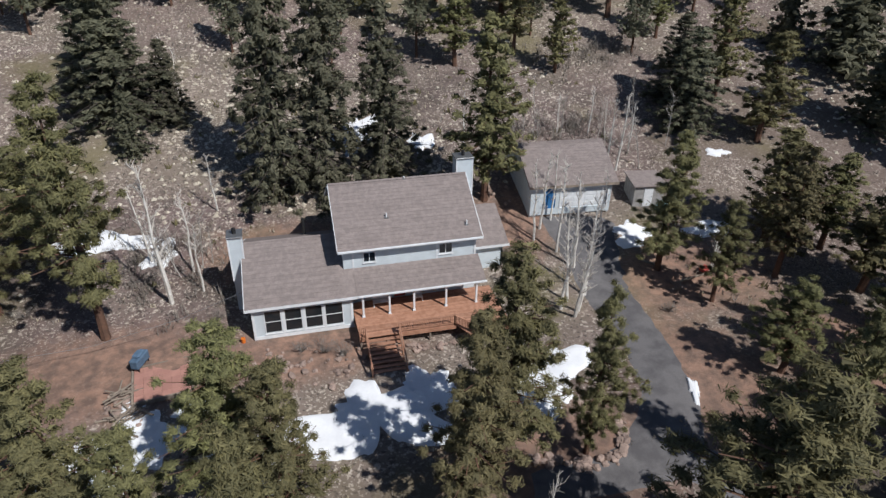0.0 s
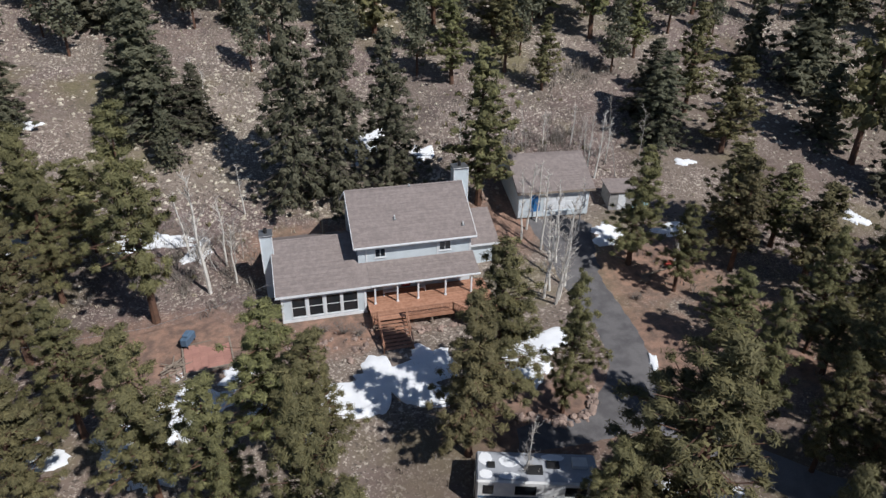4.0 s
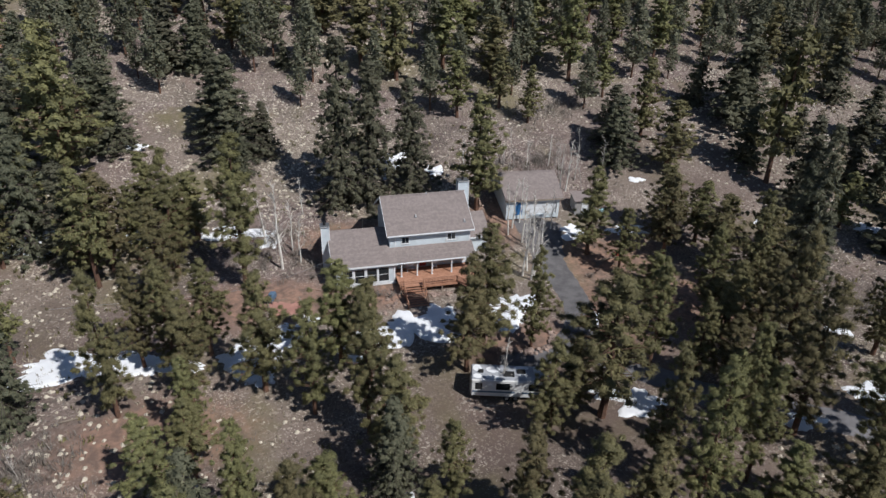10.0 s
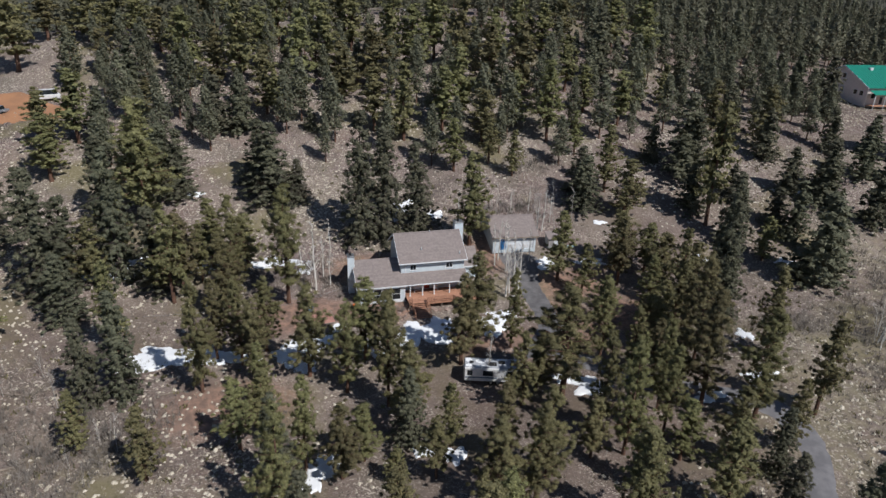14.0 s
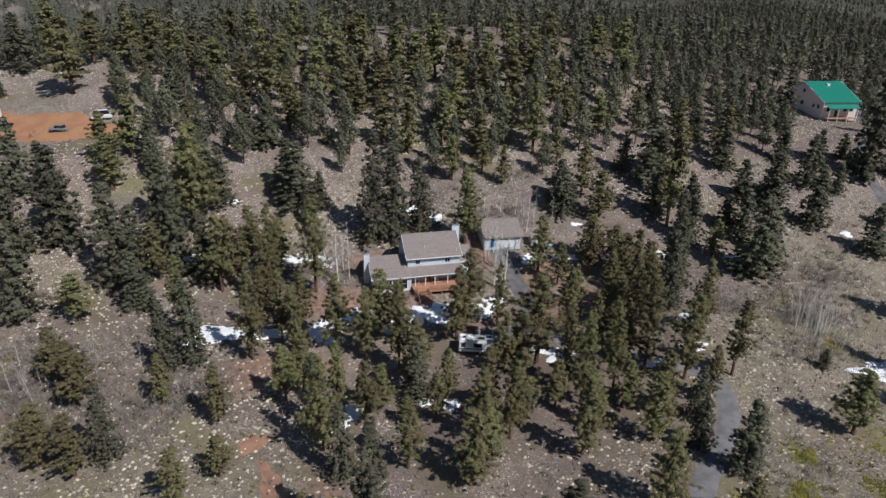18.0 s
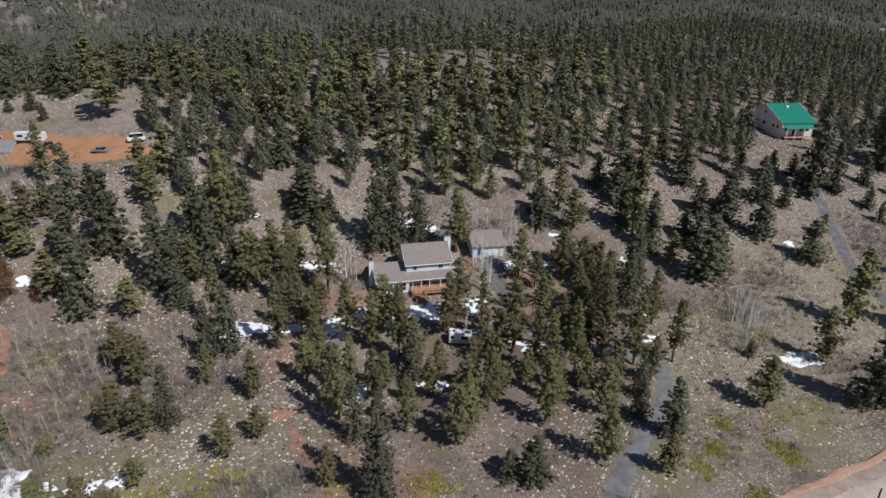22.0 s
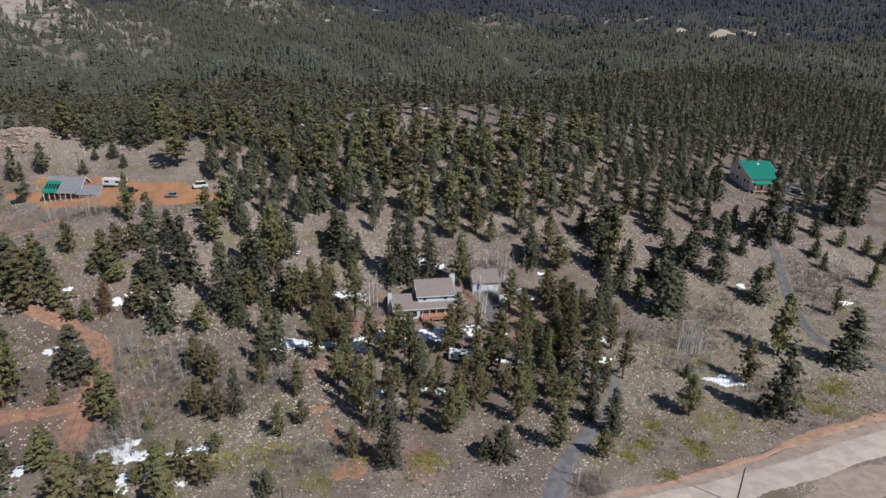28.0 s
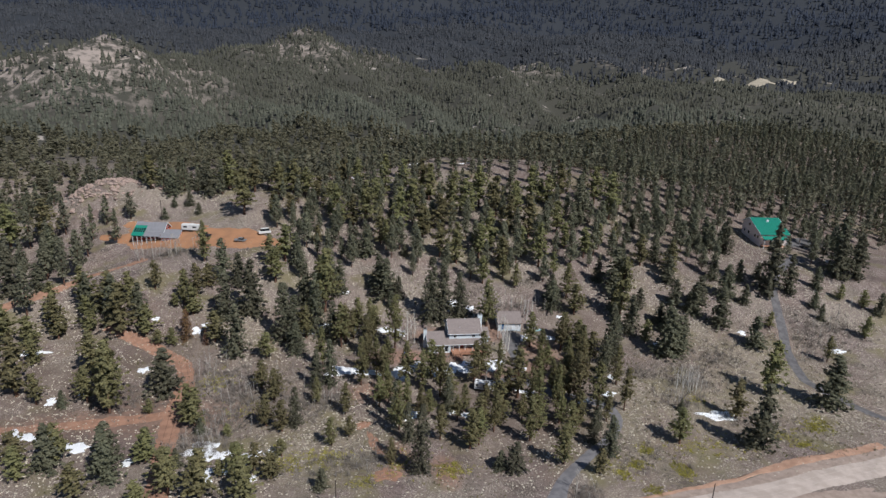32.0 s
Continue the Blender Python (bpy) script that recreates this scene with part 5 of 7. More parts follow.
part("teal_bay_roof", prism([(-0.45, -7.35, 3.16), (4.6, -7.35, 3.16), (4.6, -1.9, 6.15), (-0.45, -1.9, 6.15)], (0, 0, 0.12)), M_TEAL, barn, "teal metal roof bay")
for k in range(6):
    part("porch_post", boxed(0.1 + k * 1.88, 0.24 + k * 1.88, -7.1, -6.96, -1.5, 2.98), M_TRIM, barn)
part("ell_roof", prism([(11.22, -7.2, 2.6), (19.2, -7.2, 2.6), (19.2, -2.3, 5.0), (11.22, -2.3, 5.0)], (0, 0, 0.13)), M_GREYROOF, barn)
part("ell_wall", prism([(12.0, -6.8, -1.5), (12.0, -2.5, -1.5), (12.0, -2.5, 4.85), (12.0, -6.8, 2.75)], (7.0, 0, 0)), M_BARN, barn)
part("ell_trim", prism([(19.01, -7.0, 2.2), (19.01, -7.0, 2.6), (19.01, -2.4, 4.9), (19.01, -2.4, 4.5)], (0.08, 0, 0)), M_TRIM, barn)
for k in range(5):
    x = 12.4 + k * 1.4
    f = part("window", boxed(x, x + 0.9, -6.85, -6.803, 0.7, 2.1), M_TRIM, barn)
    part("pane", boxed(x + 0.1, x + 0.8, -6.87, -6.852, 0.8, 2.0), M_GLASS, f)
for k in range(5):
    x = 0.1 + k * 0.95
    part("bay_window", prism([(x, -5.5, 4.31), (x + 0.6, -5.5, 4.31), (x + 0.6, -3.4, 5.46), (x, -3.4, 5.46)], (0, 0, 0.06)), M_GLASS, barn)


def car(x, y, turn, L, W, H, paint, label, cabin=(0.3, 0.8), cat="car"):
    c = tagged(empty("parked_car", x, y, land(x, y) + 0.08, turn), label, cat, "parked vehicles")
    part("body", boxed(-L / 2, L / 2, -W / 2, W / 2, 0.32, H * 0.58, 0.12), paint, c)
    a, b = -L / 2 + cabin[0] * L, -L / 2 + cabin[1] * L
    part("cabin", prism([(a, -W / 2 + 0.12, H * 0.58), (b, -W / 2 + 0.12, H * 0.58), (b - 0.35, -W / 2 + 0.22, H), (a + 0.35, -W / 2 + 0.22, H)], (0, W - 0.3, 0)), M_GLASS, c)
    part("car_roof", boxed(a + 0.33, b - 0.33, -W / 2 + 0.2, W / 2 - 0.2, H, H + 0.05, 0.02), paint, c)
    for sx in (-L * 0.31, L * 0.31):
        for sy in (-W / 2, W / 2 - 0.2):
            bm = bmesh.new()
            tube(bm, [(sx, sy, 0.32), (sx, sy + 0.2, 0.32)], [0.33, 0.33], 14)
            wh = part("wheel", bm, M_RUBBER, c)
            bm = bmesh.new()
            tube(bm, [(sx, sy - 0.012, 0.32), (sx, sy - 0.004, 0.32)], [0.18, 0.18], 10)
            part("rim", bm, M_METAL, wh)
    return c


M_CARGREY = plain("silver_car_paint", (0.32, 0.33, 0.35), (0.28, 0.29, 0.31), 3, 0.35, 0.4)
M_CARDARK = plain("black_car_paint", (0.03, 0.03, 0.035), (0.04, 0.04, 0.045), 3, 0.3, 0.2)
car(-75.5, 65.5, -15, 4.6, 1.9, 1.5, M_CARGREY, "silver car parked on the orange earth")
car(-91, 74, -25, 5.4, 2.0, 1.8, M_CARDARK, "dark pickup parked on the orange earth", (0.35, 0.7), "truck")
car(-131, 84, 10, 4.8, 1.9, 1.6, M_CARDARK, "dark car parked beside the barn track")
car(-66.5, 70, 20, 5.0, 2.0, 2.3, M_RV, "white van with a blue stripe by the trees", (0.15, 0.9), "van")
car(176, 62, 5, 4.6, 1.9, 1.5, M_CARDARK, "dark car on the far drive")
ct = tagged(empty("camper_trailer", -101.5, 82.0, land(-98, 81) + 0.1, -14), "white camper trailer parked behind the barn", "trailer")
part("body", boxed(0, 8.5, -1.2, 1.2, 0.5, 3.0, 0.2), M_RV, ct)
part("window", boxed(1, 2.6, -1.225, -1.203, 1.6, 2.3), M_GLASS, ct)
part("window", boxed(5, 6.6, -1.225, -1.203, 1.6, 2.3), M_GLASS, ct)
part("roof_unit", boxed(3.6, 4.6, -0.4, 0.4, 3.0, 3.3, 0.05), M_RV, ct)
for x in (3.8, 4.7):
    bm = bmesh.new()
    tube(bm, [(x, -1.22, 0.35), (x, -1.0, 0.35)], [0.35, 0.35], 12)
    part("wheel", bm, M_RUBBER, ct)


# ---- trees ----
def sprays(rng, centres, outward, sizes, per, length, width, broad=0):
    """Needle tufts: slim blades that burst from clump centres, and a few broad ones at their heart. Returns verts and faces."""
    n = len(centres) * per
    c = np.repeat(centres, per, 0)
    o = np.repeat(outward, per, 0)
    s = np.repeat(sizes, per)[:, None]
    b = rng.normal(size=(n, 3))
    b /= np.linalg.norm(b, axis=1)[:, None] + 1e-9
    off = b * s * rng.uniform(0.15, 1.0, (n, 1)) * np.array([1, 1, 0.75])
    face = o * 0.55 + b * 0.75 + np.array([0, 0, 0.4])
    face /= np.linalg.norm(face, axis=1)[:, None] + 1e-9
    d = o * 0.6 + rng.normal(size=(n, 3)) * 0.7
    d -= face * np.sum(d * face, axis=1)[:, None] * 0.75
    d /= np.linalg.norm(d, axis=1)[:, None] + 1e-9
    u = np.cross(d, face)
    u /= np.linalg.norm(u, axis=1)[:, None] + 1e-9
    heart = (np.arange(n) % per < broad)[:, None]
    off = np.where(heart, off * 0.55, off)
    ln = length * rng.uniform(0.65, 1.35, (n, 1)) * np.where(heart, 1.3, 1.0)
    wd = width * rng.uniform(0.7, 1.3, (n, 1)) * np.where(heart, 1.7, 1.0)
    p = c + off
    v = np.stack([p - u * wd * 0.55 - d * ln * 0.3, p + d * ln * 0.7, p + u * wd * 0.55 - d * ln * 0.3], 1).reshape(-1, 3)
    return v, np.arange(n * 3).reshape(n, 3)


def quick_mesh(name, v, f, material):
    me = bpy.data.meshes.new(name)
    v, f = np.asarray(v, float), np.asarray(f)
    me.vertices.add(len(v))
    me.vertices.foreach_set("co", v.ravel())
    me.loops.add(f.size)
    me.loops.foreach_set("vertex_index", f.ravel())
    me.polygons.add(len(f))
    me.polygons.foreach_set("loop_start", np.arange(0, f.size, f.shape[1]))
    me.polygons.foreach_set("loop_total", np.full(len(f), f.shape[1]))
    me.materials.append(material)
    me.update()
    me.validate()
    return me


def boughs(rng, kind, grain):
    """Branch roots, ways and lengths for a tree ten metres high."""
    out = []
    if kind == "spruce":
        z = 0.45 + rng.random() * 0.3
        while z < 9.75:
            k = (10 - z) / 9.5
            reach = (0.16 + 2.05 * k ** 0.72) * min(1, 0.72 + z * 0.16) * rng.uniform(0.84, 1.1)
            for _ in range(max(3, int((7 if k > 0.3 else 5) * grain))):
                a = rng.uniform(0, math.tau)
                out.append((z + rng.uniform(-0.14, 0.14), a, reach * rng.uniform(0.7, 1.15), -0.3 + 0.6 * (1 - k) + rng.uniform(-0.1, 0.1)))
            z += 0.27 + 0.13 * k
    else:
        base = rng.uniform(1.3, 2.6)
        z, lean = base, rng.uniform(0, math.tau)
        while z < 9.8:
            k = (z - base) / (10 - base)
            reach = 2.1 * (0.55 + 0.45 * math.sin(min(k / 0.25, 1) * 1.57)) * (1 - 0.86 * (max(0, k - 0.15) / 0.85) ** 1.15) * rng.uniform(0.78, 1.12)
            for _ in range(max(3, int(6 * grain))):
                a = rng.uniform(0, math.tau)
                if rng.random() < 0.08:
                    continue
                out.append((z + rng.uniform(-0.2, 0.2), a, reach * rng.uniform(0.6, 1.2) * (1 + 0.2 * math.cos(a - lean)), 0.05 + 0.5 * k + rng.uniform(-0.2, 0.2)))
            z += 0.33
    return out


def tree_meshes(kind, seed, per_clump, leaf, leafw, material, bark, sticks=True, keep=1.0, grain=1.0, sides=7):
    rng = np.random.default_rng(seed)
    pyr = random.Random(seed)
    bend = [(0, 0, 0), (pyr.uniform(-.1, .1), pyr.uniform(-.1, .1), 3.3), (pyr.uniform(-.16, .16), pyr.uniform(-.16, .16), 6.6), (pyr.uniform(-.14, .14), pyr.uniform(-.14, .14), 9.7)]

    def stem(z):
        zs = [b[2] for b in bend]
        return np.array([np.interp(z, zs, [b[0] for b in bend]), np.interp(z, zs, [b[1] for b in bend]), z])

    bm = bmesh.new()
    r0 = 0.17 if kind == "pine" else 0.15
    tube(bm, [(0, 0, -0.5)] + [tuple(stem(z)) for z in (0.35, 2, 4, 6, 8, 9.7)], [r0 * 1.5, r0 * 1.12, r0 * 0.95, r0 * 0.78, r0 * 0.52, r0 * 0.28, 0.02], sides)
    cs, ow, sz = [], [], []
    gap = (0.46 if kind == "spruce" else 0.5) / grain ** 0.5
    for z, a, reach, up in boughs(rng, kind, grain):
        if rng.random() > keep:
            continue
        root = stem(z)
        way = np.array([math.cos(a), math.sin(a), up])
        tip = root + way * reach
        if sticks and reach > 1.2:
            tube(bm, [tuple(root), tuple(tip)], [0.04, 0.012], 3)
        n = max(1, int(reach / gap))
        for i in range(n):
            k = (i + 0.85) / n
            if k < 0.3 and n > 2:
                continue
            p = root + way * reach * k
            if kind == "spruce":
                p[2] -= 0.22 * k * k * reach
            else:
                p += rng.normal(size=3) * np.array([0.16, 0.16, 0.12])
            cs.append(p)
            ow.append(way / np.linalg.norm(way))
            sz.append((0.22 if kind == "spruce" else 0.27) / grain ** 0.35 * rng.uniform(0.8, 1.3))
    v, f = sprays(rng, np.array(cs), np.array(ow), np.array(sz), per_clump, leaf, leafw, max(1, per_clump // 5))
    # the shaded inner twigs, coarser and closer to the stem
    inner = np.array([stem(q[2]) + (q - stem(q[2])) * rng.uniform(0.15, 0.62) for q in cs])
    v2, f2 = sprays(rng, inner, np.array(ow), np.full(len(cs), 0.3), 5 if keep == 1 else 1, leaf * 1.15, leafw * 2.2)
    v, f = np.concatenate([v, v2]), np.concatenate([f, f2 + len(v)])
    trunk = bpy.data.meshes.new("trunk")
    bm.to_mesh(trunk)
    bm.free()
    trunk.materials.append(bark)
    return trunk, quick_mesh("crown", v, f, material)


def tree_set(kind, seeds, material, bark, **kw):
    return [tree_meshes(kind, s, material=material, bark=bark, **kw) for s in seeds]


# fuller crowns about the house, plainer ones farther out
PINE_SET = tree_set("pine", range(11, 18), M_PINE, M_BARK, per_clump=38, leaf=0.26, leafw=0.085)
SPRUCE_SET = tree_set("spruce", range(31, 36), M_SPRUCE, M_DARKBARK, per_clump=36, leaf=0.25, leafw=0.078)
CLOSE_PINES = tree_set("pine", range(21, 27), M_PINE, M_BARK, per_clump=104, leaf=0.23, leafw=0.040)
OUTER_PINES = tree_set("pine", range(111, 116), M_PINE, M_BARK, per_clump=15, leaf=0.38, leafw=0.19, sticks=False, grain=0.67, sides=5)
OUTER_SPRUCES = tree_set("spruce", range(131, 135), M_SPRUCE, M_DARKBARK, per_clump=12, leaf=0.4, leafw=0.18, sticks=False, grain=0.72, sides=5)
DEAD_SET = tree_set("spruce", (51,), M_RUST, M_DARKBARK, per_clump=6, leaf=0.4, leafw=0.10, keep=0.7)


def plant(name, pair, x, y, h, label, group, rng, wide=1.0):
    t = empty(name)
    s = h / 10.0
    w = s * wide
    m = Matrix.Translation((x, y, land(x, y) - 0.1)) @ Matrix.Rotation(rng.uniform(0, math.tau), 4, "Z") @ Matrix.Diagonal((w, w, s, 1))
    t.matrix_basis = m
    for nm, me in (("trunk", pair[0]), ("crown", pair[1])):
        o = new(nm, me)
        o.parent = t
    return tagged(t, label, "tree", group)


# x, y, height and width of each tree that stands apart
PINES_A = ((-78.0, -69.0, 7.1, 4.3), (26.3, -67.5, 7.0, 3.0), (-72.5, -64.8, 12.1, 4.6), (-92.0, -64.3, 8.8, 5.1), (19.0, -62.4, 11.2, 3.9), (-51.1, -60.9, 7.5, 4.6), (-58.6, -60.3, 9.8, 4.4), (-74.2, -59.7, 9.2, 4.9), (-62.9, -58.8, 4.8, 3.0), (-23.1, -58.3, 7.7, 2.3), (-54.9, -58.0, 8.4, 3.4), (-68.4, -57.5, 5.2, 4.2), (-106.9, -56.3, 9.1, 4.1), (53.1, -56.1, 10.4, 4.6), (-2.7, -53.5, 11.7, 4.0), (-0.1, -52.0, 10.6, 3.2), (-49.4, -51.7, 5.0, 2.9), (13.7, -51.1, 12.9, 3.8), (-9.6, -48.7, 10.4, 3.6), (-37.5, -47.4, 8.1, 2.9), (5.3, -45.9, 12.9, 3.6), (17.9, -45.7, 8.4, 3.2), (29.4, -45.1, 11.0, 3.8), (37.4, -44.8, 9.7, 2.8),)
PINES_B = ((76.9, -44.3, 12.4, 4.7), (-33.0, -43.8, 6.5, 2.6), (24.6, -42.7, 8.4, 3.3), (-19.8, -42.1, 14.5, 3.5), (8.3, -41.9, 11.8, 4.2), (43.8, -41.6, 13.6, 3.7), (-64.0, -41.6, 3.9, 2.0), (18.7, -40.3, 15.8, 3.1), (-50.4, -40.1, 9.3, 3.6), (36.5, -39.9, 15.4, 4.5), (14.7, -39.9, 8.4, 3.1), (-3.6, -39.7, 8.0, 3.0), (-7.7, -38.9, 4.4, 2.1), (24.9, -38.6, 12.6, 2.9), (4.3, -38.4, 10.8, 3.3), (-13.4, -37.0, 9.9, 3.6), (32.0, -35.7, 16.6, 4.5), (18.3, -35.4, 13.9, 2.9), (-10.8, -34.8, 7.9, 3.5), (-0.7, -34.8, 9.1, 2.7), (-17.1, -34.5, 12.5, 2.9), (26.6, -34.5, 13.4, 2.8), (94.6, -33.6, 18.6, 6.0), (-33.9, -32.2, 9.8, 3.1),)
PINES_C = ((31.1, -31.7, 9.1, 3.8), (-76.1, -29.7, 10.1, 4.1), (-24.3, -29.4, 10.0, 3.7), (10.6, -28.6, 10.9, 3.5), (29.9, -28.1, 8.4, 4.0), (-4.3, -27.9, 11.6, 4.5), (16.6, -27.8, 16.2, 6.9), (-86.8, -27.4, 4.7, 2.8), (-21.6, -27.2, 9.3, 3.4), (-97.1, -26.7, 20.5, 6.4), (27.5, -26.4, 10.2, 3.3), (-41.8, -26.2, 8.5, 2.5), (13.6, -26.1, 8.2, 3.7), (-6.1, -24.4, 16.3, 2.9), (-54.0, -24.0, 10.5, 4.5), (-21.9, -23.7, 10.5, 2.9), (37.6, -23.1, 11.0, 4.7), (24.4, -23.1, 13.4, 4.2), (33.7, -22.3, 10.6, 5.2), (-11.0, -20.8, 13.4, 4.4), (-105, -20.5, 10, 4.2), (-118.3, -20.1, 9.9, 3.8), (5.4, -18.2, 14.2, 5.4), (35.2, -18.7, 7.2, 4.5),)
PINES_D = ((-15.6, -17.2, 13.8, 5.4), (-29.2, -18.3, 15.8, 3.9), (-58.1, -18.0, 9.9, 3.9), (127.1, -17.7, 9.8, 2.9), (39.7, -17.5, 15.8, 4.7), (-22.6, -17.4, 12.4, 4.4), (-5.0, -17.4, 12.6, 5.0), (13.5, -16.4, 12.4, 3.6), (35.9, -16.0, 12.0, 3.9), (-125.0, -16.0, 19.4, 7.3), (-7.6, -14.6, 13.0, 5.8), (-107.6, -15.1, 7.5, 4.5), (44.1, -14.3, 12.5, 5.5), (30.0, -13.7, 7.7, 4.8), (-24.4, -13.5, 13.6, 3.7), (-27.7, -11.7, 12.3, 3.8), (-21.1, -11.0, 11.8, 4.6), (-40.8, -8.3, 14.3, 3.4), (150.1, -7.1, 8.8, 3.6), (-108.1, -6.9, 14.1, 6.4), (43.8, -6.6, 10.9, 6.7), (8.2, -15.0, 15.2, 6.0), (30.6, -4.6, 9.3, 3.9),)
PINES_E = ((38.2, -2.8, 12.3, 5.3), (-58.4, -1.9, 9.2, 4.5), (-26.9, -1.7, 14.5, 5.6), (44.7, -0.6, 9.5, 5.6), (-127.0, -0.4, 8.4, 4.4), (28.3, 0.4, 12.9, 5.7), (117.8, 1.2, 6.4, 4.1), (40.4, 1.8, 11.2, 6.7), (-35.1, 4.8, 15.9, 4.9), (-26.0, 6.0, 16.3, 5.3), (160.1, 7.5, 7.2, 4.4), (-33.7, 7.6, 13.7, 5.6), (-93.4, 8.1, 6.1, 4.0), (-89.3, 8.4, 6.3, 4.1), (-31.0, 9.2, 10.7, 3.7), (-46.7, 9.6, 11.9, 4.4), (64.4, 10.1, 24.7, 6.1), (-139.6, 10.4, 13.4, 6.1), (-23.8, 12.1, 9.7, 5.5), (15.6, 12.3, 17.5, 5.8), (154.9, 12.9, 6.3, 4.5), (-29.5, 13.1, 12.0, 4.2), (-98.3, 13.4, 10.4, 5.9),)
PINES_F = ((-116, 14.6, 12.8, 5), (-44.4, 15.3, 13.0, 4.8), (48.9, 15.4, 12.2, 5.4), (-128.9, 19.7, 14.3, 5.2), (-85.3, 22.0, 10.4, 6.1), (-40.8, 22.3, 23.3, 7.7), (-112.6, 23.7, 15.6, 8.8), (48.7, 24.1, 14.2, 4.9), (-92.0, 25.7, 5.5, 3.2), (-89.1, 27.5, 12.7, 4.7), (-122.1, 28.0, 14.7, 5.4), (-41.4, 28.7, 17.0, 6.5), (-107.7, 28.9, 11.8, 5.5), (-85.8, 30.8, 12.6, 5.1), (30.5, 31.3, 9.9, 3.3), (94.1, 32.9, 14.8, 6.1), (18.6, 34.8, 11.3, 4.6), (-100.8, 35.4, 11.1, 4.0), (-82.6, 36.0, 9.2, 4.7), (26.8, 36.4, 10.1, 3.8), (47.5, 37.1, 10.1, 3.6), (-59.3, 38.5, 12.9, 6.2), (85.2, 40.8, 13.1, 5.4), (43.0, 42.9, 18.2, 6.0),)
PINES_G = ((28.1, 45.6, 12.1, 5.9), (63.0, 46.7, 13.2, 5.0), (10.3, 48.1, 17.2, 6.2), (-62.0, 48.5, 12.0, 5.4), (-56.6, 50.4, 15.0, 6.1), (37.5, 50.4, 12.9, 6.1), (20.1, 51.3, 14.6, 6.0), (4.3, 52.1, 14.5, 6.3), (71.7, 53.1, 11.4, 3.6), (78.2, 53.1, 12.5, 4.0), (57.0, 53.9, 11.3, 5.1), (-87.6, 54.6, 16.4, 4.2), (25.5, 55.9, 17.6, 6.5), (-17.1, 57.7, 13.2, 4.1), (-19.2, 61.7, 15.1, 5.2), (-44.7, 62.0, 8.3, 4.5), (44.0, 63.8, 18.3, 7.2), (57.3, 66.1, 14.6, 5.8), (-1.2, 67.6, 14.0, 7.0), (36.5, 68.4, 16.4, 7.3), (-10.6, 69.9, 20.4, 6.6), (7.0, 72.9, 16.2, 8.0), (-24.6, 73.6, 21.2, 7.0), (-36.8, 74.2, 18.3, 6.9),)
PINES_H = ((-30.2, 75.3, 14.0, 5.8), (86.3, 78.2, 21.8, 7.9), (42.3, 81.1, 17.1, 6.4), (-63.5, 81.5, 13.2, 4.8), (33.6, 81.5, 19.0, 6.8), (-3.9, 82.1, 18.4, 7.0), (19.9, 83.1, 16.8, 7.6), (14.7, 83.9, 20.7, 6.7), (-57.4, 84.6, 10.6, 4.9), (-76.8, 87.7, 20.4, 8.7), (-39.6, 87.7, 13.8, 5.6), (-19.9, 89.4, 15.1, 6.2), (60.0, 90.3, 14.6, 7.1), (27.7, 91.1, 19.8, 7.4), (52.3, 91.6, 18.3, 6.7), (-174.4, 92.5, 21.0, 9.2), (-159.8, 93.2, 20.3, 8.3), (84.5, 93.6, 18.3, 6.9), (67.9, 95.5, 17.6, 6.9), (-45.7, 98.2, 11.5, 5.8), (5.2, 98.3, 17.3, 7.4), (-50.7, 100.9, 14.1, 6.2), (-14.9, 101.6, 19.9, 6.0), (-63.5, 103.0, 15.0, 7.2),)
PINES_I = ((-6.1, 103.9, 16.9, 6.6), (2.8, 104.2, 17.1, 6.6), (-56.8, 104.8, 15.5, 7.3), (-33.6, 105.9, 17.0, 6.5), (-27.3, 106.1, 16.7, 6.5), (-74.6, 107.1, 15.4, 7.3), (-122.2, 115.3, 15.7, 7.1), (-87.7, 115.5, 17.7, 8.9),)
PINES_K = ((-17.6, 1.3, 19.7, 6.6), (35.5, -28.6, 17.1, 3.9), (69.3, -1.1, 8.9, 3.9), (46.4, -29.6, 13.0, 3.8),)
PINES_L = ((1.2, -45.2, 11.5, 3.9), (24.8, -50.5, 11.0, 3.9), (-124.6, 12.1, 14.0, 5.6), (-99.5, -19.0, 18.0, 6.5), (-73.4, -35.0, 11.4, 5.4), (-109.8, -50.6, 9.6, 5.0), (-101.8, -48.7, 10.4, 6.1), (-81.2, -50.6, 9.1, 4.9), (-65.7, -66.0, 12.4, 5.9), (-56.1, -68.0, 10.5, 5.4), (-54.7, -37.3, 9.5, 4.0), (-105.9, 14.0, 17.9, 7.6), (-76.1, 9.3, 10.9, 5.9), (-131.2, 7.6, 11.3, 6.4),)
PINES = PINES_A + PINES_B + PINES_C + PINES_D + PINES_E + PINES_F + PINES_G + PINES_H + PINES_I + PINES_K + PINES_L
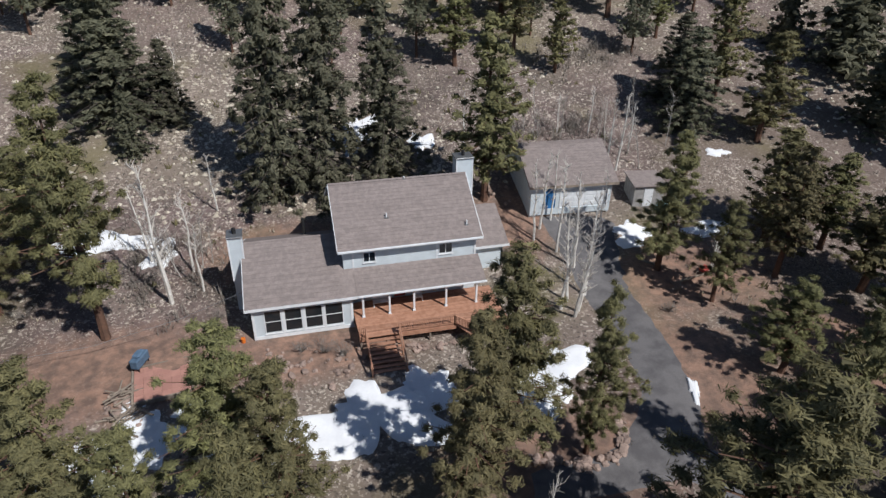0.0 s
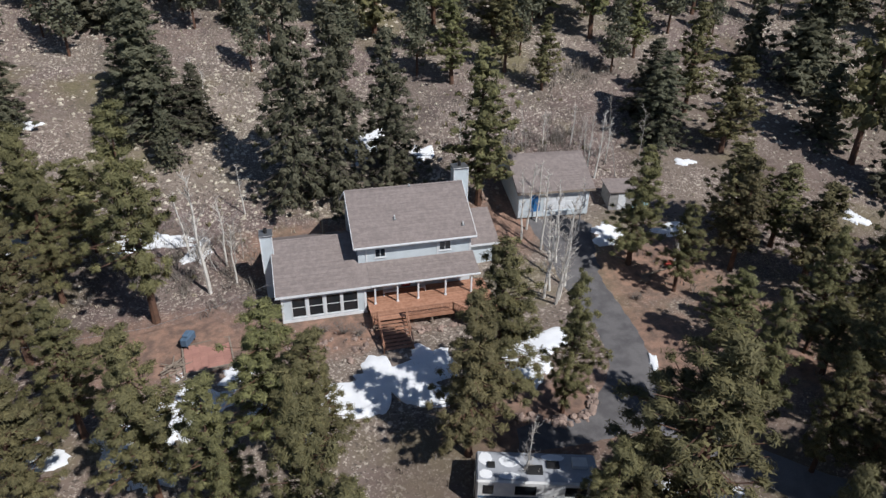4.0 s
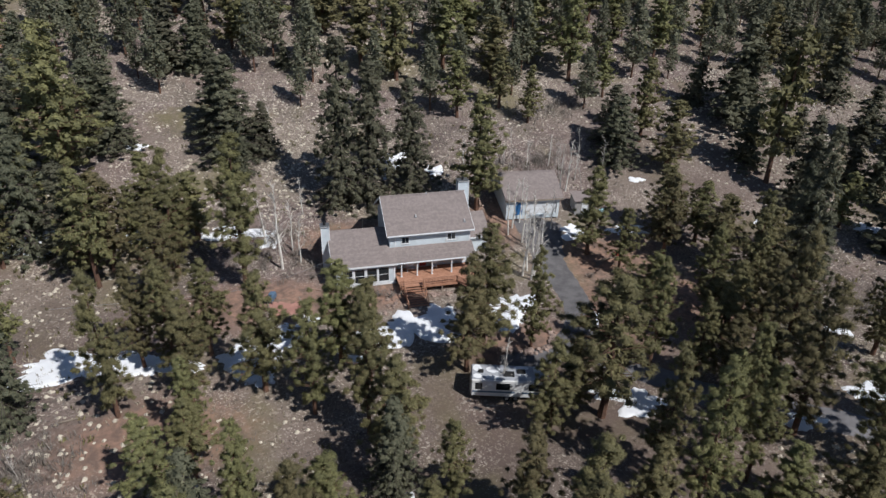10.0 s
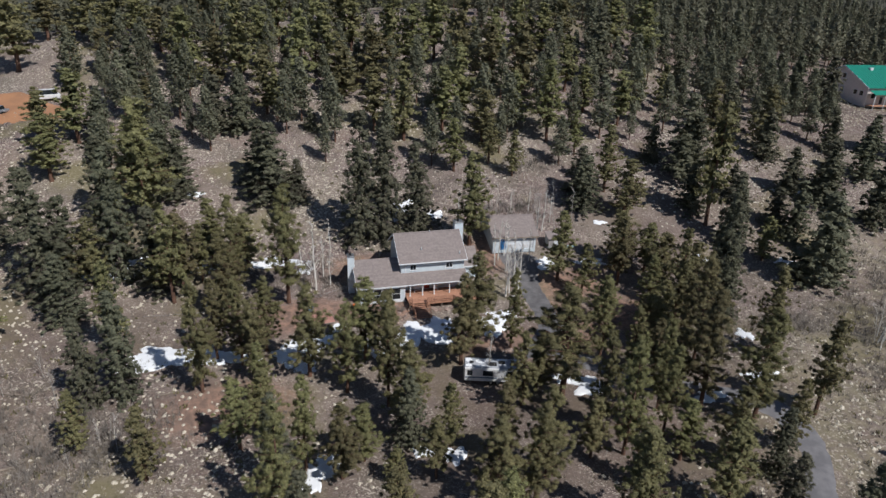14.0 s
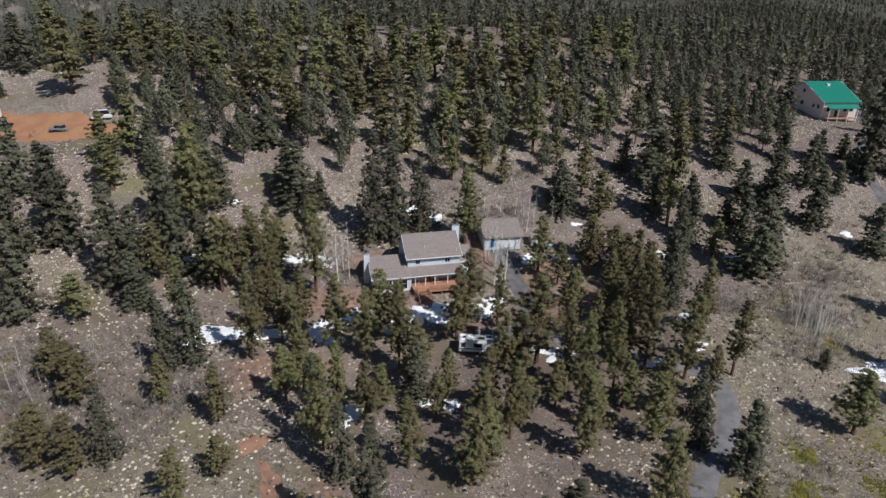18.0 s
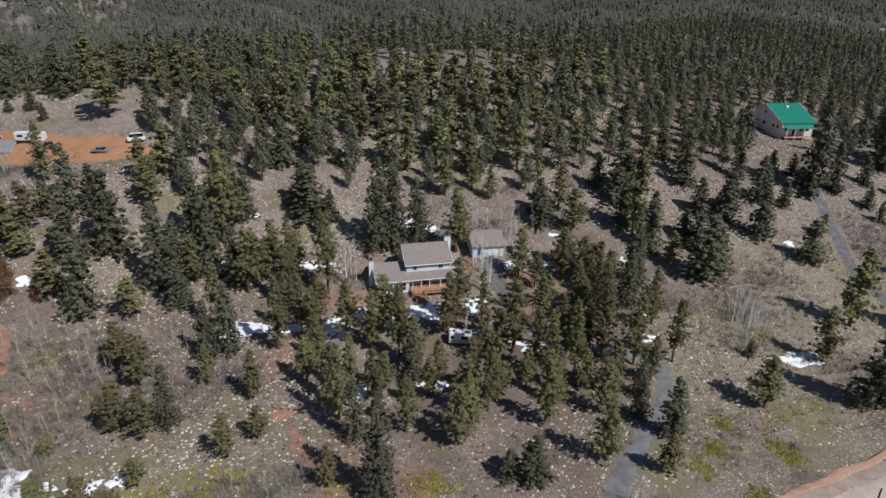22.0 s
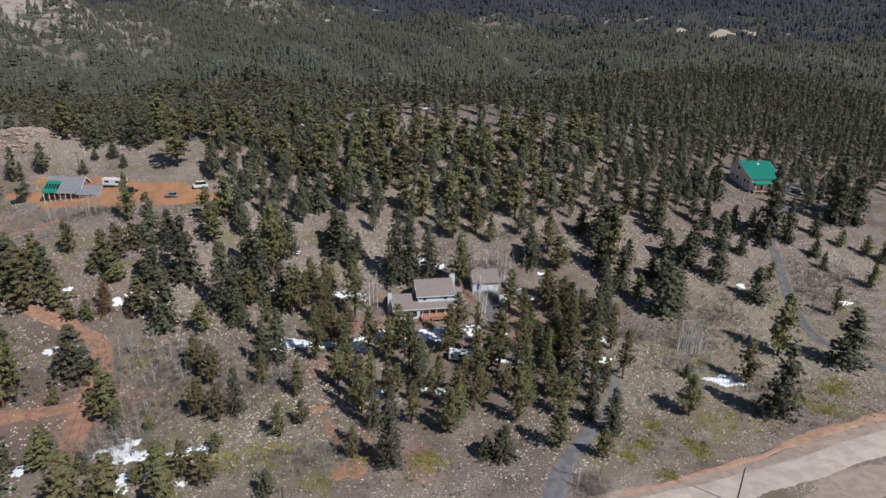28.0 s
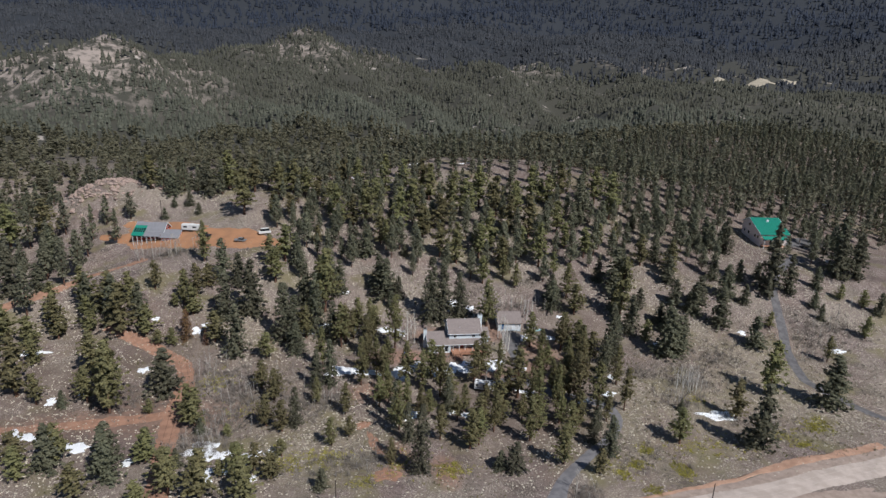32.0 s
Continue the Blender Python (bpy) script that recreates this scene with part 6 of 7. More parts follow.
SPRUCES_A = ((-39.4, -66.7, 5.5, 3.1), (6.3, -63.8, 8.5, 4.1), (3.0, -62.5, 5.4, 3.4), (-16.3, -61.8, 18.6, 4.0), (73.3, -59.7, 19.2, 6.3), (32.2, -59.2, 11.5, 3.7), (-87.3, -58.2, 14.3, 5), (-73.4, -53.9, 5.1, 3.0), (30.3, -53.2, 8.6, 2.7), (-102.1, -52.4, 12.3, 5.0), (-89.8, -50.8, 11.8, 5.1), (-17.9, -48.0, 11.8, 3.4), (33.3, -47.8, 9.4, 2.8), (-82.1, -46.7, 7.5, 3.3), (60.6, -42.5, 3.9, 1.9), (109.9, -40.9, 17.1, 7.5), (-70.9, -39.8, 5.1, 3.5), (-47.1, -37.5, 12.1, 3.0), (-20.2, -36.2, 12.2, 3.8), (-5.1, -32.6, 10.8, 3.7), (-110.8, -22.4, 5.6, 2.2), (46.3, -19.5, 13.4, 4.8),)
SPRUCES_B = ((-42.4, -18.4, 13.0, 3.3), (-84.8, -18.3, 14.6, 6.9), (-38.5, -17.5, 15.4, 3.8), (51.0, -13.2, 21.6, 6.2), (73.0, -9.7, 17.4, 7.2), (76.7, -8.7, 14.6, 5.7), (107.0, -7.3, 11.8, 5.3), (55.8, -6.7, 14.6, 5.7), (82.5, -2.6, 10.8, 4.6), (-68.1, 0.9, 17.8, 5.6), (-49.6, 1.5, 11.5, 5.0), (164, 3.4, 9.1, 3.6), (140.5, 3.8, 6.6, 2.5), (79.9, 4.0, 12.4, 4.6), (65.8, 4.1, 14.7, 5.2), (100.1, 4.4, 15.2, 5.5), (79.0, 8.0, 8.5, 4.1), (-38.2, 8.8, 14.5, 5.0), (-53.7, 8.9, 21.1, 6.6), (141.8, 10.0, 6.9, 3.3), (-50.6, 11.1, 15.0, 4.8), (-43.8, 11.7, 22.2, 4.9),)
SPRUCES_C = ((93.7, 11.8, 12.1, 5.6), (115.9, 14.6, 8.0, 3.6), (63.7, 15.0, 10.0, 5.5), (97.4, 15.7, 11.7, 5.7), (-3.8, 16.3, 24.9, 5.7), (88.4, 16.3, 10.5, 5.7), (0.4, 16.7, 21.2, 5.8), (136.5, 18.5, 16.1, 4.5), (74.7, 17.1, 7.5, 3.8), (128.6, 19.1, 29.0, 7.4), (110.2, 18.5, 13.6, 5.9), (6.9, 18.7, 17.6, 5.3), (41.6, 18.9, 11.6, 5.8), (-110, 19.6, 17, 5.6), (-74.4, 19.7, 17.3, 5.8), (149.5, 19.9, 9.1, 3.8), (-102.4, 20.7, 13.2, 5), (-65.9, 21.7, 20.6, 7.5), (42.4, 23.4, 10.8, 5.9), (-17.7, 23.8, 6.7, 2.6), (-119.3, 23.9, 15.1, 5), (68.1, 25.1, 18.6, 7.7), (-47.6, 26.2, 15.9, 5.3), (172.5, 26.6, 18.6, 5.6),)
SPRUCES_D = ((164.0, 26.8, 20.7, 6.9), (129.0, 27.7, 7.3, 4.2), (121.2, 28.0, 9.3, 3.8), (71.9, 28.2, 13.4, 5.8), (-19.4, 28.4, 15.6, 8.5), (91.2, 28.5, 11.9, 4.8), (-14.4, 29.2, 8.7, 3.7), (111.4, 30.6, 10.8, 4.2), (-36.0, 31.2, 13.8, 5.3), (63.7, 32.0, 11.2, 3.5), (-38.5, 33.0, 13.4, 9.1), (-147.1, 33.3, 18.6, 6.6), (169.7, 33.6, 23.1, 8.2), (-20.8, 34.4, 13.1, 6.7), (-139.7, 36.3, 9.8, 4.7), (-72.1, 37.2, 12.6, 4.8), (-78.3, 40.1, 16.3, 5.1), (92.9, 43.8, 10.4, 5.1), (-51.9, 47.8, 10.6, 6.2), (128.4, 51.5, 16.4, 5.9), (-10.0, 52.6, 5.4, 3.1), (-24.8, 53.9, 11.7, 5.4), (120.2, 53.9, 14.9, 5.0), (-29.4, 54.6, 12.4, 8.6),)
SPRUCES_E = ((118.1, 59.6, 14.1, 4.3), (129.3, 63.3, 6.9, 2.6), (94.5, 71.4, 9.5, 4.3), (106.5, 71.8, 11.4, 4.0), (69.8, 72.7, 19.1, 6.8), (-150.0, 73.1, 17.0, 9.6), (118.8, 73.2, 5.0, 2.7), (-49.5, 73.5, 11.8, 6.0), (-97.3, 95.4, 5.5, 3.5), (-111.7, 95.6, 5.4, 4.8), (-109.5, 104.0, 4.8, 2.8), (-102.8, 104.0, 7.2, 4.4), (-96.0, 112.5, 16.1, 8.3), (-112.0, 113.2, 12.4, 8.6),)
SPRUCES = SPRUCES_A + SPRUCES_B + SPRUCES_C + SPRUCES_D + SPRUCES_E
DEAD_A = ((-78.8, 8.0, 5.6, 3.3), (-85.1, 10.2, 11.5, 5.2), (-86.3, 15.6, 7.5, 4.9),)
DEAD = DEAD_A


def set_for(x, y, close, fair, outer):
    return close if -32 < x < 38 and -48 < y < 10 else fair if -60 < x < 62 and -66 < y < 46 else outer


def near_or_far(x, y, near, far):
    return near * (1.2 if y > -27 else 1.0) if -32 < x < 60 and -50 < y < 12 else far


tree_rng = random.Random(5)
for x, y, h, w in PINES:
    plant("pine_tree", tree_rng.choice(set_for(x, y, CLOSE_PINES, PINE_SET, OUTER_PINES)), x, y, h,
          "tall olive-green pine with a bare reddish trunk" if h > 13 else "olive-green pine with a loose rounded crown", "pines", tree_rng,
          min(1.8, max(0.78, w / (near_or_far(x, y, 0.30, 0.285) * h))))
for x, y, h, w in SPRUCES:
    plant("spruce_tree", tree_rng.choice(set_for(x, y, SPRUCE_SET, SPRUCE_SET, OUTER_SPRUCES)), x, y, h,
          "tall dark spruce with a dense pointed crown" if h > 12 else "small dark grey-green spruce", "spruces", tree_rng,
          min(1.8, max(0.75, w / (near_or_far(x, y, 0.30, 0.265) * h))))
for x, y, h, w in DEAD:
    plant("dead_spruce", DEAD_SET[0], x, y, h, "dead spruce with rusty brown needles", "dead trees", tree_rng, 1.1)


# ---- bare aspens ----
def aspen_meshes(seed):
    rng = random.Random(seed)
    bm = bmesh.new()
    pts = [(0, 0, -0.3)]
    x = y = 0.0
    for k in range(1, 7):
        x += rng.uniform(-0.16, 0.16)
        y += rng.uniform(-0.16, 0.16)
        pts.append((x, y, k * 1.6))
    tube(bm, pts, [0.145, 0.125, 0.105, 0.085, 0.062, 0.04, 0.015], 6)
    tw = bmesh.new()
    for k in range(34):
        z = rng.uniform(2.4, 9.3)
        i = min(int(z / 1.6), 5)
        f = z / 1.6 - i
        p = Vector(pts[i]).lerp(Vector(pts[i + 1]), min(max(f, 0), 1))
        a, ln = rng.uniform(0, math.tau), rng.uniform(0.8, 2.1) * (1.15 - z / 13)
        q = p + Vector((math.cos(a) * ln * 0.6, math.sin(a) * ln * 0.6, ln * 0.75))
        tube(tw, [p, p.lerp(q, 0.5) + Vector((0, 0, 0.06)), q], [0.036, 0.024, 0.011], 3)
        for _ in range(4):
            b = p.lerp(q, rng.uniform(0.3, 1))
            c = b + Vector((rng.uniform(-.3, .3), rng.uniform(-.3, .3), rng.uniform(0.1, .5)))
            tube(tw, [b, c], [0.017, 0.009], 3)
    out = []
    for nm, b, mt in (("trunk", bm, M_ASPEN), ("crown", tw, M_PALETWIG)):
        me = bpy.data.meshes.new(nm)
        b.to_mesh(me)
        b.free()
        me.materials.append(mt)
        out.append((nm, me))
    return out


ASPEN_SET = [aspen_meshes(s) for s in range(70, 75)]


def aspen(x, y, h, rng, tilt=0.0):
    t = empty("bare_aspen")
    s = h / 9.6
    t.matrix_basis = (Matrix.Translation((x, y, land(x, y))) @ Matrix.Rotation(rng.uniform(0, math.tau), 4, "Z")
                      @ Matrix.Rotation(radians(tilt + rng.uniform(-4, 4)), 4, "X") @ Matrix.Diagonal((s * 1.1, s * 1.1, s, 1)))
    for nm, me in rng.choice(ASPEN_SET):
        o = new(nm, me)
        o.parent = t
    tagged(t, "leafless pale-barked aspen with thin twigs", "tree", "bare aspens")


asp = random.Random(9)
for x, y, h in ((19.4, 6.9, 7.7), (19.9, 3.9, 8.5), (18.5, -2.0, 8.2), (20.2, -1.7, 9.2), (20.8, 7.7, 6.8), (18.4, 5.7, 7.5), (20.7, 1.7, 9.1), (24.9, 5.7, 6.3), (-13.1, 4.2, 12.0), (-11.6, 7.6, 7.1), (-9.7, 15.0, 5.6),
                (-15.0, 9.1, 7.1), (-10.7, 5.1, 6.3), (30.6, 13.8, 8.1), (30.1, 14.8, 7.0), (33.2, 16.3, 5.6), (26.5, 20.4, 4.5), (30.0, 19.8, 5.1), (15.9, 21.0, 5.6), (-14.7, 32.1, 7.2), (-13.5, 31.0, 6.6), (32.6, -1.1, 4.6),
                (8.0, -22.3, 7), (33, -0.9, 5), (-20.5, 30, 7), (-21.5, 29, 6)):
    aspen(x, y, h, asp)
for x, y, tilt in ((18.3, -4.0, 14), (18.8, -3.4, 12), (17.6, -2.8, -9)):
    aspen(x, y, 9.5, asp, tilt)
for k in range(16):
    aspen(69.5 + 4.2 * math.sin(k * 2.4) * (0.3 + 0.045 * k), -30.5 + 3.6 * math.cos(k * 2.4) * (0.3 + 0.045 * k), 6.2 + 0.9 * math.sin(k * 1.7), asp)


# ---- groves of slim bare saplings ----
def sapling_mesh(seed):
    rng = random.Random(seed)
    bm = bmesh.new()
    top = Vector((rng.uniform(-.5, .5), rng.uniform(-.5, .5), 6))
    tube(bm, [(0, 0, -0.2), top * 0.5 + Vector((rng.uniform(-.2, .2), rng.uniform(-.2, .2), 0)), top], [0.055, 0.042, 0.012], 4)
    for _ in range(22):
        b = top * rng.uniform(0.3, 0.98)
        a, ln = rng.uniform(0, math.tau), rng.uniform(0.5, 1.5)
        q = b + Vector((math.cos(a) * 0.55, math.sin(a) * 0.55, 0.8)) * ln
        tube(bm, [b, q], [0.018, 0.006], 3)
        for _ in range(2):
            c = b.lerp(q, rng.uniform(0.3, 0.9))
            tube(bm, [c, c + Vector((rng.uniform(-.4, .4), rng.uniform(-.4, .4), rng.uniform(.1, .5)))], [0.01, 0.004], 3)
    me = bpy.data.meshes.new("bare_sapling")
    bm.to_mesh(me)
    bm.free()
    me.materials.append(M_SAPLING)
    return me


M_SAPLING = plain("sapling_bark", (0.50, 0.47, 0.43), (0.36, 0.33, 0.30), 2.0, 0.9, bump=0, vary=0.25)
SAPLINGS = [sapling_mesh(s) for s in range(90, 96)]
for cx, cy, rx, ry, n, h in ((70, -30, 5, 5, 12, 7.0), (61, -38, 4, 4, 8, 6.0), (-62, -18, 12, 10, 34, 5.0), (-75, -9, 4, 5, 12, 5.5), (-66, -36, 7, 7, 14, 4.5), (19, -74, 3.5, 3, 12, 4.5),
                             (-104, 64, 13, 2.5, 26, 7), (118, -13, 10, 8, 10, 5), (140, 2, 12, 6, 9, 5), (-39, -25, 4, 3, 7, 4.5), (-14, 8, 4, 4, 8, 4.5), (25, 21, 6, 3, 8, 4.5),
                             (33, 16, 4, 3, 7, 5), (-36, -58, 8, 6, 9, 4), (-70, -46, 7, 5, 12, 4.5)):
    for _ in range(n):
        x, y = cx + asp.gauss(0, 0.6) * rx, cy + asp.gauss(0, 0.6) * ry
        if not off_drives(x, y, 2.3):
            continue
        o = new("bare_sapling", asp.choice(SAPLINGS))
        k = h / 6 * asp.uniform(0.7, 1.25)
        o.matrix_basis = (Matrix.Translation((x, y, land(x, y))) @ Matrix.Rotation(asp.uniform(0, math.tau), 4, "Z")
                          @ Matrix.Rotation(radians(asp.gauss(0, 6)), 4, "X") @ Matrix.Diagonal((k, k, k, 1)))
        tagged(o, "slim leafless aspen sapling with grey twigs", "tree", "bare saplings")


# ---- woods: the trees past the counted ones ----
def low_tree(seed, leaves, leaf, kind):
    rng = np.random.default_rng(seed)
    z = np.sort(1 - (1 - rng.uniform(0.07 if kind == "spruce" else 0.2, 1, leaves)) ** 0.85 * 0.93)
    if kind == "spruce":
        r = 1.95 * (1 - z) ** 0.75 + 0.05
    else:
        k = np.clip((z - 0.16) / 0.84, 0, 1)
        r = 1.9 * (0.5 + 0.5 * np.sin(np.minimum(k / 0.35, 1) * 1.57)) * (1 - 0.85 * (np.maximum(0, k - 0.3) / 0.7) ** 1.4) + 0.04
    a = rng.uniform(0, math.tau, leaves)
    rad = r * (0.72 + 0.28 * np.sin(a * 3 + z * 23 + seed)) * np.sqrt(rng.uniform(0.1, 1, leaves))
    c = np.stack([rad * np.cos(a), rad * np.sin(a), z * 10 - 0.2], 1)
    o = np.stack([np.cos(a), np.sin(a), np.full(leaves, -0.1 if kind == "spruce" else 0.35)], 1)
    return sprays(rng, c, o, np.full(leaves, 0.12), 1, leaf, leaf * 0.62)


def cone_tree(seed, sides=5, tiers=3):
    rng = np.random.default_rng(seed)
    v, f = [], []
    for z0, z1, r in ((0.8, 5.6, 1.75), (3.4, 8.0, 1.35), (6.0, 10.2, 0.9)) if tiers == 3 else ((0.6, 7.0, 1.8), (4.4, 10.2, 1.15)):
        a0 = rng.uniform(0, 6)
        k = len(v)
        for i in range(sides):
            a = a0 + i * math.tau / sides
            q = r * rng.uniform(0.65, 1.25)
            v.append((q * math.cos(a), q * math.sin(a), z0 + rng.uniform(-0.5, 0.5)))
        v.append((rng.uniform(-.15, .15), rng.uniform(-.15, .15), z1))
        f += [(k + i, k + (i + 1) % sides, k + sides) for i in range(sides)]
    return np.array(v), np.array(f)


def strew(name, places, templates, material, label):
    """Many trees in one mesh: places are x, y, height, width."""
    rng = np.random.default_rng(len(places))
    vs, fs, n = [], [], 0
    pick = rng.integers(0, len(templates), len(places))
    turn = rng.uniform(0, math.tau, len(places))
    for (x, y, z, h, w), k, a in zip(places, pick, turn):
        v, f = templates[k]
        c, s = math.cos(a) * w / 10, math.sin(a) * w / 10
        q = np.empty_like(v)
        q[:, 0], q[:, 1], q[:, 2] = v[:, 0] * c - v[:, 1] * s + x, v[:, 0] * s + v[:, 1] * c + y, v[:, 2] * h / 10 + z
        vs.append(q)
        fs.append(f + n)
        n += len(v)
    me = quick_mesh(name, np.concatenate(vs), np.concatenate(fs), material)
    return tagged(new(name, me), label, "woods", kind="stuff")


def strew_trunks(places):
    vs, fs, n = [], [], 0
    ring = np.array([(math.cos(k * math.tau / 3), math.sin(k * math.tau / 3)) for k in range(3)])
    for x, y, z, h, w in places:
        r = 0.017 * h
        lo = np.column_stack([ring * r + (x, y), np.full(3, z - 0.4)])
        hi = np.column_stack([ring * r * 0.35 + (x, y), np.full(3, z + h * 0.8)])
        vs.append(np.concatenate([lo, hi]))
        fs.append(np.array([(0, 1, 4, 3), (1, 2, 5, 4), (2, 0, 3, 5)]) + n)
        n += 6
    me = quick_mesh("woods_trunks", np.concatenate(vs), np.concatenate(fs), M_BARK)
    return tagged(new("woods_trunks", me), "slim brown trunks of the hillside pines", "woods", kind="stuff")


KNOWN = np.array([(x, y) for x, y, h, w in PINES + SPRUCES + DEAD])
CLEAR = ((-94, 66, 40, 22, -12), (157, 66, 20, 15, -10), (140, 48, 30, 12, 54), (4, 3, 22, 12, 0), (30, 11, 16, 10, 0), (-3, 62, 9, 5, 0), (-22, 40, 14, 9, 0), (-143, 112, 20, 12, 0), (14, 52, 6, 5, 0), (52, 24, 20, 7, 0))


def open_ground(x, y):
    for cx, cy, rx, ry, turn in CLEAR:
        c, s = math.cos(radians(-turn)), math.sin(radians(-turn))
        u, v = (x - cx) * c - (y - cy) * s, (x - cx) * s + (y - cy) * c
        if (u / rx) ** 2 + (v / ry) ** 2 < 1:
            return True
    return False


# the lower edge of the closed woods on the hill
WOODS_X = (-132, -125, -88, -48, -7, 37, 85, 145, 220, 300)
WOODS_Y = (60, 112, 110, 101, 100, 97, 95, 97, 74, 46)


def hill_places():
    rng = random.Random(21)
    got, cell = [], {}
    for _ in range(34000):
        x, y = rng.uniform(-230, 400), rng.uniform(-85, 340)
        right = step(60, 200, np.float64(x))
        gap = 8.2 - 1.6 * right - 0.9 * step(150, 220, np.float64(y))
        if x > -132 and y < np.interp(x, WOODS_X, WOODS_Y) or x > 215 and y < 30:
            continue
        if y < 30 and rng.random() > 0.4:
            continue
        if open_ground(x, y) or np.min(np.hypot(KNOWN[:, 0] - x, KNOWN[:, 1] - y)) < (3.8 if y > 62 else 5.2):
            continue
        if x > 100 and abs(x - (np.interp(y, [-60, -10, 20, 45], [125, 118, 131, 160]))) < 4 and y < 50:
            continue
        thin = 0.5 + 0.5 * math.sin(x * 0.045 + 1.7 * math.sin(y * 0.03)) * math.sin(y * 0.06 + x * 0.02)
        if x < -60 and y > 140:
            gap = 4.6
        if y < 135 and x < 90 and rng.random() > 0.55 + 0.6 * thin:
            continue
        i, j = int(x // 8), int(y // 8)
        if any(math.hypot(a - x, b - y) < gap for di in (-1, 0, 1) for dj in (-1, 0, 1) for a, b in cell.get((i + di, j + dj), ())):
            continue
        cell.setdefault((i, j), []).append((x, y))
        h = rng.uniform(12.5, 19.0) * (0.65 if rng.random() < 0.2 else 1)
        got.append((x, y, land(x, y) - 0.1, h, min(h, 14.0) * rng.uniform(0.95, 1.4)))
    return got


def fill_places():
    """The lesser trees that stand between the larger ones below the closed woods."""
    rng = random.Random(77)
    got = []
    for _ in range(3400):
        x, y = rng.uniform(-62, 190), rng.uniform(34, 122)
        if y > np.interp(x, WOODS_X, WOODS_Y) or open_ground(x, y) or rng.random() > step(30, 58, np.float64(y)):
            continue
        if abs(x - np.interp(y, [20, 45, 60], [131, 160, 172])) < 6:
            continue
        if np.min(np.hypot(KNOWN[:, 0] - x, KNOWN[:, 1] - y)) < 4.6 or any(math.hypot(a - x, b - y) < 6.2 for a, b, *_ in got):
            continue
        h = rng.uniform(8.5, 15.5)
        got.append((x, y, land(x, y) - 0.1, h, h * rng.uniform(0.95, 1.35)))
    return got


HILL = hill_places()
FILL = fill_places()
FRONT = [p for p in HILL if p[1] < 66]
BEHIND = [p for p in HILL if p[1] >= 66]
FINE_PINES = [low_tree(300 + k, 470, 0.68, "pine") for k in range(4)]
LOW_PINES = [low_tree(200 + k, 210, 0.88, "pine") for k in range(6)]
LOW_SPRUCES = [low_tree(220 + k, 210, 0.84, "spruce") for k in range(5)]
CLEARING_PINES = [low_tree(340 + k, 1300, 0.4, "pine") for k in range(5)]
strew("clearing_pines", FILL, CLEARING_PINES, M_WOODS, "scattered pines on the slope behind the house")
strew("field_pines", FRONT, FINE_PINES, M_WOODS, "scattered pines on the dry outer slopes")
strew("hill_pines", [p for k, p in enumerate(BEHIND) if k % 3], LOW_PINES, M_WOODS, "sunlit pines standing over the hillside")
strew("hill_spruces", [p for k, p in enumerate(BEHIND) if k % 3 == 0], LOW_SPRUCES, M_SPRUCE, "dark spruces standing among the hillside pines")
strew_trunks(HILL + FILL)


def far_places(count, d0, d1, grow, seed):
    rng = random.Random(seed)
    got = []
    for _ in range(count):
        d = math.sqrt(rng.uniform(d0 * d0, d1 * d1))
        a = radians(rng.uniform(-40, 56))
        x, y = -34 + d * math.sin(a), -189 + d * math.cos(a)
        if not (GX[0] < x < GX[-1] and GY[0] < y < GY[-1]) or (y < 330 and -225 < x < 395):
            continue
        deg = math.degrees(a)
        if 820 < x < 1230 and abs(y - np.interp(x, [820, 900, 1040, 1180, 1230], [1290, 1308, 1362, 1450, 1490])) < 24:
            continue
        rocky = max(1.9 * math.exp(-((deg + 20.8) / 6.0) ** 2 - ((d - 1250) / 150) ** 2), 0.7 * math.exp(-((deg + 3.5) / 4) ** 2 - ((d - 1680) / 110) ** 2),
                    0.8 * math.exp(-((deg - 9) / 8) ** 2 - ((d - 1740) / 70) ** 2))
        if rng.random() < rocky * 0.34 or math.sin(x / 47 + 2 * math.sin(y / 90)) * math.sin(y / 61 + x / 130) > 0.93 - 0.25 * rng.random():
            continue
        h = rng.uniform(9, 15) * grow
        got.append((x, y, land(x, y) - 0.5, h, h * rng.uniform(1.5, 2.0)))
    return got


MID = [low_tree(240 + k, 64, 1.6, "pine") for k in range(3)] + [low_tree(250 + k, 64, 1.5, "spruce") for k in range(2)]
CONES = [cone_tree(260 + k) for k in range(6)]
SPIRES = [cone_tree(280 + k, 4, 2) for k in range(5)]
strew("valley_woods", far_places(5200, 330, 900, 0.95, 31), MID, M_VALLEY, "dense pine woods below the hill crest")
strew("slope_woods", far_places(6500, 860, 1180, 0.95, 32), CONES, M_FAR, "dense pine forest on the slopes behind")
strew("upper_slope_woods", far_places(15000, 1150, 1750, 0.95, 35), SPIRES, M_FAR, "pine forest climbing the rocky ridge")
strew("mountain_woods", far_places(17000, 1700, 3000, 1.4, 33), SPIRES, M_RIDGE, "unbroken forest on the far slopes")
strew("ridge_woods", far_places(8000, 2900, 4500, 2.2, 34), SPIRES, M_DISTANT, "forest on the farthest mountains, toned dark blue for cloud shade and haze")


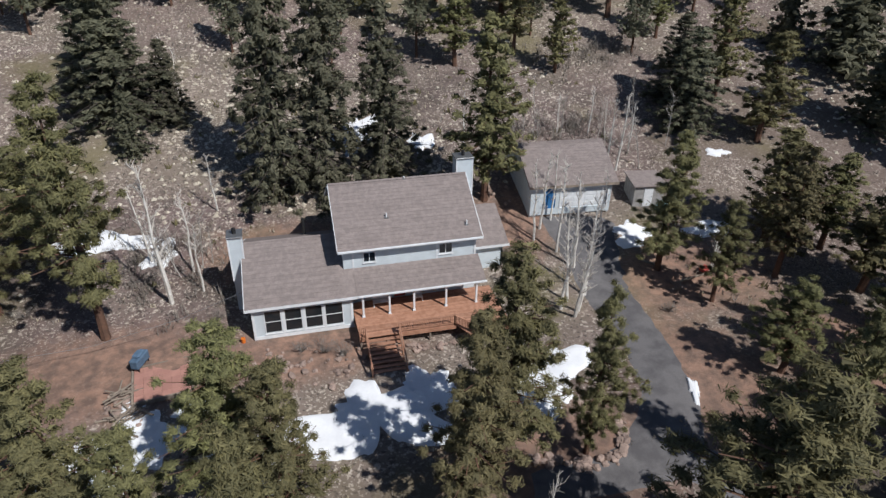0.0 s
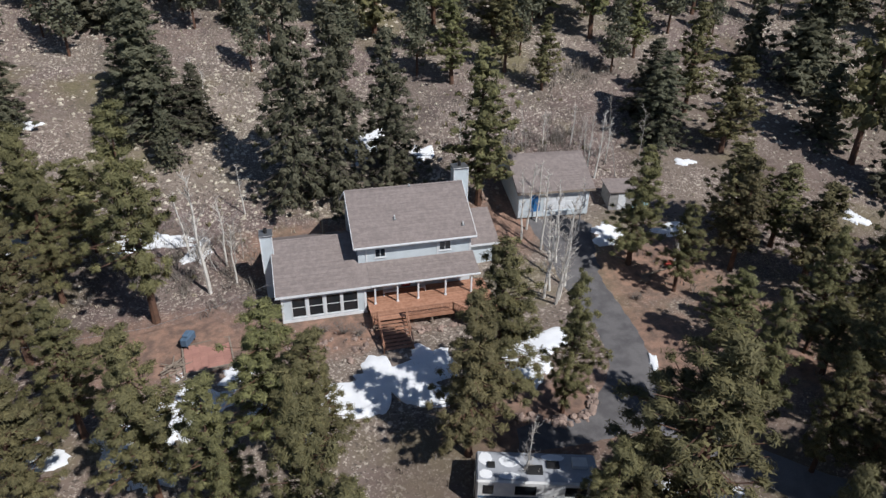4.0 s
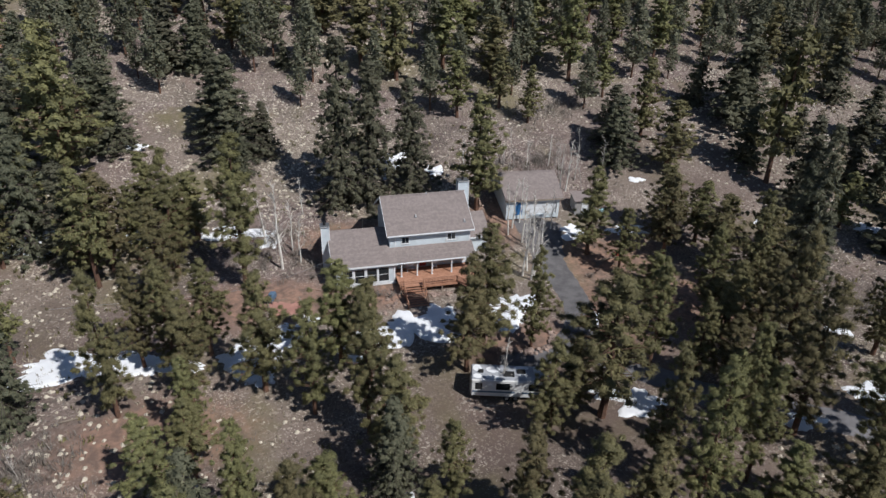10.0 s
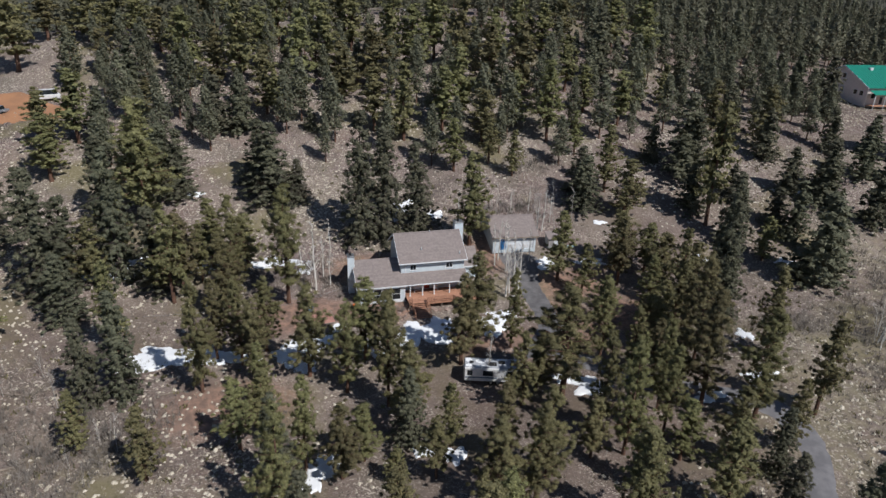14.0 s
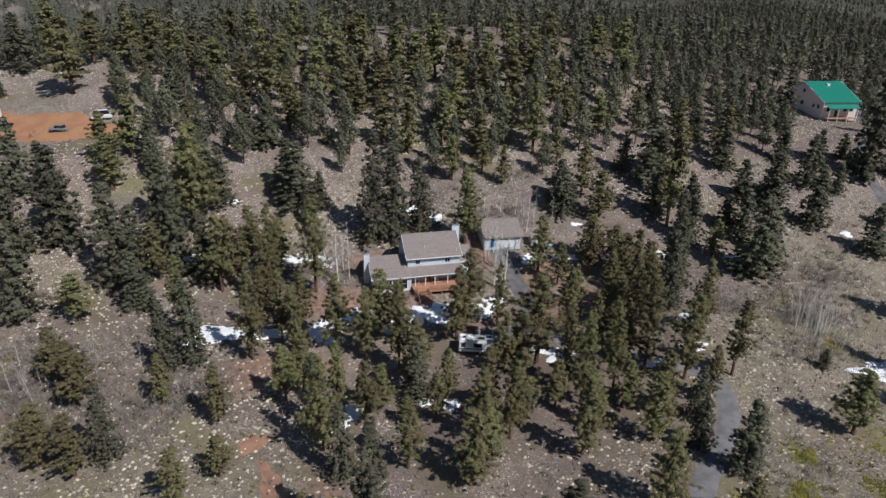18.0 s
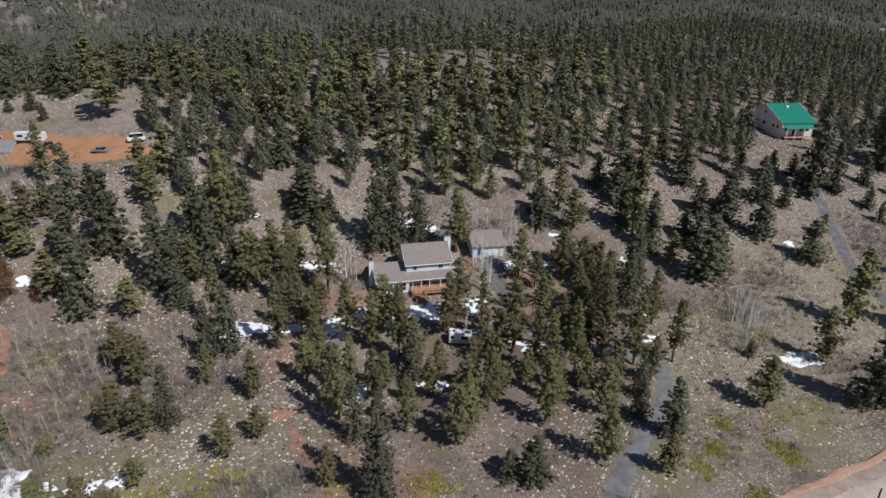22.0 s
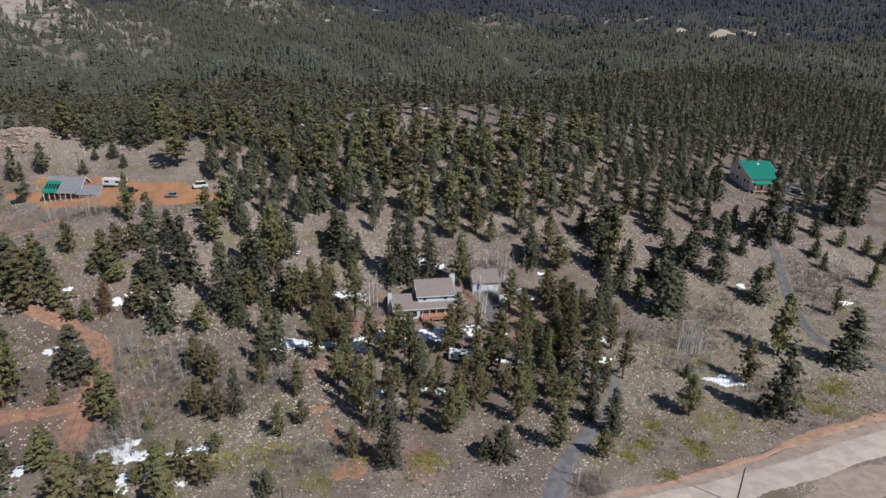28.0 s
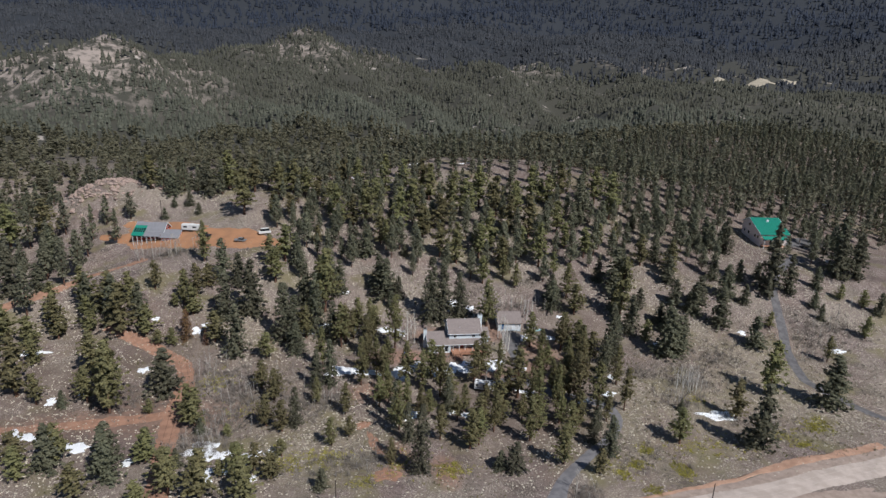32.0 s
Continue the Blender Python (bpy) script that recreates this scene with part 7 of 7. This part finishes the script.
# ---- bare shrubs by the house ----
def shrub(x, y, h, seed):
    rng = random.Random(seed)
    bm = bmesh.new()
    for _ in range(46):
        a, out, up = rng.uniform(0, math.tau), rng.uniform(0.3, 1.2) * h, rng.uniform(0.35, 1.0) * h
        q = Vector((math.cos(a) * out, math.sin(a) * out, up))
        tube(bm, [(0, 0, -0.05), q * 0.5 + Vector((0, 0, 0.1 * h)), q], [0.018, 0.012, 0.004], 3)
        for _ in range(3):
            b = q * rng.uniform(0.45, 0.95) + Vector((0, 0, 0.08 * h))
            tube(bm, [b, b + Vector((rng.uniform(-.25, .25), rng.uniform(-.25, .25), rng.uniform(0.05, .3))) * h], [0.009, 0.003], 3)
    o = part("bare_shrub", bm, M_TWIG)
    o.matrix_basis = pose(x, y, land(x, y))
    tagged(o, "leafless grey-brown shrub with arching twigs", "shrub", "bare shrubs")


for k, (x, y, h) in enumerate(((-1.8, -3.9, 1.3), (-0.4, -4.4, 0.9), (-3.4, -3.4, 0.8), (15.2, 4.6, 1.0), (16.4, 2.2, 0.9), (-9.5, 1.5, 1.0), (-24, 5, 1.2), (28.6, -2.5, 0.9), (26.2, -5.0, 0.8))):
    shrub(x, y, h, 400 + k)


# ---- grass, brush and twigs: what nobody could count ----
def tufts(name, count, area, size, material, label, seed, blades=3, thin=0.0, wide=0.2):
    rng = np.random.default_rng(seed)
    x0, x1, y0, y1 = area
    x, y = rng.uniform(x0, x1, count), rng.uniform(y0, y1, count)
    keep = np.sin(x * 0.07 + 1.3) * np.sin(y * 0.06 + 0.4 * np.sin(x * 0.05)) + rng.uniform(-1, 1, count) > thin
    keep &= ~((x > -9) & (x < 16) & (y > -8) & (y < 11)) & ~((x > 14) & (x < 30) & (y > -16) & (y < 20)) & ~((x > 3) & (x < 15) & (y > -27) & (y < -15))
    keep &= ~((x > -28) & (x < -8) & (y > -14) & (y < 3)) & ((y > -66) | (x < 5)) & off_drives(x, y, 2.2)
    x, y = x[keep], y[keep]
    i = np.clip(np.searchsorted(GX, x) - 1, 0, len(GX) - 2)
    j = np.clip(np.searchsorted(GY, y) - 1, 0, len(GY) - 2)
    u, v = (x - GX[i]) / (GX[i + 1] - GX[i]), (y - GY[j]) / (GY[j + 1] - GY[j])
    z = ZZ[j, i] * (1 - u) * (1 - v) + ZZ[j, i + 1] * u * (1 - v) + ZZ[j + 1, i] * (1 - u) * v + ZZ[j + 1, i + 1] * u * v
    c = np.stack([x, y, z], 1)
    s = size * rng.uniform(0.5, 1.5, len(c))
    vs = []
    for _ in range(blades):
        a = rng.uniform(0, math.tau, len(c))
        d = np.stack([np.cos(a), np.sin(a), 0 * a], 1) * s[:, None]
        up = np.stack([rng.normal(0, 0.25, len(c)), rng.normal(0, 0.25, len(c)), np.full(len(c), 0.9)], 1) * s[:, None]
        b = c + rng.normal(0, 0.35, c.shape) * s[:, None] * np.array([1, 1, 0])
        vs.append(np.stack([b - d * wide, b + d * wide, b + up], 1))
    v = np.concatenate(vs).reshape(-1, 3)
    me = quick_mesh(name, v, np.arange(len(v)).reshape(-1, 3), material)
    return tagged(new(name, me), label, "grass", kind="stuff")


tufts("straw_grass", 36000, (-135, 150, -100, 100), 0.30, M_STRAW, "pale tufts of dry straw grass", 3, 5, 0.0, 0.17)
def bunches(name, count, area, material, label, seed):
    """Pale bunch grass: small domes of short blades."""
    rng = np.random.default_rng(seed)
    x0, x1, y0, y1 = area
    x, y = rng.uniform(x0, x1, count), rng.uniform(y0, y1, count)
    thick = (0.5 + 0.5 * np.sin(x * 0.09 + 2.1 * np.sin(y * 0.05))) * (0.5 + 0.5 * np.sin(y * 0.11 + 1.4 * np.sin(x * 0.06)))
    shade = np.exp(-(((x - 10) / 26) ** 2 + ((y + 26) / 20) ** 2)) + np.exp(-(((x - 42) / 22) ** 2 + (y / 22) ** 2))
    keep = rng.uniform(0, 1, count) < 0.25 + 0.85 * thick - 0.8 * shade
    keep &= ~((x > -24) & (x < 32) & (y > -20) & (y < 14)) & ((y > -72) | (x < 5)) & ~((x > -130) & (x < -60) & (y > 58) & (y < 94)) & (np.abs(x + 79) > 3.5)
    keep &= off_drives(x, y, 2.3)
    x, y = x[keep], y[keep]
    i = np.clip(np.searchsorted(GX, x) - 1, 0, len(GX) - 2)
    j = np.clip(np.searchsorted(GY, y) - 1, 0, len(GY) - 2)
    u, v = (x - GX[i]) / (GX[i + 1] - GX[i]), (y - GY[j]) / (GY[j + 1] - GY[j])
    z = ZZ[j, i] * (1 - u) * (1 - v) + ZZ[j, i + 1] * u * (1 - v) + ZZ[j + 1, i] * (1 - u) * v + ZZ[j + 1, i + 1] * u * v
    c = np.stack([x, y, z], 1)
    s = rng.uniform(0.14, 0.33, len(c))[:, None]
    vs = []
    turn = rng.uniform(0, math.tau, len(c))
    crown = c + np.array([0, 0, 0.75]) * s
    for k in range(5):
        a, b = turn + k * math.tau / 5, turn + (k + 1) * math.tau / 5
        p = c + np.stack([np.cos(a), np.sin(a), 0 * a - 0.1], 1) * s * rng.uniform(0.7, 1.4, (len(c), 1))
        q = c + np.stack([np.cos(b), np.sin(b), 0 * b - 0.1], 1) * s * rng.uniform(0.7, 1.4, (len(c), 1))
        vs.append(np.stack([p, q, crown], 1))
    v = np.concatenate(vs).reshape(-1, 3)
    me = quick_mesh(name, v, np.arange(len(v)).reshape(-1, 3), material)
    return tagged(new(name, me), label, "grass", kind="stuff")


M_BUNCH = plain("bunch_grass", (0.62, 0.56, 0.46), (0.46, 0.41, 0.33), 0.3, 0.95, fine=2.0, bump=0, vary=0)
bunches("bunch_grass", 56000, (-135, 160, -96, 112), M_BUNCH, "pale bunches of dry grass and small stones", 8)
tufts("low_brush", 34000, (-130, 150, -100, 90), 0.42, M_TWIG, "low bare brush and twigs", 4, 5, 0.0, 0.09)
tufts("green_scrub", 7000, (-110, 120, -95, 40), 0.45, M_PINE, "low green juniper scrub", 6, 6, 0.4, 0.2)


# ---- thickets of bare brush, and mats of low evergreen scrub ----
def thickets(name, spots, per_bush, material, label, seed, high, broad=1.0):
    rng = np.random.default_rng(seed)
    vs = []
    for cx, cy, rx, ry, n in spots:
        for _ in range(n):
            x, y = cx + rng.normal() * rx * 0.55, cy + rng.normal() * ry * 0.55
            if not off_drives(x, y, 2.9):
                continue
            z = land(x, y)
            s = high * rng.uniform(0.5, 1.5)
            a = rng.uniform(0, math.tau, per_bush)
            out = rng.uniform(0.15, 0.85, per_bush) * s
            up = rng.uniform(0.45, 1.1, per_bush) * s
            root = np.stack([x + rng.normal(0, 0.3, per_bush), y + rng.normal(0, 0.3, per_bush), np.full(per_bush, z - 0.05)], 1)
            tip = root + np.stack([np.cos(a) * out, np.sin(a) * out, up], 1)
            side = np.stack([-np.sin(a), np.cos(a), 0 * a], 1) * rng.uniform(0.018, 0.046, (per_bush, 1)) * broad
            vs.append(np.stack([root - side, root + side, tip], 1))
            mid = root + (tip - root) * rng.uniform(0.35, 0.8, (per_bush, 1))
            twig = mid + rng.normal(0, 0.3, (per_bush, 3)) * s * np.array([1, 1, 0.6]) + np.array([0, 0, 0.15 * s])
            vs.append(np.stack([mid - side * 0.8, mid + side * 0.8, twig], 1))
    v = np.concatenate(vs).reshape(-1, 3)
    me = quick_mesh(name, v, np.arange(len(v)).reshape(-1, 3), material)
    return tagged(new(name, me), label, "brush", kind="stuff")


M_BRUSH = plain("grey_brush", (0.27, 0.24, 0.21), (0.16, 0.14, 0.122), 0.5, 0.95, bump=0, vary=0)
thickets("bare_thicket", ((-68, -14, 12, 10, 330), (-58, -22, 11, 9, 300), (-66, -32, 10, 9, 230), (-45, -30, 8, 8, 150), (-70, -46, 8, 6, 200), (-38, -24, 6, 4, 110), (-36, -58, 11, 8, 150),
                          (74, -26, 10, 9, 300), (62, -38, 7, 5, 110), (90, -12, 12, 10, 240), (128, -4, 17, 11, 330), (145, -2, 12, 7, 160), (20, -75, 4, 3, 80), (-26, -55, 7, 9, 100),
                          (36, 34, 7, 4, 70), (26, 20, 8, 4, 90), (-14, 8, 6, 5, 80), (-100, 65, 12, 3, 150), (58, -22, 6, 5, 80), (-95, -20, 14, 9, 160), (80, -48, 12, 7, 120), (40, -60, 12, 9, 90)),
         14, M_BRUSH, "tangled grey thickets of bare brush", 12, 1.25)
M_MAT = foliage("low_evergreen_mat", (0.24, 0.215, 0.05), (0.42, 0.37, 0.10), (0.29, 0.26, 0.07))
thickets("evergreen_mats", ((42.6, -58.4, 2.0, 2.0, 60), (48.3, -67, 2.2, 3.2, 90), (37.5, -64.2, 2.4, 1.8, 60), (32.3, -68, 2.2, 2.2, 40), (97, -51.5, 4, 3, 80), (87, -60, 3, 2, 50), (69, -36, 4, 2, 50), (-8, -62, 4, 3, 90), (-71, -13, 5, 5, 90), (-38, -53, 5, 3.5, 100), (-48, -55, 7, 4.5, 140), (-30, -65, 3, 3, 50), (37, -75, 3, 2, 40),
                            (85, -53, 5, 3, 60), (100, -49, 4, 3, 50), (30, -62, 6, 5, 50), (-62, -28, 6, 5, 60), (60, -58, 9, 6, 80), (-20, -58, 7, 5, 60)),
         22, M_MAT, "low yellow-green mats of evergreen scrub", 13, 0.32, 2.4)
